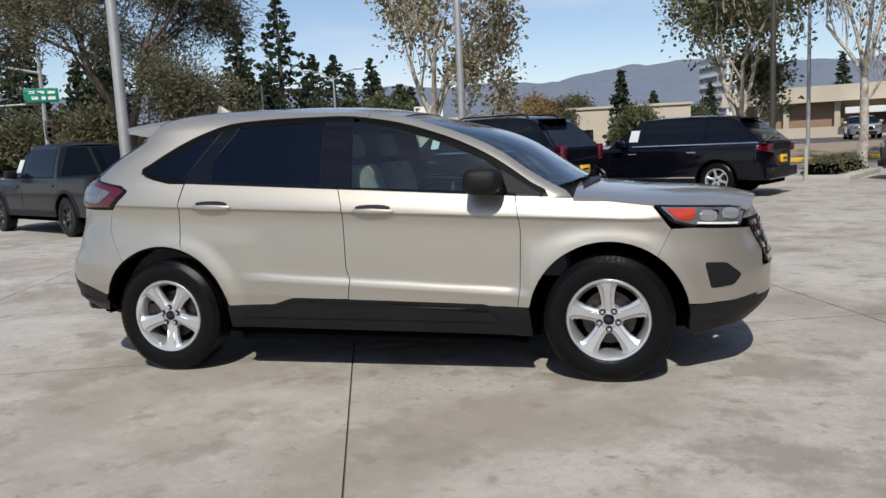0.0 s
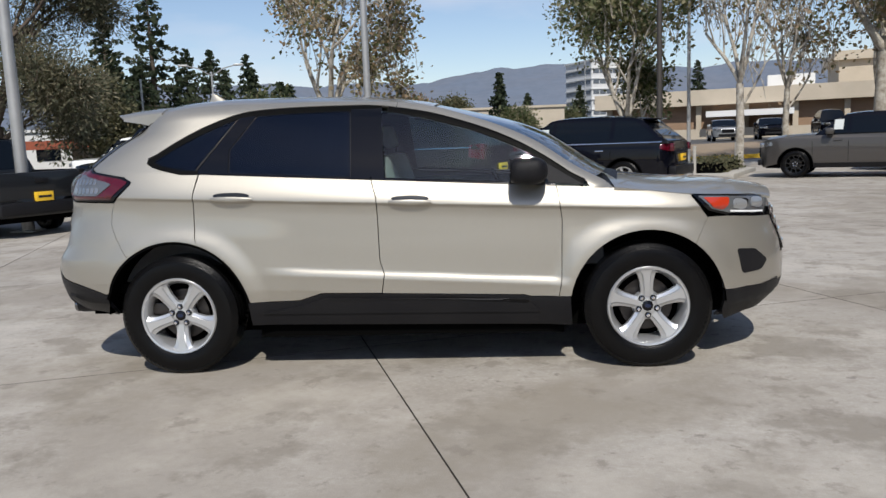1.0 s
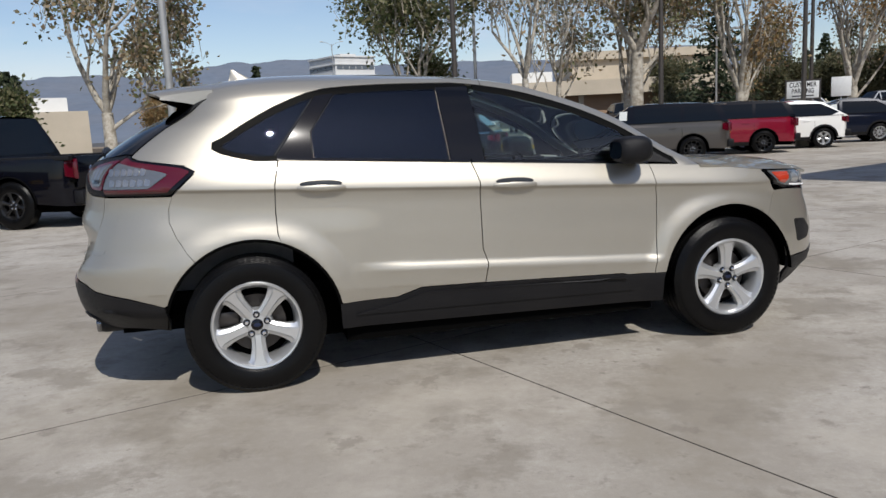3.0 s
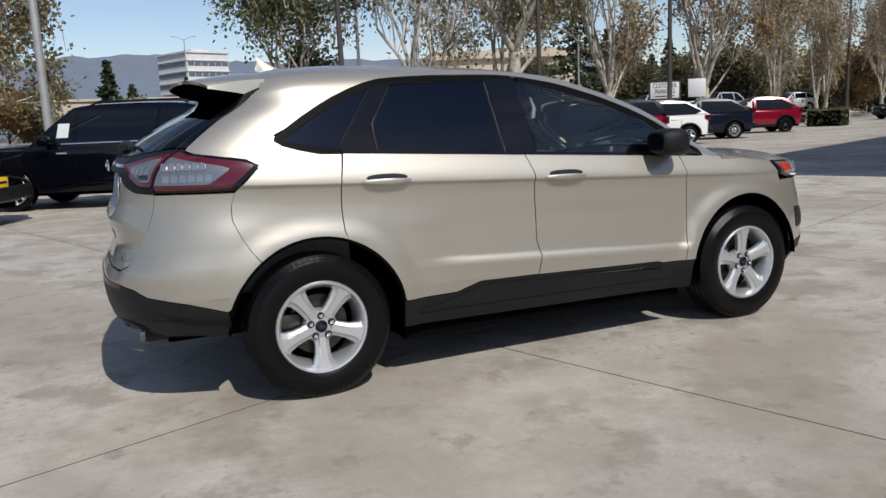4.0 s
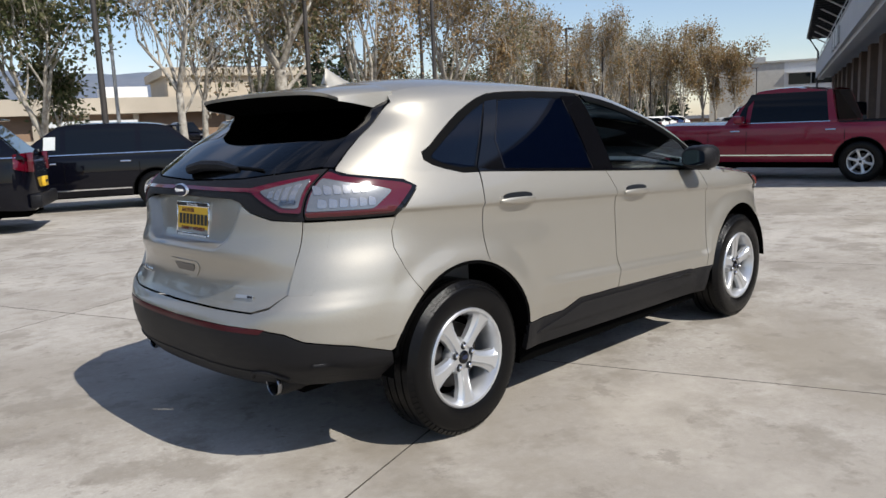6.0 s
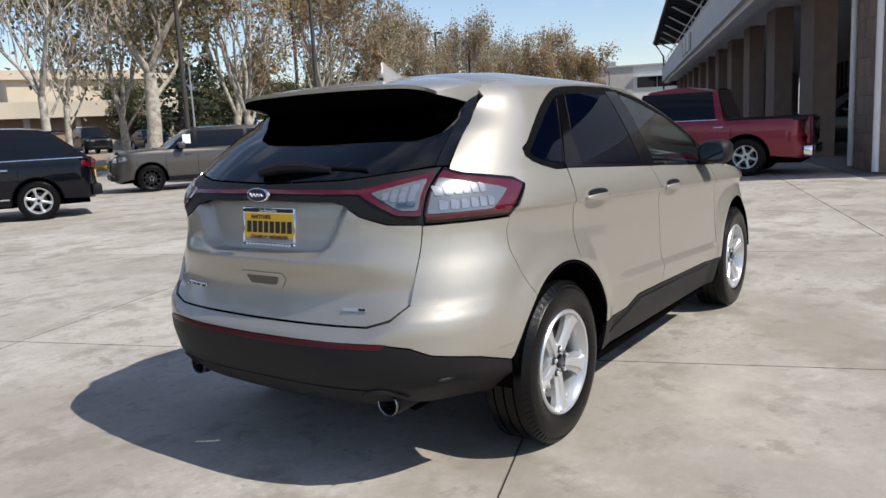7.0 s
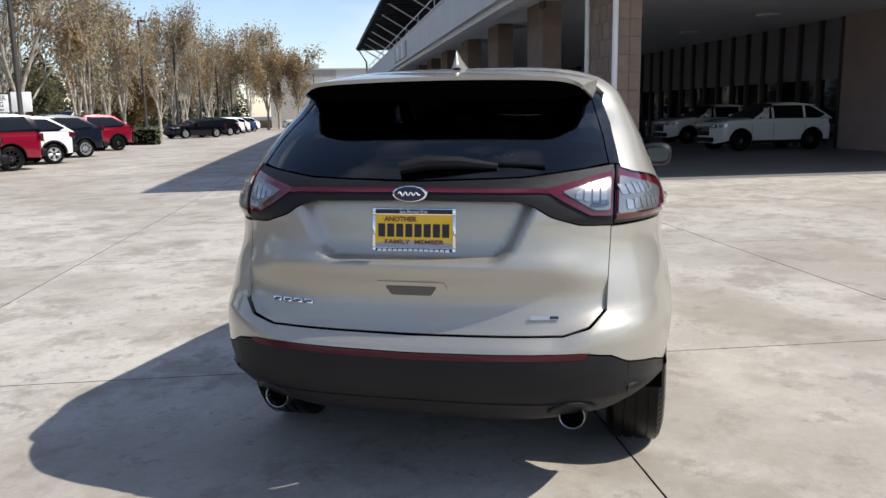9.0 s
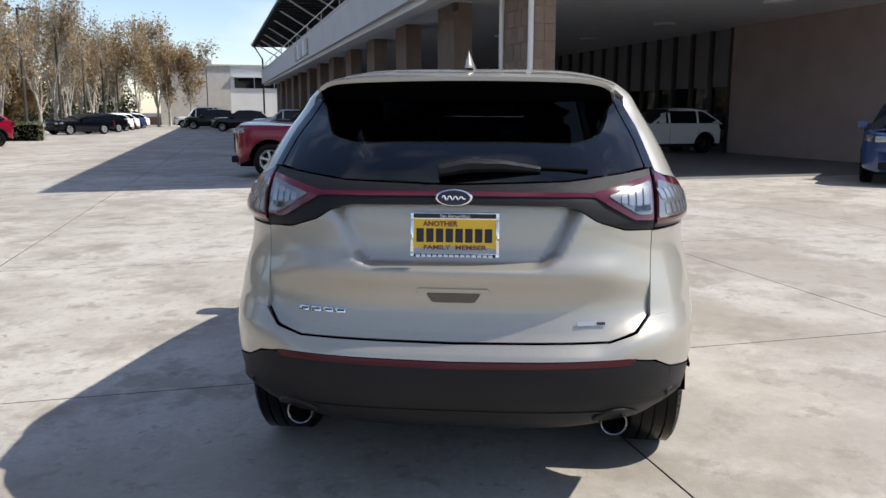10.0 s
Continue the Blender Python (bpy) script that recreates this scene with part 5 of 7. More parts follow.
for a, b in ((3, -4), (9, -4), (3, -9), (9, -9), (15, -5), (21, -5), (15, -9)):
    f = part("soffit_light", lathe(bmesh.new(), [(0.0, -0.07), (0.32, -0.07), (0.38, -0.04), (0.40, 0.0)], 20, "z"), SOFFIT, bld, "round soffit light, switched off")
    f.matrix_basis = pose(a, b, CEIL)
# floor sheet added under the deck, toned darker than the yard slabs
bbox("deck_floor", -1.2, 72, BW, 0.45, -0.05, 0.006, DECK_FLOOR, "darker concrete floor under the deck")
cam_dome = part("security_dome", lathe(bmesh.new(), [(0.0, -0.22), (0.08, -0.2), (0.11, -0.12), (0.10, 0.0)], 16, "z"), POLE_DARK, bld, "dark security camera dome")
cam_dome.matrix_basis = pose(4.6, 0.4, CEIL - 0.22)

# far block at the end of the lane
fb = thing("end_building", pose(92.5, 35.5, 0, 0, 0, 111), "pale block-walled flat-roofed building with a dark window strip", "building")
solid("wall", (0, 8.5, -6, 0, 0, 7.3), PALE_BLOCK, fb)
solid("wall", (-24, 0, -6, -0.1, 0, 7.3), WHITE_WALL, fb)
for k in range(9):
    solid("window_pane", (-22.9 + 2.5 * k, -20.5 + 2.5 * k, -0.16, -0.05, 4.6, 5.9), FAR_GLASS, fb, "dark strip window pane")
solid("window_hood", (-23.2, -0.2, -0.1, 0.35, 5.95, 6.15), WHITE_WALL, fb)
solid("coping", (-24.2, 8.7, -6.2, 0.2, 7.3, 7.5), PALE_BLOCK, fb)
for x, w, h in ((-9, 2.4, 0.9), (-12.5, 1.2, 1.3), (2.2, 1.4, 0.7)):
    solid("roof_unit", (x, x + w, -4, -2.5, 7.5, 7.5 + h), POLE_GREY, fb, "grey rooftop unit")
tagged(solid("low_wall", (90, 90.4, 26, 52, 0, 1.0), TAN_PANEL), "low brown boundary wall at the lane's end", "wall", kind="structure")

# long low beige building beyond the far lot
BANK = 0.6
lb = thing("beige_building", pose(10, 69.5, BANK, 0, 0, -17), "long low beige building with brown panels and a deep roof band", "building")
solid("wall", (0, 36.5, 0.6, 20, 0, 3.2), TAN_PANEL, lb)
solid("roof_band", (-1, 37.5, -0.6, 21, 3.0, 4.35), BEIGE_WALL, lb)
for k in range(10):
    solid("pilaster", (k * 4.0, k * 4.0 + 0.45, 0.1, 0.7, 0, 3.0), BEIGE_WALL, lb)
solid("base_wall", (-1, 37, -1.2, -0.9, 0, 0.9), BEIGE_WALL, lb)
solid("upper_storey", (20, 35.5, 6, 18, 4.35, 7.2), BEIGE_WALL, lb)
solid("upper_band", (19.5, 36, 5.5, 18.5, 6.6, 7.4), BEIGE_WALL, lb)
solid("plant_room", (14, 18, 5, 10, 4.35, 5.6), WHITE_WALL, lb)
solid("porch_roof", (9, 16, -2.6, 0.2, 1.9, 2.4), WHITE_WALL, lb)

# white office block, far off
of = thing("office_block", pose(31, 254, 0, 0, 0, 23), "white six-storey office block with rows of dark windows", "building")
solid("wall", (-3, 12, 0, 17.6, 0, 25.0), OFFICE_WALL, of)
for fl in range(6):
    z = 4.6 + 3.3 * fl
    for k in range(6):
        solid("window", (-2.4 + 2.4 * k, -0.25 + 2.4 * k, -0.12, 0.0, z, z + 1.2), OFFICE_GLASS, of)
        solid("window", (-3.12, -3.0, 0.7 + 2.85 * k, 3.3 + 2.85 * k, z, z + 1.2), OFFICE_GLASS, of)
    solid("floor_band", (-3.35, 12.3, -0.35, 17.9, z + 1.5, z + 1.75), OFFICE_WALL, of)
solid("coping", (-3.4, 12.4, -0.4, 18, 25.0, 25.5), OFFICE_WALL, of)
solid("roof_room", (2, 8, 5, 10, 25.5, 26.6), OFFICE_WALL, of)

# low shops beyond the street
sh = thing("shop_building", pose(-16, 54, 0, 0, 0, 15), "low cream shop building with a red-tiled porch", "building")
solid("wall", (-16, 4, 0, 12, 0, 3.6), BEIGE_WALL, sh)
solid("tower", (0.5, 2.8, 1, 4, 3.6, 4.6), WHITE_WALL, sh)
solid("tile_porch", (-22, -13, -2.5, 0, 1.9, 2.5), material("red_roof_tile", (0.32, 0.09, 0.05), 0.9, vary=0.3, scale=3), sh, "red-tiled porch roof")
for k in range(7):
    solid("sign_block", (-9 + 0.9 * k, -8.4 + 0.9 * k, -0.12, 0.0, 2.3, 2.9), LENS_AMBER, sh)
for nm, x, y, a, w, d, h, mat in (("cream_building", 0.5, 82, 2, 13, 8, 4.6, BEIGE_WALL), ("cream_building", -44, 62, 30, 22, 9, 3.6, WHITE_WALL), ("tan_building", 46, 96, -30, 40, 10, 4.5, BEIGE_WALL)):
    hb = thing(nm, pose(x, y, 0, 0, 0, a), "plain low cream building far beyond the yard", "building")
    solid("wall", (-w / 2, w / 2, 0, d, 0, h), mat, hb)
    solid("coping", (-w / 2 - 0.2, w / 2 + 0.2, -0.2, d + 0.2, h, h + 0.25), mat, hb)
    for k in range(int(w / 4)):
        solid("window", (-w / 2 + 0.8 + 4 * k, -w / 2 + 2.8 + 4 * k, -0.06, 0.0, 1.0, 2.4), FAR_GLASS, hb)


# ---- other vehicles ----
wheel_store = {}


def put_wheel(parent, at, side, radius, width, rim, alloy, style):
    key = (radius, width, rim, alloy.name, style, side)
    if key not in wheel_store:
        wheel_store[key] = wheel(parent, at, side, radius, width, rim, alloy, style, False)
        return
    w = copy_thing(wheel_store[key], pose(*at) if side < 0 else pose(*at) @ pose(0, 0, 0, 0, 0, 180))
    w.parent = parent


def loft(bm, line, width, crown=0.0, n=8):
    """A sheet across the car along a line of (x, z), as wide as width(x, z) to each side."""
    rows = []
    for x, z in line:
        w = width(x, z)
        rows.append([bm.verts.new((x, w * (2 * i / n - 1), z + crown * (1 - abs(2 * i / n - 1) ** 2.4))) for i in range(n + 1)])
    for p, q in zip(rows, rows[1:]):
        for i in range(n):
            bm.faces.new((p[i], p[i + 1], q[i + 1], q[i]))
    return bm


def vehicle(name, label, category, m, paint, wb=2.9, fo=0.9, ro=1.0, width=1.93, height=1.75, belt=1.08, hood=1.05, bed=False, cab=None,
            wheel_r=0.37, rim=0.24, alloy=None, style="ten", sill=0.30, lamps=None, chrome=False, sticker=True, plate=True, group="", cladding=False,
            rails=False, dark_lower=True, upper=None):
    """A parked car. cab: (foot of the windscreen, its top, end of the roof, foot of the rear glass) in metres from the middle of the wheelbase."""
    c = thing(name, m, label, category, group)
    xf, xr, hwid = wb / 2 + fo, -wb / 2 - ro, width / 2
    cab = cab or (wb / 2 - 0.38, wb / 2 - 1.18, xr + 0.68, xr + 0.12)
    xc, xa, xd, xe = cab
    ra = wheel_r + 0.075
    sec = curve([0.2, 0.45, 0.75, belt - 0.10, belt], [0.92, 0.985, 1.0, 0.985, 0.945])

    def wid(x, z):
        w = hwid * sec(z)
        for end, a in ((xf, 0.75), (xr, 0.45)):
            t = (a - abs(end - x)) / a if (x > 0) == (end > 0) else 0
            if t > 0:
                w *= (1 - 0.62 * min(0.999, t) ** 3.5)
        return w

    def cabw(x, z):
        g = max(0.0, z - belt)
        return hwid * 0.935 - 0.26 * g - 0.22 * g * g

    rs = lambda x, z: (x, -wid(x, z), z)
    ls = lambda x, z: (-x, wid(-x, z), z)       # u turned round, so that it looks outwards
    rc = lambda x, z: (x, -cabw(x, z), z)
    lc = lambda x, z: (-x, cabw(-x, z), z)
    rear_top = belt if bed else belt + 0.02
    tail_line = [(xr + 0.10, 0.36), (xr + 0.01, 0.46), (xr, 0.62), (xr + 0.03, 0.70), (xr + 0.05, 0.95), (xr + 0.07, rear_top)]
    nose = [(xf - 0.12, 0.28), (xf - 0.02, 0.40), (xf, 0.62), (xf - 0.02, hood - 0.22), (xf - 0.09, hood - 0.06), (xf - 0.24, hood)]
    out = [tail_line[0]] + arc(-wb / 2, wheel_r, ra, 178, 2, 14) + [(-wb / 2 + ra + 0.02, sill), (wb / 2 - ra - 0.02, sill)] + arc(wb / 2, wheel_r, ra, 178, 2, 14)
    out += nose + [((xf + xc) / 2, (hood + belt) / 2 + 0.012), (xc, belt)] + [(xe, rear_top)] + tail_line[::-1][:-1]
    body = new("body")
    body.parent = c
    for fn, s in ((rs, 1), (ls, -1)):
        poly = out if s > 0 else [(-x, z) for x, z in out][::-1]
        panel("side_panel", poly, fn, paint, body, 0.12, 0.03)
    part("bonnet", loft(bmesh.new(), [nose[-1], ((xf + xc) / 2, (hood + belt) / 2 + 0.012), (xc - 0.05, belt)], wid, 0.07), paint, body, smooth=60)
    part("nose_panel", loft(bmesh.new(), nose, wid, 0.0), paint, body, smooth=60)
    part("tail_panel", loft(bmesh.new(), tail_line, wid, 0.0), paint, body, smooth=60)
    part("underbody", box(bmesh.new(), xr + 0.2, xf - 0.2, -hwid * 0.72, hwid * 0.72, 0.26, 0.6), DARK, body)
    if bed:
        # the load bed
        b0, b1 = xr + 0.07, xe - 0.03
        part("bed_floor", box(bmesh.new(), b0, b1, -hwid * 0.86, hwid * 0.86, 0.75, 0.80), DARK, body)
        for s in (-1, 1):
            part("bed_rail", box(bmesh.new(), b0, b1, min(s * hwid * 0.84, s * hwid * 0.95), max(s * hwid * 0.84, s * hwid * 0.95), belt - 0.05, belt + 0.025, 0.01), PLASTIC, body)
        part("tailgate", box(bmesh.new(), xr + 0.02, xr + 0.09, -hwid * 0.80, hwid * 0.80, 0.66, belt + 0.01, 0.015), paint, body)
        part("tailgate_handle", box(bmesh.new(), xr + 0.005, xr + 0.025, -0.12, 0.12, belt - 0.18, belt - 0.10, 0.006), PLASTIC, body)
        part("cab_back", loft(bmesh.new(), [(xe, 0.70), (xe, belt)], lambda x, z: hwid * 0.9), paint, body, smooth=0)
    top = height
    drop = 0.07 if bed else 0.17
    roofline = [(xa, top - 0.05), (xa - 0.15, top - 0.025), (xa - 0.45, top - 0.002), ((xa + xd) / 2, top), (xd + 0.62, top - 0.02), (xd + 0.30, top - 0.05), (xd + 0.10, top - 0.10), (xd, top - drop)]
    cabin = [(xc, belt - 0.01)] + roofline + [(xe, belt - 0.01)]
    cb = new("cabin")
    cb.parent = c
    for fn, s in ((rc, 1), (lc, -1)):
        o = (lambda q, s=s: q if s > 0 else [(-x, z) for x, z in q][::-1])
        panel("cabin_side", o(cabin), fn, upper or paint, cb, 0.12, 0.02)
        # windows
        zt, zb = top - 0.10, belt + 0.035
        sl_f = (xc - xa) / (top - belt)
        sl_r = (xd - xe) / (top - belt)
        f0, f1 = xc - 0.22 - sl_f * 0.03, xa - 0.05 + 0.02
        n = 2 if (bed or xd - xa > -1.6) else 3
        back0, back1 = xe + 0.16 + sl_r * 0.03, xd + (0.10 if bed else 0.24) - sl_r * 0.02
        bp = wb / 2 - 1.28
        cp = -wb / 2 + 0.30
        cuts = [bp] + ([cp] if n == 3 else [])
        xs_b = [f0] + sum([[p + 0.05, p - 0.05] for p in cuts], []) + [back0]
        xs_t = [f1] + sum([[p + 0.03, p - 0.07] for p in cuts], []) + [back1]
        for k in range(0, len(xs_b), 2):
            last = k == len(xs_b) - 2 and not bed and xd - xe > 0.3
            q = [(xs_b[k + 1] + (0.10 if last else 0), zb + (0.10 if last else 0)), (xs_b[k], zb), (xs_t[k], zt), (xs_t[k + 1], zt - (0.03 if last else 0))]
            if last:
                q.insert(1, (xs_b[k + 1] + 0.34, zb))
            panel("side_window", o(rounded(q, 0.03)), fn, FAR_GLASS, cb, 0.2, 0.006, 0.006, "dark tinted side window")
        q = [(xe + 0.14, zb - 0.018), (f0 + 0.03, zb - 0.018), (f0 + 0.03, zb - 0.002), (xe + 0.14, zb - 0.002)]
        panel("belt_strip", o(q), fn, CHROME if chrome else SEAL, cb, 0.3, 0.006, 0.007)
        if sticker:
            xs = bp + 0.14
            q = [(xs, zb + 0.10), (xs + 0.22, zb + 0.10), (xs + 0.20, zb + 0.36), (xs - 0.02, zb + 0.36)]
            panel("window_sticker", o(q), fn, PAPER, cb, 0.3, 0.002, 0.010, "white paper price sticker")
        so = rs if s > 0 else ls
        for p in [bp, wb / 2 - 0.42] + [cp]:
            q = [(p - 0.005, sill + 0.14), (p + 0.005, sill + 0.14), (p + 0.005, belt - 0.01), (p - 0.005, belt - 0.01)]
            panel("door_gap", o(q), so, SEAL, body, 0.2, 0.002, 0.003)
        for hx in (bp + 0.14, cp + 0.16):
            part("door_handle", tube(bmesh.new(), [(hx, -s * (wid(hx, belt - 0.14) + 0.012), belt - 0.14), (hx + 0.20, -s * (wid(hx + 0.2, belt - 0.14) + 0.012), belt - 0.14)], 0.016, 8), CHROME if chrome else paint, body)
        # sill and arches
        if dark_lower:
            q = [(-wb / 2 + ra + 0.01, sill - 0.02), (wb / 2 - ra - 0.01, sill - 0.02), (wb / 2 - ra - 0.01, sill + 0.10), (-wb / 2 + ra + 0.01, sill + 0.10)]
            panel("sill", o(q), so, PLASTIC if not chrome else paint, body, 0.2, 0.02, 0.008)
            if chrome:
                q = [(-wb / 2 + ra + 0.03, sill + 0.11), (wb / 2 - ra - 0.03, sill + 0.11), (wb / 2 - ra - 0.03, sill + 0.135), (-wb / 2 + ra + 0.03, sill + 0.135)]
                panel("chrome_strip", o(q), so, CHROME, body, 0.2, 0.006, 0.012)
        for cx in (-wb / 2, wb / 2):
            lo, hi = arc(cx, wheel_r, ra - 0.01, 4, 176, 16), arc(cx, wheel_r, ra + (0.05 if cladding else 0.012), 176, 4, 16)
            panel("arch_trim", o(lo + hi), so, PLASTIC if cladding else SEAL, body, 0.2, 0.03, 0.012)
            bm = bmesh.new()
            ring = []
            for i in range(13):
                a = radians(-15 + 210 * i / 12)
                ring.append([bm.verts.new((cx + r * math.cos(a), -s * y, wheel_r + r * math.sin(a))) for r, y in ((ra, hwid * 0.93), (ra, hwid * 0.6), (0.04, hwid * 0.58))])
            for p, q in zip(ring, ring[1:]):
                for j in range(2):
                    bm.faces.new((p[j], p[j + 1], q[j + 1], q[j]))
            part("wheel_well", bm, DARK, body)
            put_wheel(c, (cx, -s * (hwid - 0.125), wheel_r), -1 if s > 0 else 1, wheel_r, 0.235, rim, alloy or ALLOY, style)
        # lamps at the corners
        zl = lamps or ((belt - 0.36, belt - 0.03) if bed else (belt - 0.22, belt + 0.02))
        q = [(xr + 0.085, zl[0]), (xr + 0.30 if not bed else xr + 0.20, zl[0] + 0.06), (xr + 0.30 if not bed else xr + 0.20, zl[1] - 0.03), (xr + 0.11, zl[1])]
        panel("tail_lamp", o(rounded(q, 0.02)), so, LENS_RED, body, 0.08, 0.02, 0.010, "red tail lamp")
        bx = box(bmesh.new(), xr + 0.03, xr + 0.12, min(s * hwid * 0.66, s * hwid * 0.82), max(s * hwid * 0.66, s * hwid * 0.82), zl[0], zl[1], 0.02)
        part("tail_lamp", bx, LENS_RED, body, "red tail lamp")
        q = [(xf - 0.42, hood - 0.16), (xf - 0.20, hood - 0.20), (xf - 0.18, hood - 0.07), (xf - 0.38, hood - 0.06)]
        panel("headlamp", o(rounded(q, 0.02)), so, REFLECTOR, body, 0.08, 0.02, 0.012, "clear headlamp")
        part("headlamp", box(bmesh.new(), xf - 0.16, xf - 0.035, min(s * hwid * 0.45, s * hwid * 0.72), max(s * hwid * 0.45, s * hwid * 0.72), hood - 0.21, hood - 0.08, 0.02), REFLECTOR, body, "clear headlamp")
        # mirror
        bm = box(bmesh.new(), xc - 0.50, xc - 0.30, min(-s * (hwid - 0.02), -s * (hwid + 0.20)), max(-s * (hwid - 0.02), -s * (hwid + 0.20)), belt + 0.02, belt + 0.19, 0.04)
        part("door_mirror", bm, paint if not cladding else PLASTIC, body)
        if rails:
            part("roof_rail", tube(bmesh.new(), [(xa - 0.3, -s * cabw(0, top) * 0.92, top - 0.02), (xa - 0.45, -s * cabw(0, top) * 0.92, top + 0.05), (xd + 0.45, -s * cabw(0, top) * 0.92, top + 0.04), (xd + 0.3, -s * cabw(0, top) * 0.92, top - 0.03)], 0.018, 8), PLASTIC, cb)
    part("roof", loft(bmesh.new(), roofline, cabw, 0.035), upper or paint, cb, smooth=60)
    part("windscreen", loft(bmesh.new(), [(xc, belt - 0.01), ((xc + xa) / 2, (belt + top) / 2 - 0.01), (xa, top - 0.05)], cabw, 0.02), FAR_GLASS, cb, smooth=60)
    part("rear_window_frame", loft(bmesh.new(), [(xe, belt - 0.01), (xd, top - drop)], cabw, 0.0), upper or paint, cb, smooth=60)
    e = Vector((xd - xe, 0, top - drop - belt)).normalized()
    nrm = Vector((-e.z, 0, e.x)) * 0.008
    a, b = Vector((xe, 0, belt)) + e * 0.06, Vector((xd, 0, top - drop)) - e * 0.02
    bm = bmesh.new()
    ws = (cabw(0, belt) - 0.10, cabw(0, top) - 0.08)
    q = [bm.verts.new(p + nrm + Vector((0, y, 0))) for p, y in ((a, -ws[0]), (a, ws[0]), (b, ws[1]), (b, -ws[1]))]
    bm.faces.new(q)
    part("rear_window", bm, FAR_GLASS, cb, "dark tinted rear window")
    if not bed:
        part("rear_spoiler", box(bmesh.new(), xd - 0.15, xd + 0.22, -cabw(0, top) * 0.86, cabw(0, top) * 0.86, top - 0.098, top - 0.070, 0.012), paint, cb)
    part("rear_bumper", box(bmesh.new(), xr - 0.04, xr + 0.14, -hwid * 0.84, hwid * 0.84, 0.40, 0.62, 0.03), CHROME if (bed and chrome) else PLASTIC, body)
    part("front_bumper", box(bmesh.new(), xf - 0.10, xf + 0.03, -hwid * 0.62, hwid * 0.62, 0.34, 0.50, 0.03), PLASTIC, body)
    gr = part("grille", box(bmesh.new(), xf - 0.05, xf + 0.015, -hwid * 0.42, hwid * 0.42, 0.56, hood - 0.14, 0.02), GLOSS_BLACK, body)
    for k in range(3):
        z = 0.62 + k * (hood - 0.80) / 3
        part("grille_bar", box(bmesh.new(), xf + 0.01, xf + 0.03, -hwid * 0.40, hwid * 0.40, z, z + 0.025), CHROME if chrome else PLASTIC, gr)
    if plate:
        zz = 0.80 if not bed else 0.70
        p = part("number_plate", box(bmesh.new(), xr - 0.012 if not bed else xr - 0.045, xr + 0.04, -0.16, 0.16, zz - 0.08, zz + 0.08, 0.003), PLATE_YELLOW, body, "yellow dealer plate")
        part("plate_bar", box(bmesh.new(), xr - 0.016 if not bed else xr - 0.049, xr + 0.0, -0.12, 0.12, zz - 0.02, zz + 0.02), INK_BLACK, p)
    return c


def parked(x, y, heading):
    return pose(x, y, 0, 0, 0, heading)


def from_rear_wheel(x, y, heading, wb, track=1.66, side=1, z=0.0):
    """A car whose left rear wheel (side 1) touches the ground at x, y."""
    h = radians(heading)
    f, l = Vector((math.cos(h), math.sin(h), 0)), Vector((-math.sin(h), math.cos(h), 0))
    p = Vector((x, y, z)) - l * side * track / 2 + f * wb / 2
    return pose(p.x, p.y, z, 0, 0, heading)


ROW = 154
ROWG = "cars parked along the yard's far row"
vehicle("pickup_truck", "dark grey crew-cab pickup truck parked nose-out at the row's end", "pickup", from_rear_wheel(-8.95, 7.3, ROW, 3.22), DARKGREY_PAINT, 3.22, 0.88, 1.20, 1.88, 1.80, 1.12, 1.12, True, (0.95, 0.35, -1.02, -1.22), 0.39, 0.22, BLACK_ALLOY, "six", 0.40, group=ROWG, cladding=True)
vehicle("pickup_truck", "black crew-cab pickup truck on black wheels", "pickup", from_rear_wheel(-5.17, 9.1, ROW, 3.4), BLACK_PAINT, 3.4, 0.92, 1.20, 1.95, 1.92, 1.16, 1.15, True, (1.05, 0.40, -1.05, -1.28), 0.40, 0.23, BLACK_ALLOY, "six", 0.40, group=ROWG)
vehicle("large_suv", "black full-size sport utility with bright alloy wheels", "car", from_rear_wheel(-0.92, 10.7, ROW, 3.11), BLACK_PAINT, 3.11, 0.95, 1.22, 2.0, 1.93, 1.20, 1.16, False, None, 0.40, 0.28, ALLOY, "ten", 0.36, (0.98, 1.30), True, group=ROWG, rails=True)
vehicle("family_suv", "black three-row crossover with a bright window line", "car", from_rear_wheel(3.3, 12.7, ROW, 3.02), BLACK_PAINT, 3.02, 1.02, 1.13, 1.98, 1.78, 1.14, 1.06, False, None, 0.38, 0.25, ALLOY, "six", 0.32, (0.95, 1.13), True, group=ROWG)
vehicle("boxy_wagon", "warm grey boxy wagon with a dark roof and black wheels", "car", from_rear_wheel(11.1, 15.15, ROW - 1, 2.99), GREY_PAINT, 2.99, 0.98, 1.10, 1.93, 1.70, 1.13, 1.05, False, (1.05, 0.30, -2.30, -2.45), 0.37, 0.25, BLACK_ALLOY, "ten", 0.30, (0.85, 1.10), group=ROWG, upper=BLACK_PAINT)
vehicle("boxy_wagon", "bright red boxy wagon with a dark roof and black wheels", "car", from_rear_wheel(14.8, 17.0, ROW, 2.99), RED_PAINT, 2.99, 0.98, 1.10, 1.93, 1.70, 1.13, 1.05, False, (1.05, 0.30, -2.30, -2.45), 0.37, 0.25, BLACK_ALLOY, "ten", 0.30, (0.85, 1.10), group=ROWG, upper=BLACK_PAINT)
vehicle("compact_suv", "white compact crossover with black arch trims", "car", from_rear_wheel(18.0, 18.1, ROW, 2.64), WHITE_PAINT, 2.64, 0.88, 0.86, 1.82, 1.65, 1.08, 1.02, False, (0.90, 0.05, -1.45, -2.10), 0.345, 0.22, ALLOY, "five", 0.30, group=ROWG, cladding=True)
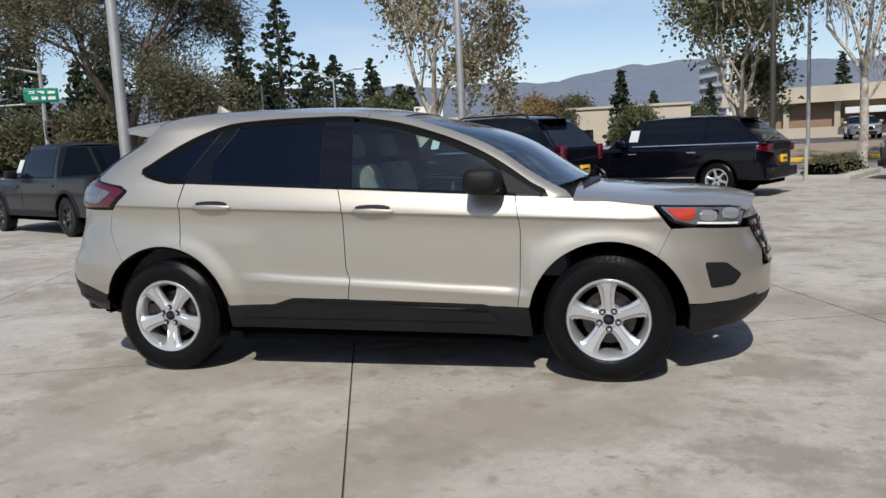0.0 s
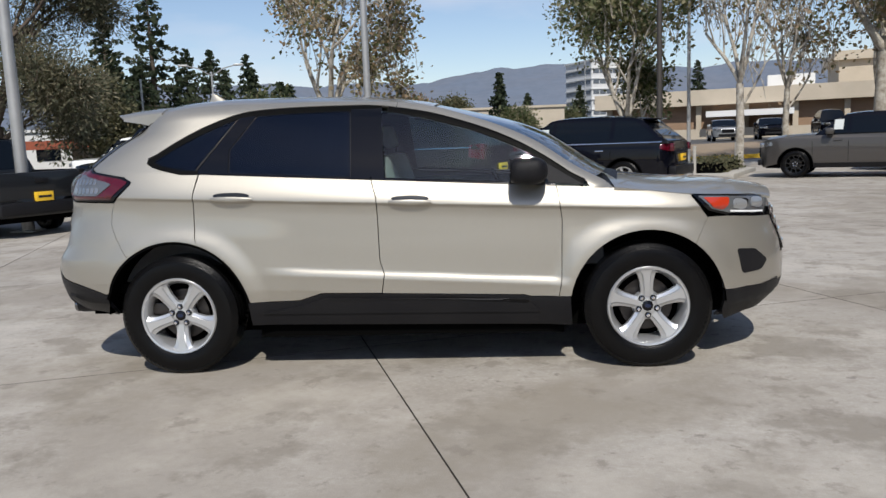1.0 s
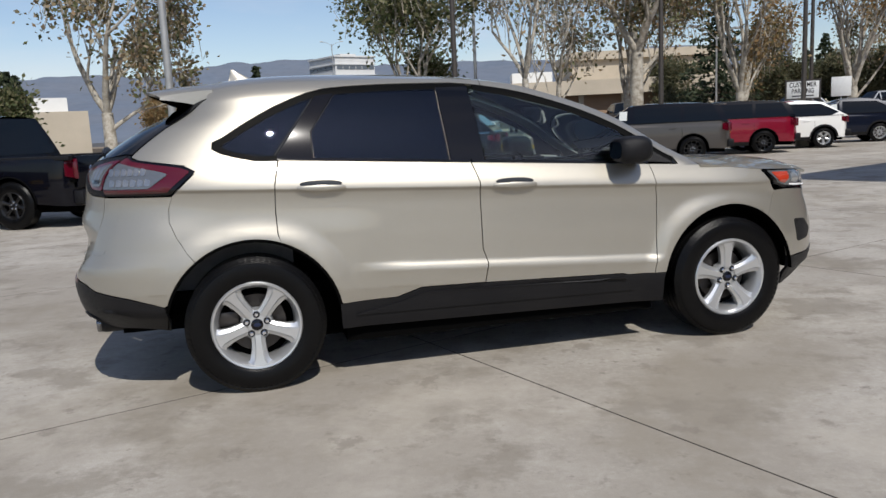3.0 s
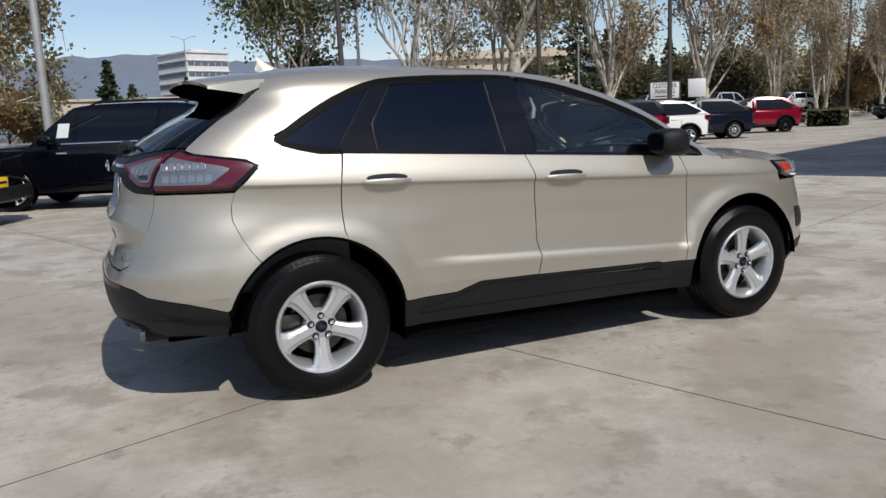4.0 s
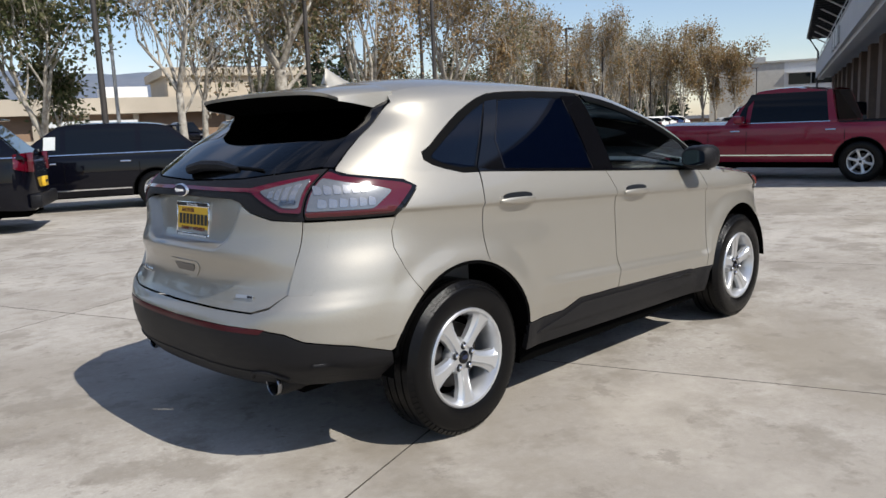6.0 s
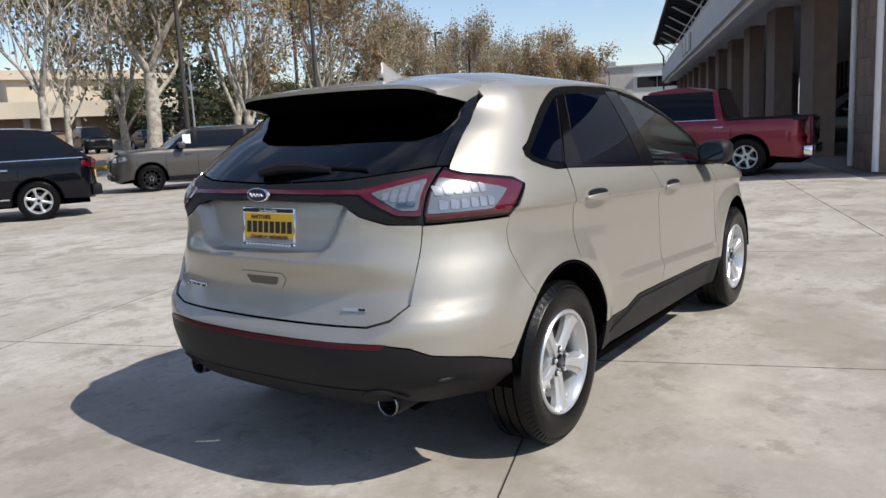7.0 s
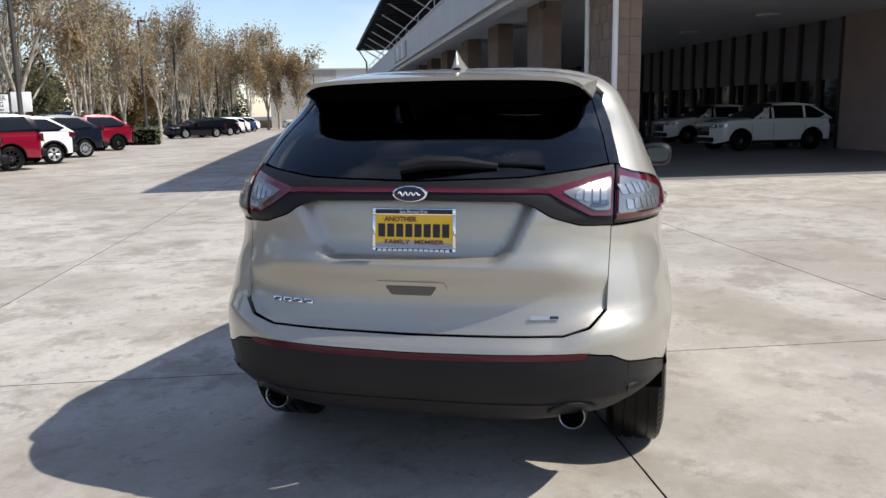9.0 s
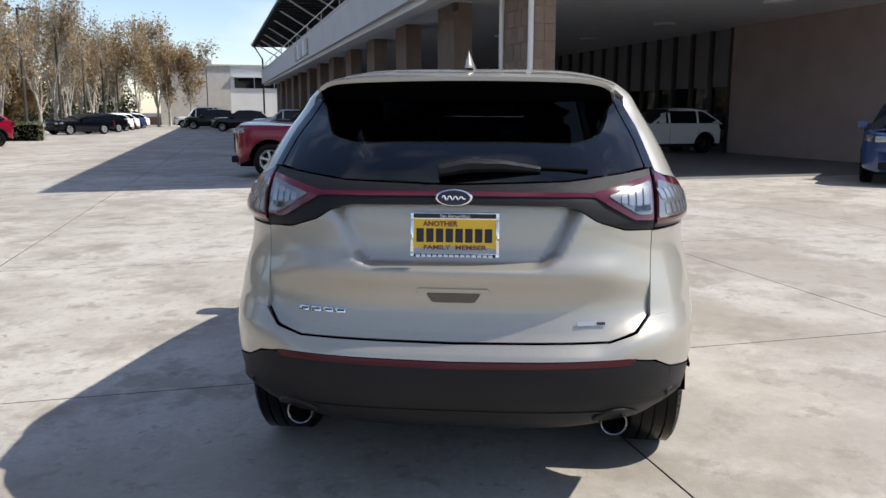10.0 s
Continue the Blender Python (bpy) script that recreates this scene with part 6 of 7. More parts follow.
vehicle("compact_suv", "black compact crossover parked in the row", "car", from_rear_wheel(22.1, 20.0, ROW, 2.66), NAVY_PAINT, 2.66, 0.92, 0.95, 1.85, 1.68, 1.08, 1.02, False, (0.90, 0.05, -1.45, -2.10), 0.35, 0.23, ALLOY, "ten", 0.30, (1.0, 1.25), group=ROWG, cladding=True)
vehicle("compact_suv", "deep red crossover at the row's far end", "car", from_rear_wheel(27.9, 22.6, ROW, 2.70), RED_PAINT, 2.70, 0.93, 0.92, 1.84, 1.70, 1.08, 1.02, False, (0.90, 0.05, -1.45, -2.10), 0.36, 0.23, BLACK_ALLOY, "ten", 0.30, group=ROWG, cladding=True)
vehicle("crew_pickup", "large dark red crew-cab pickup in the building's shade", "pickup", parked(13.72, 3.66, 93), RED_PAINT, 3.55, 1.0, 1.25, 2.02, 1.94, 1.20, 1.22, True, (1.02, 0.38, -1.12, -1.32), 0.41, 0.25, ALLOY, "six", 0.42, chrome=True, sticker=False, plate=False)
vehicle("dark_suv", "black sport utility under the deck beside a pier", "car", parked(22.8, 0.9, 111), BLACK_PAINT, 2.9, 0.9, 1.0, 1.95, 1.80, 1.12, 1.08)
for x, y in ((26.1, -5.85), (32.9, -4.6)):
    vehicle("white_crossover", "white crossover parked in the shade under the deck", "car", parked(x, y, 114), WHITE_PAINT, 2.85, 0.95, 0.97, 1.93, 1.70, 1.12, 1.04, False, (0.98, 0.05, -1.65, -2.28), 0.37, 0.24, BLACK_ALLOY, "ten", 0.28, group="white crossovers under the deck")
vehicle("blue_suv", "dark blue sport utility facing out beside the brown wall", "car", parked(14.0, -9.5, 153), BLUE_PAINT, 2.95, 0.9, 1.0, 1.98, 1.78, 1.15, 1.12, chrome=True)
# cars along the lane
LANE = "cars parked along the lane"
vehicle("coupe", "black low coupe parked across the lane's edge", "car", parked(47.5, 30.1, 200 - 45 + 2), BLACK_PAINT, 2.72, 0.85, 1.1, 1.9, 1.38, 0.95, 0.92, False, (0.75, -0.1, -1.35, -1.9), 0.34, 0.23, ALLOY, "ten", 0.22, sticker=False, plate=False, group=LANE)
for k, (pt, nm) in enumerate(((BLACK_PAINT, "black"), (WHITE_PAINT, "white"), (WHITE_PAINT, "white"), (BLUE_PAINT, "dark blue"), (WHITE_PAINT, "white"))):
    p = yard(59.5 + 4.0 * k, 12.2)
    vehicle("lane_car", nm + " saloon car parked nose-out along the lane", "car", pose(p.x, p.y, 0, 0, 0, 157), pt, 2.75, 0.9, 1.05, 1.84, 1.46, 0.97, 0.93, False, (0.8, -0.05, -1.45, -2.0), 0.335, 0.22, ALLOY, "ten", 0.22, sticker=False, plate=False, group=LANE)
for k, (u, v, pt, nm, h, wbx) in enumerate(((44, -2.5, BLACK_PAINT, "black", 1.8, 3.0), (50, -1.5, SILVER_PAINT, "silver", 1.75, 2.9), (62, 1.5, BLACK_PAINT, "black", 1.7, 2.8), (72, 4.2, BLACK_PAINT, "black", 1.8, 3.0), (80, 5.5, WHITE_PAINT, "white", 2.1, 3.3))):
    p = yard(u, v)
    vehicle("shade_car", nm + " car parked in the building's long shadow", "car", pose(p.x, p.y, 0, 0, 0, 105), pt, wbx, 0.9, 1.0, 1.9, h, 1.08, 1.03, sticker=False, plate=False, group="cars in the building's shadow")
# far lot on its bank
FARG = "cars in the far lot"
for k, (x, y, pt, nm, h, a) in enumerate(((15.5, 50, SILVER_PAINT, "silver", 1.45, 262), (18.8, 50.5, BLACK_PAINT, "black", 1.45, 258), (22.6, 50, BLACK_PAINT, "black", 1.85, 258), (26.4, 49.5, DARKGREY_PAINT, "dark grey", 1.85, 255), (30.6, 48.5, NAVY_PAINT, "dark blue", 1.5, 255), (34.6, 47, WHITE_PAINT, "white", 1.5, 250), (38.6, 46, SILVER_PAINT, "silver", 1.85, 175), (45.5, 45.5, SILVER_PAINT, "grey", 1.85, 175), (52, 44, WHITE_PAINT, "white", 1.6, 175))):
    vehicle("far_car", nm + " car parked in the lot beyond the planter", "car", pose(x, y, BANK, 0, 0, a), pt, 2.8, 0.9, 1.0, 1.86, h, 0.97 if h < 1.6 else 1.08, 0.94 if h < 1.6 else 1.05, False, (0.8, -0.05, -1.35, -1.95) if h < 1.6 else None, 0.34, 0.22, ALLOY, "ten", 0.25, sticker=False, plate=False, group=FARG)
vehicle("white_pickup", "white crew-cab pickup parked beyond the street planter", "pickup", parked(-12.6, 22.0, 168), WHITE_PAINT, 3.6, 0.95, 1.2, 2.0, 1.95, 1.20, 1.18, True, (1.05, 0.38, -1.12, -1.32), 0.41, 0.24, ALLOY, "six", 0.42, sticker=False, plate=False)
vehicle("white_pickup", "white pickup standing in the street", "pickup", parked(-17.5, 31.0, 250), WHITE_PAINT, 3.6, 0.95, 1.2, 2.0, 1.95, 1.20, 1.18, True, (1.05, 0.38, -1.12, -1.32), 0.41, 0.24, ALLOY, "six", 0.42, sticker=False, plate=False)


# ---- planters, poles, signs ----
rng = random.Random(7)
bank = part("ground_bank", prism(bmesh.new(), [(27.2, -0.05), (27.5, 0.14), (34, BANK), (130, BANK), (130, -0.4), (27.2, -0.4)], 0, 95), DIRT, smooth=0)
for v in bank.data.vertices:
    v.co = Vector((v.co.y, v.co.x, v.co.z))
bank.data.flip_normals()
bank.matrix_world = pose(0, 0, 0, 0, 0, 19.5) @ pose(15, 0, 0)
tagged(bank, "dry brown planted bank rising to the far lot", "ground", kind="structure")
lot = tagged(part("far_lot_paving", box(bmesh.new(), 0, 95, 35.5, 78, BANK - 0.1, BANK + 0.004), ASPHALT), "asphalt of the far lot", "pavement", kind="structure")
lot.matrix_world = pose(0, 0, 0, 0, 0, 19.5) @ pose(15, 0, 0)
kb = tagged(part("kerb", box(bmesh.new(), 15, 110, 26.95, 27.2, -0.05, 0.16, 0.02), KERB), "pale concrete kerb along the bank", "kerb", kind="structure")
kb.matrix_world = pose(0, 0, 0, 0, 0, 19.5)
yk = tagged(part("kerb", box(bmesh.new(), 18, 34, 26.9, 27.21, -0.04, 0.175, 0.02), YELLOW), "yellow painted stretch of kerb", "kerb", kind="structure")
yk.matrix_world = pose(0, 0, 0, 0, 0, 19.5)


def leaf_material(name, cols, rough=0.6):
    m = material(name, cols[0], rough)
    nt = m.node_tree
    b = nt.nodes["Principled BSDF"]
    g = nt.nodes.new("ShaderNodeNewGeometry")
    r = nt.nodes.new("ShaderNodeValToRGB")
    el = r.color_ramp.elements
    el[0].color, el[1].color = (*cols[0], 1), (*cols[-1], 1)
    for i, c in enumerate(cols[1:-1]):
        el.new((i + 1) / (len(cols) - 1)).color = (*c, 1)
    nt.links.new(g.outputs["Random Per Island"], r.inputs["Fac"])
    nt.links.new(r.outputs["Color"], b.inputs["Base Color"])
    tr = nt.nodes.new("ShaderNodeBsdfTranslucent")
    nt.links.new(r.outputs["Color"], tr.inputs["Color"])
    mx = nt.nodes.new("ShaderNodeMixShader")
    mx.inputs["Fac"].default_value = 0.45
    out = nt.nodes["Material Output"]
    nt.links.new(b.outputs[0], mx.inputs[1])
    nt.links.new(tr.outputs[0], mx.inputs[2])
    nt.links.new(mx.outputs[0], out.inputs["Surface"])
    return m


SYC_LEAF = leaf_material("sycamore_leaf", [(0.11, 0.125, 0.05), (0.18, 0.185, 0.085), (0.27, 0.22, 0.12), (0.34, 0.235, 0.14), (0.40, 0.36, 0.24)])
GREEN_LEAF = leaf_material("green_leaf", [(0.055, 0.075, 0.026), (0.105, 0.13, 0.05), (0.18, 0.18, 0.085), (0.27, 0.24, 0.14)])
BROWN_LEAF = leaf_material("autumn_leaf", [(0.28, 0.175, 0.08), (0.39, 0.25, 0.115), (0.24, 0.19, 0.085), (0.37, 0.275, 0.145)])
NEEDLE = leaf_material("conifer_needles", [(0.03, 0.045, 0.022), (0.045, 0.062, 0.03), (0.065, 0.08, 0.04)], 0.8)
PINE = leaf_material("pine_spray", [(0.075, 0.085, 0.05), (0.13, 0.135, 0.08), (0.21, 0.19, 0.12), (0.27, 0.24, 0.16)], 0.7)
OLIVE = leaf_material("olive_leaf", [(0.08, 0.088, 0.045), (0.13, 0.13, 0.068), (0.20, 0.175, 0.095)], 0.8)


def leaves(name, spots, size, mat, parent, seed, flat=0.0, slim=0.38):
    """Many small folded leaves at the given spots."""
    r = np.random.RandomState(seed)
    n = len(spots)
    p = np.array(spots, float)
    a = r.normal(size=(n, 3))
    a[:, 2] *= (1 - flat)
    a /= np.linalg.norm(a, axis=1)[:, None]
    b = r.normal(size=(n, 3))
    b -= (b * a).sum(1)[:, None] * a
    b /= np.linalg.norm(b, axis=1)[:, None]
    c = np.cross(a, b)
    s = size * (0.6 + 0.8 * r.rand(n))[:, None]
    q = np.stack([p - a * s * 0.55, p + b * s * slim + c * s * 0.12, p + a * s * 0.6, p - b * s * slim + c * s * 0.12], 1).reshape(-1, 3)
    me = bpy.data.meshes.new(name)
    me.vertices.add(4 * n)
    me.vertices.foreach_set("co", q.ravel())
    me.loops.add(4 * n)
    me.loops.foreach_set("vertex_index", np.arange(4 * n))
    me.polygons.add(n)
    me.polygons.foreach_set("loop_start", np.arange(0, 4 * n, 4))
    me.update(calc_edges=True)
    me.materials.append(mat)
    ob = new(name, me)
    ob.parent = parent
    return ob


def limbs(bm, p, d, length, radius, depth, r, tips, spread=0.55, up=0.25):
    """Recursive branching; collects points along the twigs."""
    pts, rad = [p.copy()], [radius]
    k = 4
    for i in range(k):
        d = (d + Vector((r.uniform(-1, 1), r.uniform(-1, 1), r.uniform(-0.5, 1) * 1.0)) * 0.13 + Vector((0, 0, up * 0.08))).normalized()
        p = p + d * length / k
        pts.append(p.copy())
        rad.append(radius * (1 - 0.42 * (i + 1) / k))
        if depth <= 1:
            tips.append((p.copy(), depth))
    tube(bm, pts, rad, 7 if depth >= 2 else 4)
    if depth == 0:
        return
    n = 3 if depth >= 2 else r.choice((2, 3, 4))
    for i in range(n):
        a = r.uniform(0, 2 * math.pi)
        side = d.orthogonal().normalized()
        side.rotate(Matrix.Rotation(a + i * 2 * math.pi / n, 3, d))
        nd = (d * (1 - spread * 0.5) + side * spread + Vector((0, 0, up * 0.4))).normalized()
        start = pts[-1] if i == 0 or depth < 2 else pts[r.choice((2, 3, 4))]
        limbs(bm, start.copy(), nd, length * r.uniform(0.6, 0.8), rad[-1] * 0.72, depth - 1, r, tips, spread, up)


def broadleaf(name, label, x, y, h, trunk_r, leaf_mat, bark, seed, lean=(0, 0), density=22, leaf=0.16, spread=0.55, fork=0.38, ball=0.55, z=0.0, bare=False, group="", slim=0.38, twigs=2):
    r = random.Random(seed)
    t = thing(name, pose(x, y, z), label, "tree", group)
    bm = bmesh.new()
    tips = []
    d = Vector((lean[0], lean[1], 1)).normalized()
    base = [Vector((0, 0, -0.1)), Vector((0, 0, 0.25)), d * h * fork * 0.5, d * h * fork + Vector((r.uniform(-0.1, 0.1), r.uniform(-0.1, 0.1), 0))]
    tube(bm, base, [trunk_r * 1.35, trunk_r, trunk_r * 0.9, trunk_r * 0.78], 12)
    for i in range(5):
        a = i * 2 * math.pi / 4 + r.uniform(-0.4, 0.4)
        low = i == 4
        nd = Vector((math.cos(a) * spread * (1.9 if low else 1), math.sin(a) * spread * (1.9 if low else 1), 1.0 + 0.4 * (i == 0))).normalized()
        limbs(bm, (base[-1] * (0.72 if low else 1.0)), nd, h * 0.30 * r.uniform(0.8, 1.1) * (0.62 if low else 1), trunk_r * (0.34 if low else 0.52), 3, r, tips, spread, 0.12 if i % 2 else 0.3)
    # drooping outer twigs
    for p, dep in list(tips)[::5]:
        q = p + Vector((r.uniform(-0.5, 0.5), r.uniform(-0.5, 0.5), -r.uniform(0.4, 1.3)))
        tube(bm, [p, (p + q) / 2 + Vector((0.1, 0, 0.05)), q], [0.02, 0.015, 0.008], 4)
        tips.append((q, 0))
    # fine upright twigs
    for p, dep in [q for q in tips if q[1] == 0][::max(1, twigs)]:
        q = p + Vector((r.uniform(-0.35, 0.35), r.uniform(-0.35, 0.35), r.uniform(0.3, 1.0)))
        tube(bm, [p, q], [0.014, 0.005], 3)
        if not bare:
            tips.append((q, 1))
    part("trunk", bm, bark, t, smooth=60)
    g = np.random.RandomState(seed)
    spots = []
    for p, dep in tips:
        n = int(density * (1.0 if dep == 0 else 0.45) * r.uniform(0.3, 1.5)) if not bare else int(r.random() < 0.25) * 3
        if n:
            c = np.array(p)
            spots.append(c + g.normal(size=(n, 3)) * ball * np.array([1, 1, 0.75]) * 0.55)
    if spots:
        leaves("crown", np.concatenate(spots), leaf, leaf_mat, t, seed, 0.0, slim)
    return t


def conifer(name, label, x, y, h, w, seed, z=0.0, mat=None, leaf=0.30, count=2600, group="", power=0.85):
    r = np.random.RandomState(seed)
    t = thing(name, pose(x, y, z), label, "tree", group)
    bm = bmesh.new()
    tube(bm, [(0, 0, -0.1), (0, 0, h * 0.5), (0, 0, h * 0.96)], [h * 0.022, h * 0.013, 0.03], 8)
    rr = random.Random(seed)
    spots = []
    z0 = h * 0.10
    k = 70
    for i in range(k):
        f = (i + rr.random()) / k
        zz = z0 + (h - z0) * f
        reach = w * (1 - f) ** power * rr.uniform(0.62, 1.12) + 0.15
        a = i * 2.4 + rr.uniform(-0.4, 0.4)
        tip = Vector((math.cos(a) * reach, math.sin(a) * reach, zz - reach * 0.10))
        if reach > 0.5:
            tube(bm, [(0, 0, zz), tuple(tip)], [0.05, 0.015], 4)
        n = int(count / k * (0.35 + 1.3 * (1 - f)))
        u = r.rand(n) ** 0.6
        c = np.outer(u, np.array(tip) - np.array([0, 0, zz])) + np.array([0, 0, zz])
        spots.append(c + r.normal(size=(n, 3)) * np.array([0.13, 0.13, 0.10]) * (0.5 + reach * 0.45))
    part("trunk", bm, BARK_DARK, t, smooth=60)
    leaves("crown", np.concatenate(spots), leaf, mat or NEEDLE, t, seed, 0.3)
    return t


SG = "sycamores round the yard"
syc = "pale-barked sycamore with thin green and brown leaves"
broadleaf("sycamore_tree", syc, -5.9, 23.7, 9.0, 0.24, SYC_LEAF, BARK_PALE, 11, (-0.02, 0.05), 10, 0.15, 0.55, 0.26, 0.45, group=SG)
broadleaf("sycamore_tree", syc, 5.3, 25.6, 9.5, 0.20, GREEN_LEAF, BARK_PALE, 12, (0, 0), 15, 0.15, 0.42, 0.16, 0.5, group=SG)
broadleaf("sycamore_tree", "nearly bare pale sycamore with bent limbs", 8.4, 21.6, 8.5, 0.15, SYC_LEAF, BARK_PALE, 13, (0.02, 0), 4, 0.16, 0.5, 0.34, bare=True, group=SG)
broadleaf("sycamore_tree", "stout white-barked sycamore with brown-green leaves", 14.2, 24.6, 11.0, 0.31, SYC_LEAF, BARK_PALE, 14, (0.06, -0.02), 11, 0.16, 0.6, 0.36, 0.55, z=0.0, group=SG)
broadleaf("sycamore_tree", "slim half-bare sycamore with a leaning limb", 11.2, 25.2, 8.0, 0.13, SYC_LEAF, BARK_PALE, 15, (-0.05, 0.02), 5, 0.15, 0.5, 0.35, group=SG)
for k, (x, y, h, s, dens) in enumerate(((19.6, 25.0, 11, 21, 7), (23.5, 30.5, 12, 22, 8), (27.5, 27.5, 11.5, 23, 7), (31.0, 31.5, 12.5, 24, 8), (17.5, 31.5, 12, 25, 7))):
    broadleaf("sycamore_tree", syc, x, y, h, 0.22, SYC_LEAF if k % 2 else BROWN_LEAF, BARK_PALE, s, (rng.uniform(-0.05, 0.05), 0), dens, 0.15, 0.36, 0.20, 0.55, group=SG, twigs=1)
LG = "trees along the lane"
for k in range(13):
    u = 40.5 + 4.6 * k
    p = yard(u, 15.5 + rng.uniform(-0.8, 0.8) + (2.0 if k % 2 else 0))
    broadleaf("lane_tree", "upright sycamore with thinning brown leaves beside the lane", p.x, p.y, rng.uniform(9.0, 11.5), 0.17, BROWN_LEAF if k % 3 else SYC_LEAF, BARK_PALE, 40 + k, (rng.uniform(-0.04, 0.04), rng.uniform(-0.04, 0.04)), 4, 0.15, 0.22, 0.14, 0.5, group=LG, twigs=1)
p = yard(96, 4.5)
broadleaf("lane_tree", "slender yellowing tree against the end building", p.x - 12, p.y - 2, 8.5, 0.12, BROWN_LEAF, BARK_PALE, 61, (0, 0), 7, 0.18, 0.3, 0.25, group=LG)
for k, (u, v, h) in enumerate(((80, 11.4, 10.5), (86, 10.2, 11.5), (91, 9.4, 10.5))):
    p = yard(u, v)
    broadleaf("lane_tree", "upright sycamore with thinning brown leaves beside the lane", p.x, p.y, h, 0.17, BROWN_LEAF, BARK_PALE, 64 + k, (0, 0), 7, 0.17, 0.26, 0.16, 0.55, group=LG, twigs=1)
# dense dark trees beyond the street
DG = "dark evergreen trees beyond the street"
for x, y, h, s in ((-19.7, 24.2, 11.0, 71),):
    broadleaf("evergreen_tree", "big feathery evergreen with dark spreading limbs", x, y, h, 0.36, PINE, BARK_DARK, s, (0.02, 0), 85, 0.17, 0.62, 0.24, 0.85, group=DG, slim=0.15)
for x, y, h, w, s in ((-28.4, 57.9, 15.5, 4.2, 81), (-27.9, 63.6, 10.4, 3.0, 82), (-29.9, 78.9, 10.0, 2.4, 83), (-27.7, 79.7, 11.6, 3.0, 84), (-33.5, 60, 13.5, 4.0, 85), (-24.5, 71.6, 9.2, 2.8, 86), (-21.0, 72.5, 7.5, 2.6, 87), (0.0, 74.6, 8.0, 1.7, 88), (3.6, 104.6, 7.4, 2.0, 89), (32.9, 131.0, 13.0, 3.4, 90), (81.5, 80.8, 11.0, 3.0, 91), (86, 84, 9.5, 2.6, 92), (92, 92, 11.5, 3.2, 93), (12, 118, 9.0, 2.6, 94), (20, 122, 8.0, 2.4, 95), (-41, 52, 12, 3.6, 96), (-36, 44, 10.5, 3.2, 97), (72, 86, 9, 2.6, 98), (-43.0, 45, 12, 3.2, 99), (-47.5, 48, 11, 3.0, 100), (-39.5, 46, 9, 2.8, 78), (36.8, 53.0, 11.5, 4.0, 131), (-23.5, 58, 9.5, 4.2, 134), (-31.0, 56, 9.0, 4.4, 135), (-19.0, 62, 7.0, 3.8, 136), (-26.0, 50, 7.5, 3.8, 137), (70, 50, 9.0, 4.4, 141), (78, 55, 10.5, 4.2, 142), (63, 56, 8.5, 4.6, 143), (86, 60, 11.0, 4.6, 144), (60, 47, 7.0, 4.4, 145), (95, 58, 10.0, 4.8, 146), (104, 66, 11.0, 5.0, 147), (90, 50, 7.5, 4.4, 148), (47, 62, 10, 3.2, 132), (58, 66, 9, 3.0, 133)):
    conifer("pine_tree", "dark green conifer standing far off", x, y, h, w, s, leaf=0.34 if h < 12 else 0.42, group="conifers in the distance")
for x, y, h, s, mt in ((-9.4, 84, 6.5, 101, BROWN_LEAF), (-5.2, 84.3, 6.0, 102, OLIVE), (-15.2, 44.5, 4.6, 103, GREEN_LEAF), (-26, 44, 6.0, 105, OLIVE), (8, 96, 5.0, 106, GREEN_LEAF), (1.5, 66, 3.6, 107, GREEN_LEAF), (46, 58, 6.5, 109, OLIVE), (58, 62, 7.5, 110, OLIVE), (38, 62, 7.0, 111, OLIVE), (68, 60, 7, 112, OLIVE), (-30, 36, 5, 113, OLIVE), (-34.5, 37, 5, 117, OLIVE), (-37.5, 37, 4.5, 118, GREEN_LEAF), (50, 48, 7, 115, OLIVE), (56, 42, 6.5, 116, BROWN_LEAF)):
    broadleaf("bushy_tree", "low bushy tree beyond the lots", x, y, h, 0.14, mt, BARK_DARK, s, (0, 0), 30, 0.22, 0.65, 0.18, 0.7, group="bushy trees in the distance")


def shrub(name, label, x, y, a, lx, ly, h, mat, seed, n=2600, leaf=0.07):
    t = thing(name, pose(x, y, 0, 0, 0, a), label, "hedge")
    r = np.random.RandomState(seed)
    # near-black box added inside, standing for the shade between the leaves
    part("inner_growth", box(bmesh.new(), -lx / 2 + 0.12, lx / 2 - 0.12, -ly / 2 + 0.12, ly / 2 - 0.12, 0.0, h - 0.14, 0.05), DARK, t)
    q = r.rand(n, 3) * np.array([lx, ly, h]) - np.array([lx / 2, ly / 2, 0])
    # keep to the outside of the mass
    e = np.minimum(np.minimum(lx / 2 - abs(q[:, 0]), ly / 2 - abs(q[:, 1])), h - q[:, 2])
    q = q[e < 0.16] + r.normal(size=(int((e < 0.16).sum()), 3)) * 0.035
    q[:, 2] = np.maximum(q[:, 2], 0.02)
    leaves("foliage", q, leaf, mat, t, seed)


shrub("hedge", "low clipped olive hedge in a kerbed planter", 7.1, 19.4, 65, 3.4, 1.1, 0.55, OLIVE, 201)
shrub("hedge", "low hedge with yellow flowers by the street", -8.6, 12.6, 20, 2.4, 1.0, 0.55, GREEN_LEAF, 202)
shrub("hedge", "square clipped green hedge beside the lane", 34.9, 26.0, 20, 1.6, 2.0, 1.0, GREEN_LEAF, 203, 3000)
for k, (x, y, a, lx) in enumerate(((7.1, 19.4, 65, 4.2), (-8.6, 12.6, 20, 3.4))):
    c = tagged(part("planter_kerb", box(bmesh.new(), -lx / 2, lx / 2, -0.85, 0.85, -0.05, 0.13, 0.03), KERB), "pale kerb round a small planter", "kerb", kind="structure")
    c.matrix_world = pose(x, y, 0, 0, 0, a)


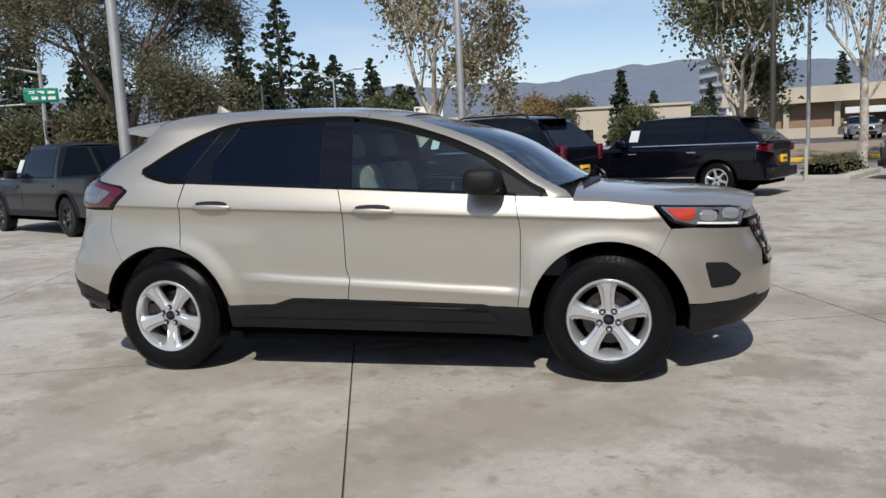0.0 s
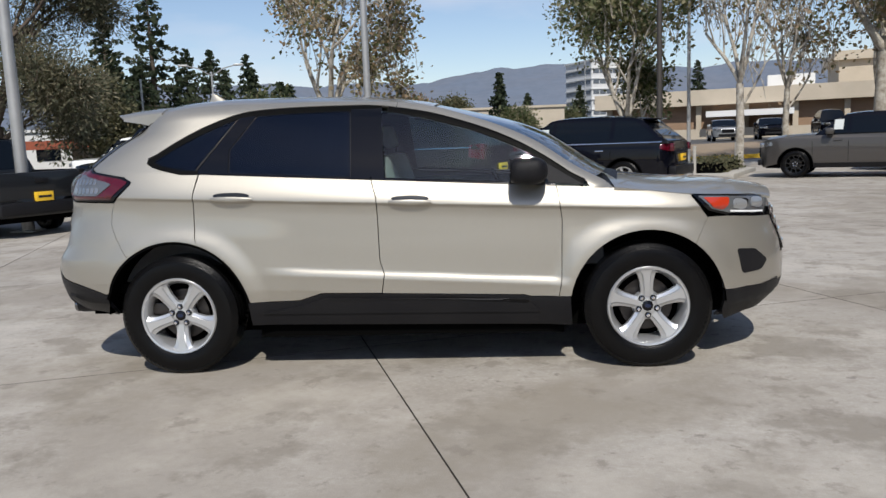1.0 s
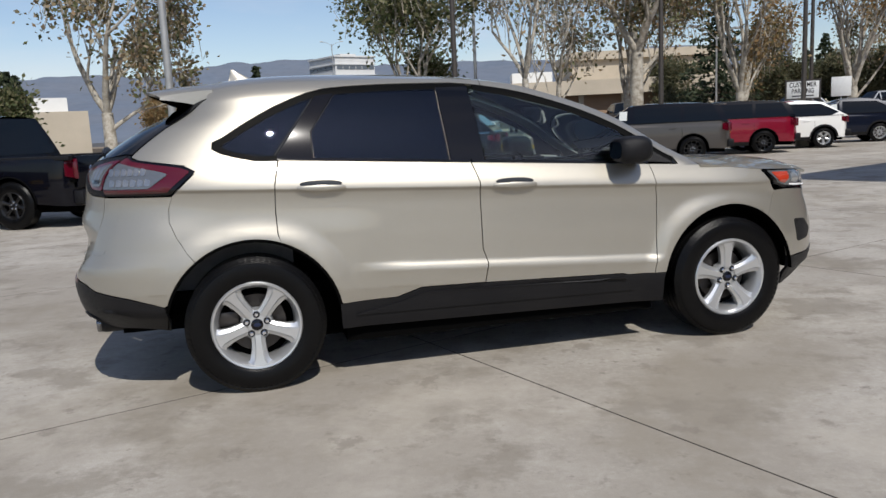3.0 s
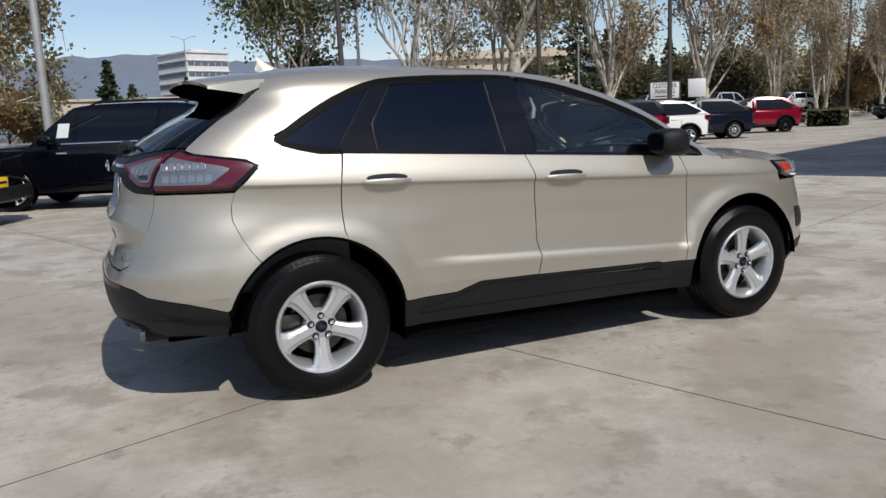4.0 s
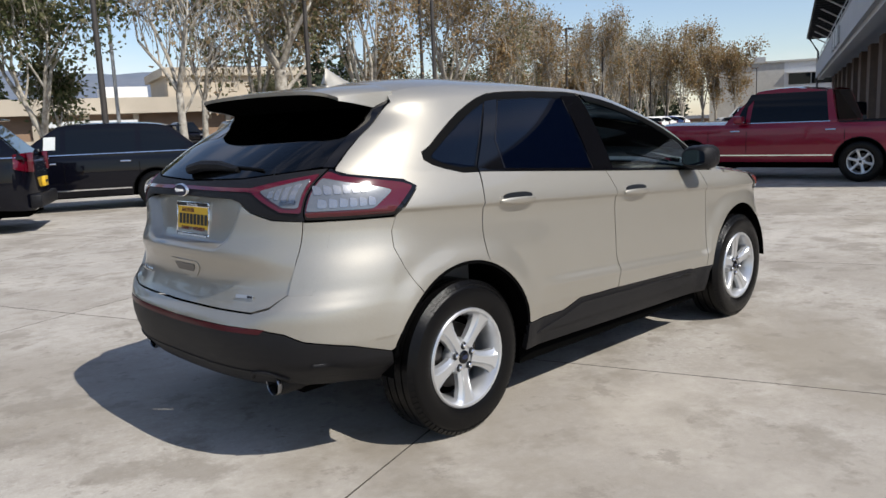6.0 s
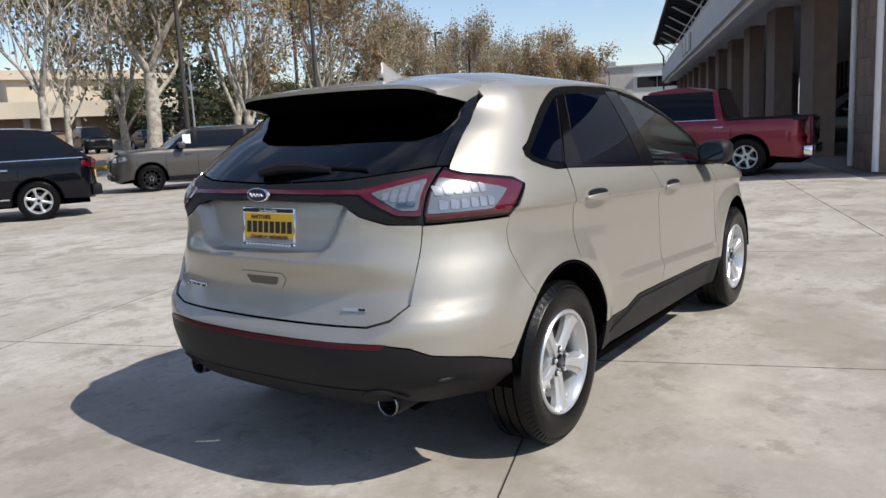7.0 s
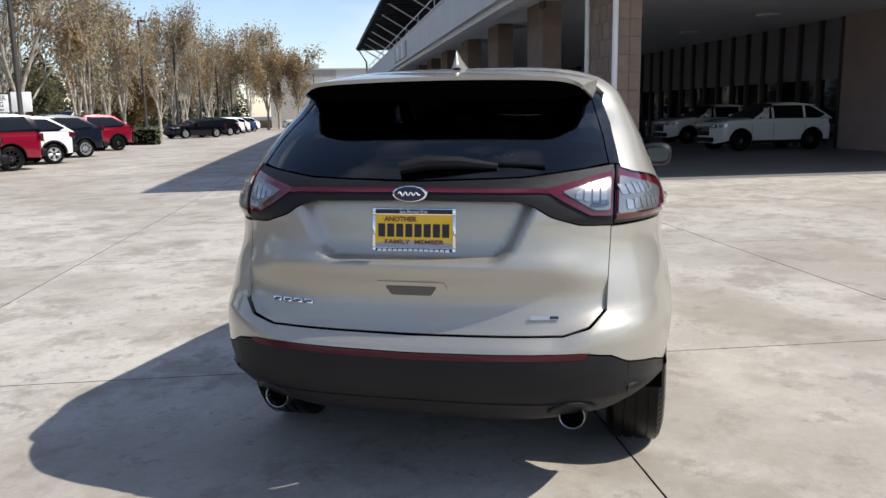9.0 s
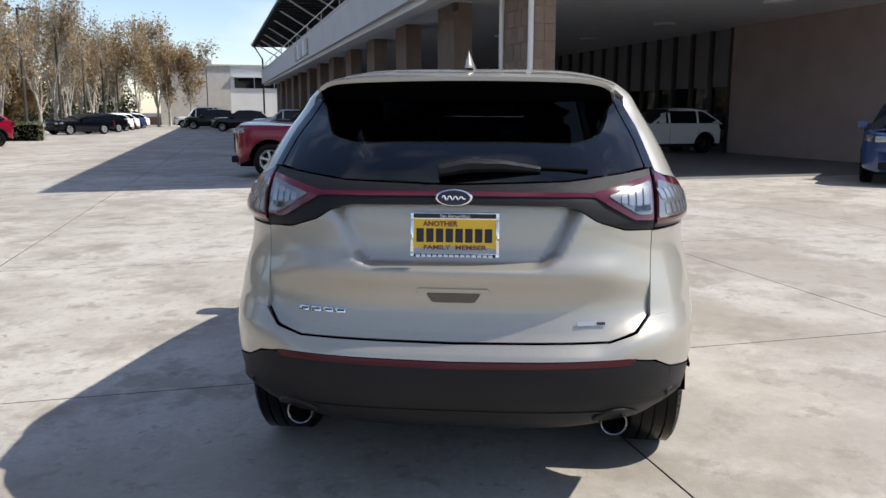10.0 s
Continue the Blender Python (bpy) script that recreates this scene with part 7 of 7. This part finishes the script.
def lamp_post(x, y, h, r, mat, label, heads="flat", turn=0.0, arm=0.9, z=0.0, foot=True):
    t = thing("street_lamp", pose(x, y, z, 0, 0, turn), label, "lamp post", "lamp posts")
    if foot:
        part("footing", lathe(bmesh.new(), [(0.0, 0.75), (r * 2.4, 0.75), (r * 2.6, 0.70), (r * 2.6, -0.05)], 20, "z"), KERB, t)
    part("pole", tube(bmesh.new(), [(0, 0, 0), (0, 0, h * 0.5), (0, 0, h)], [r, r * 0.88, r * 0.72], 14), mat, t)
    if not foot:
        part("base_plate", box(bmesh.new(), -r * 1.9, r * 1.9, -r * 1.9, r * 1.9, -0.02, 0.03, 0.006), mat, t)
        part("pole_cap", lathe(bmesh.new(), [(0.0, h + 0.03), (r * 0.6, h + 0.02), (r * 0.76, h - 0.02)], 14, "z"), mat, t)
    if heads == "flat":
        part("arm", tube(bmesh.new(), [(0, 0, h - 0.05), (arm * 0.5, 0, h)], 0.035, 8), mat, t)
        part("lamp_head", box(bmesh.new(), arm * 0.3, arm, -0.16, 0.16, h - 0.05, h + 0.06, 0.02), mat, t)
    elif heads == "twin":
        for s in (-1, 1):
            part("arm", tube(bmesh.new(), [(0, 0, h - 0.3), (s * 0.9, 0, h + 0.25), (s * 1.7, 0, h + 0.45)], 0.04, 6), mat, t)
            part("lamp_head", box(bmesh.new(), s * 1.95 - 0.35, s * 1.95 + 0.35, -0.14, 0.14, h + 0.40, h + 0.54, 0.05), POLE_GREY, t)
    return t


lamp_post(-8.4, 8.35, 9.0, 0.115, POLE_GREY, "tall pale galvanised lamp pole", "none", foot=False)
lamp_post(-3.2, 16.2, 9.5, 0.105, POLE_GREY, "tall pale galvanised lamp pole", "flat", 200)
lamp_post(5.7, 21.2, 9.0, 0.10, POLE_DARK, "tall dark bronze lamp pole", "flat", 40)
lamp_post(7.3, 24.1, 7.5, 0.07, POLE_GREY, "thin grey galvanised steel pole", "none", foot=False)
lamp_post(14.1, 22.2, 8.5, 0.10, POLE_DARK, "tall dark bronze lamp pole", "flat", 10)
lamp_post(24.6, 26.9, 9.0, 0.10, POLE_DARK, "tall dark bronze lamp pole", "flat", 10)
lamp_post(18.2, 19.4, 9.0, 0.09, POLE_DARK, "tall dark bronze lamp pole", "none")
for k in range(5):
    lamp_post(40.9 + 9.6 * k, 29.6 + 3.5 * k, 7.7, 0.10, POLE_DARK, "dark bronze lamp post with a flat head along the lane", "flat", 10)
lamp_post(86, 36, 6.5, 0.07, POLE_DARK, "dark lamp post against the end building", "flat", 90, 0.6)
lamp_post(-20.6, 50.4, 7.0, 0.09, POLE_GREY, "grey street lamp with two arms", "twin", 15)
lamp_post(28.8, 41.0, 6.4, 0.07, POLE_GREY, "grey street lamp with two arms", "twin", 15)
lamp_post(16, 150, 18, 0.12, POLE_GREY, "grey street lamp with two arms", "twin", 0)
lamp_post(-16.5, 30.5, 4.8, 0.06, POLE_GREY, "thin grey street pole", "none", foot=False)
# traffic signal with its green road sign
ts = thing("traffic_signal", pose(-27.8, 28.7, 0, 0, 0, 39), "grey signal mast with a green road sign and a red light", "traffic light")
part("mast", tube(bmesh.new(), [(0, 0, 0), (0, 0, 7.2)], [0.13, 0.09], 10), POLE_GREY, ts)
part("arm", tube(bmesh.new(), [(0, 0, 6.0), (-4.0, 0, 6.8)], [0.08, 0.05], 8), POLE_GREY, ts)
part("arm", tube(bmesh.new(), [(0, 0, 4.5), (-4.0, 0, 4.3)], [0.06, 0.04], 8), POLE_GREY, ts)
sgn = part("road_sign", box(bmesh.new(), -0.85, 0.75, -0.16, -0.12, 4.55, 5.25, 0.01), SIGN_GREEN, ts, "green road sign with white lettering")
for x0, x1, z0, z1 in ((-0.6, -0.35, 4.98, 5.12), (-0.2, 0.1, 4.98, 5.12), (0.25, 0.6, 4.98, 5.12), (-0.5, -0.2, 4.68, 4.84), (-0.05, 0.15, 4.68, 4.84), (0.25, 0.6, 4.68, 4.84)):
    part("sign_bar", box(bmesh.new(), x0, x1, -0.168, -0.160, z0, z1), SIGN_WHITE, sgn)
sb = part("signal_box", box(bmesh.new(), -0.05, 0.35, -0.42, -0.14, 2.7, 3.65, 0.04), POLE_DARK, ts)
for k, mt in enumerate((LENS_RED, DARK, DARK)):
    b = part("signal_lens", lathe(bmesh.new(), [(0.0, -0.02), (0.10, -0.01), (0.11, 0.01)], 16), mt, sb)
    b.matrix_basis = pose(0.15, -0.43, 3.48 - 0.3 * k)
# sign boards
cs = thing("parking_sign", pose(21.6, 23.7, -0.15, 0, 0, -40) @ Matrix.Diagonal((0.78, 0.9, 0.92, 1)), "white customer parking sign board on two posts", "sign")
for x in (-0.85, 0.85):
    part("post", tube(bmesh.new(), [(x, 0, 0), (x, 0, 3.0)], 0.05, 8), POLE_DARK, cs)
bdp = part("board", box(bmesh.new(), -0.80, 0.80, -0.03, 0.03, 2.10, 2.95, 0.01), SIGN_WHITE, cs)
for z0, z1 in ((2.91, 2.98), (2.07, 2.14)):
    part("board_edge", box(bmesh.new(), -0.83, 0.83, -0.04, 0.04, z0, z1), POLE_DARK, bdp)
writing("board_word", "CUSTOMER", 0.30, pose(0, -0.034, 2.74, 90), INK_BLACK, bdp, 0.004, 1.35)
writing("board_word", "PARKING", 0.30, pose(0, -0.034, 2.46, 90), INK_BLACK, bdp, 0.004, 1.10)
part("board_arrow", box(bmesh.new(), -0.55, 0.55, -0.036, -0.031, 2.22, 2.27), INK_BLACK, bdp)
ws = thing("notice_board", pose(24.3, 24.6, 0, 0, 0, -45), "blank white notice board on a post", "sign")
part("post", tube(bmesh.new(), [(0, 0.05, 0), (0, 0.05, 2.7)], 0.04, 8), POLE_GREY, ws)
part("board", box(bmesh.new(), -0.40, 0.40, -0.02, 0.02, 1.85, 2.7, 0.01), SIGN_WHITE, ws)
bl = thing("bollard", pose(-7.5, 9.9, 0), "white-painted steel bollard post", "bollard")
part("post", lathe(bmesh.new(), [(0.0, 1.25), (0.05, 1.24), (0.07, 1.20), (0.075, 0.0)], 16, "z"), WHITE_METAL, bl)
for x, y in ((6.0, 17.6), (8.3, 21.6)):
    b2 = thing("bollard", pose(x, y, 0), "rusty steel guard post by the planter", "bollard")
    part("post", lathe(bmesh.new(), [(0.0, 0.95), (0.05, 0.94), (0.055, 0.0)], 12, "z"), KERB, b2)
bn = thing("recycling_bin", pose(17.7, -10.6, 0, 0, 0, 21.5), "blue plastic recycling bin by the brown wall", "bin")
part("tub", box(bmesh.new(), -0.5, 0.5, -0.45, 0.45, 0.1, 1.15, 0.06), BLUE_PAINT, bn)
part("lid", box(bmesh.new(), -0.54, 0.54, -0.5, 0.5, 1.15, 1.25, 0.03), BLUE_PAINT, bn)

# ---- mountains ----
# aerial haze is put into this blue-grey base colour
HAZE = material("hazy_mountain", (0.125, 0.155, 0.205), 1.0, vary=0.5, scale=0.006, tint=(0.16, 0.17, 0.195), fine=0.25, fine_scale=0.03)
for name, dist, lo, hi, seed, a0, a1 in (("backdrop_mountains", 1900, 180, 240, 3, 52, 175), ("backdrop_hills", 1400, 70, 150, 9, 55, 170)):
    bm = bmesh.new()
    rows = []
    n = 260
    for i in range(n + 1):
        a = radians(a0 + (a1 - a0) * i / n)
        v = 0.5 + 0.5 * noise.fractal(Vector((i * 0.021 + seed, seed * 1.7, 0)), 0.9, 2.1, 6)
        hh = lo + (hi - lo) * min(1.0, max(0.0, v))
        row = []
        for j in range(9):
            f = j / 8
            dd = dist + 700 * f
            w = hh * f ** 0.8 * (1 + 0.10 * noise.fractal(Vector((i * 0.10, j * 0.6, seed)), 1.0, 2.0, 4)) if j else -5
            row.append(bm.verts.new((dd * math.cos(a), dd * math.sin(a), w)))
        rows.append(row)
    for p, q in zip(rows, rows[1:]):
        for j in range(8):
            bm.faces.new((p[j], p[j + 1], q[j + 1], q[j]))
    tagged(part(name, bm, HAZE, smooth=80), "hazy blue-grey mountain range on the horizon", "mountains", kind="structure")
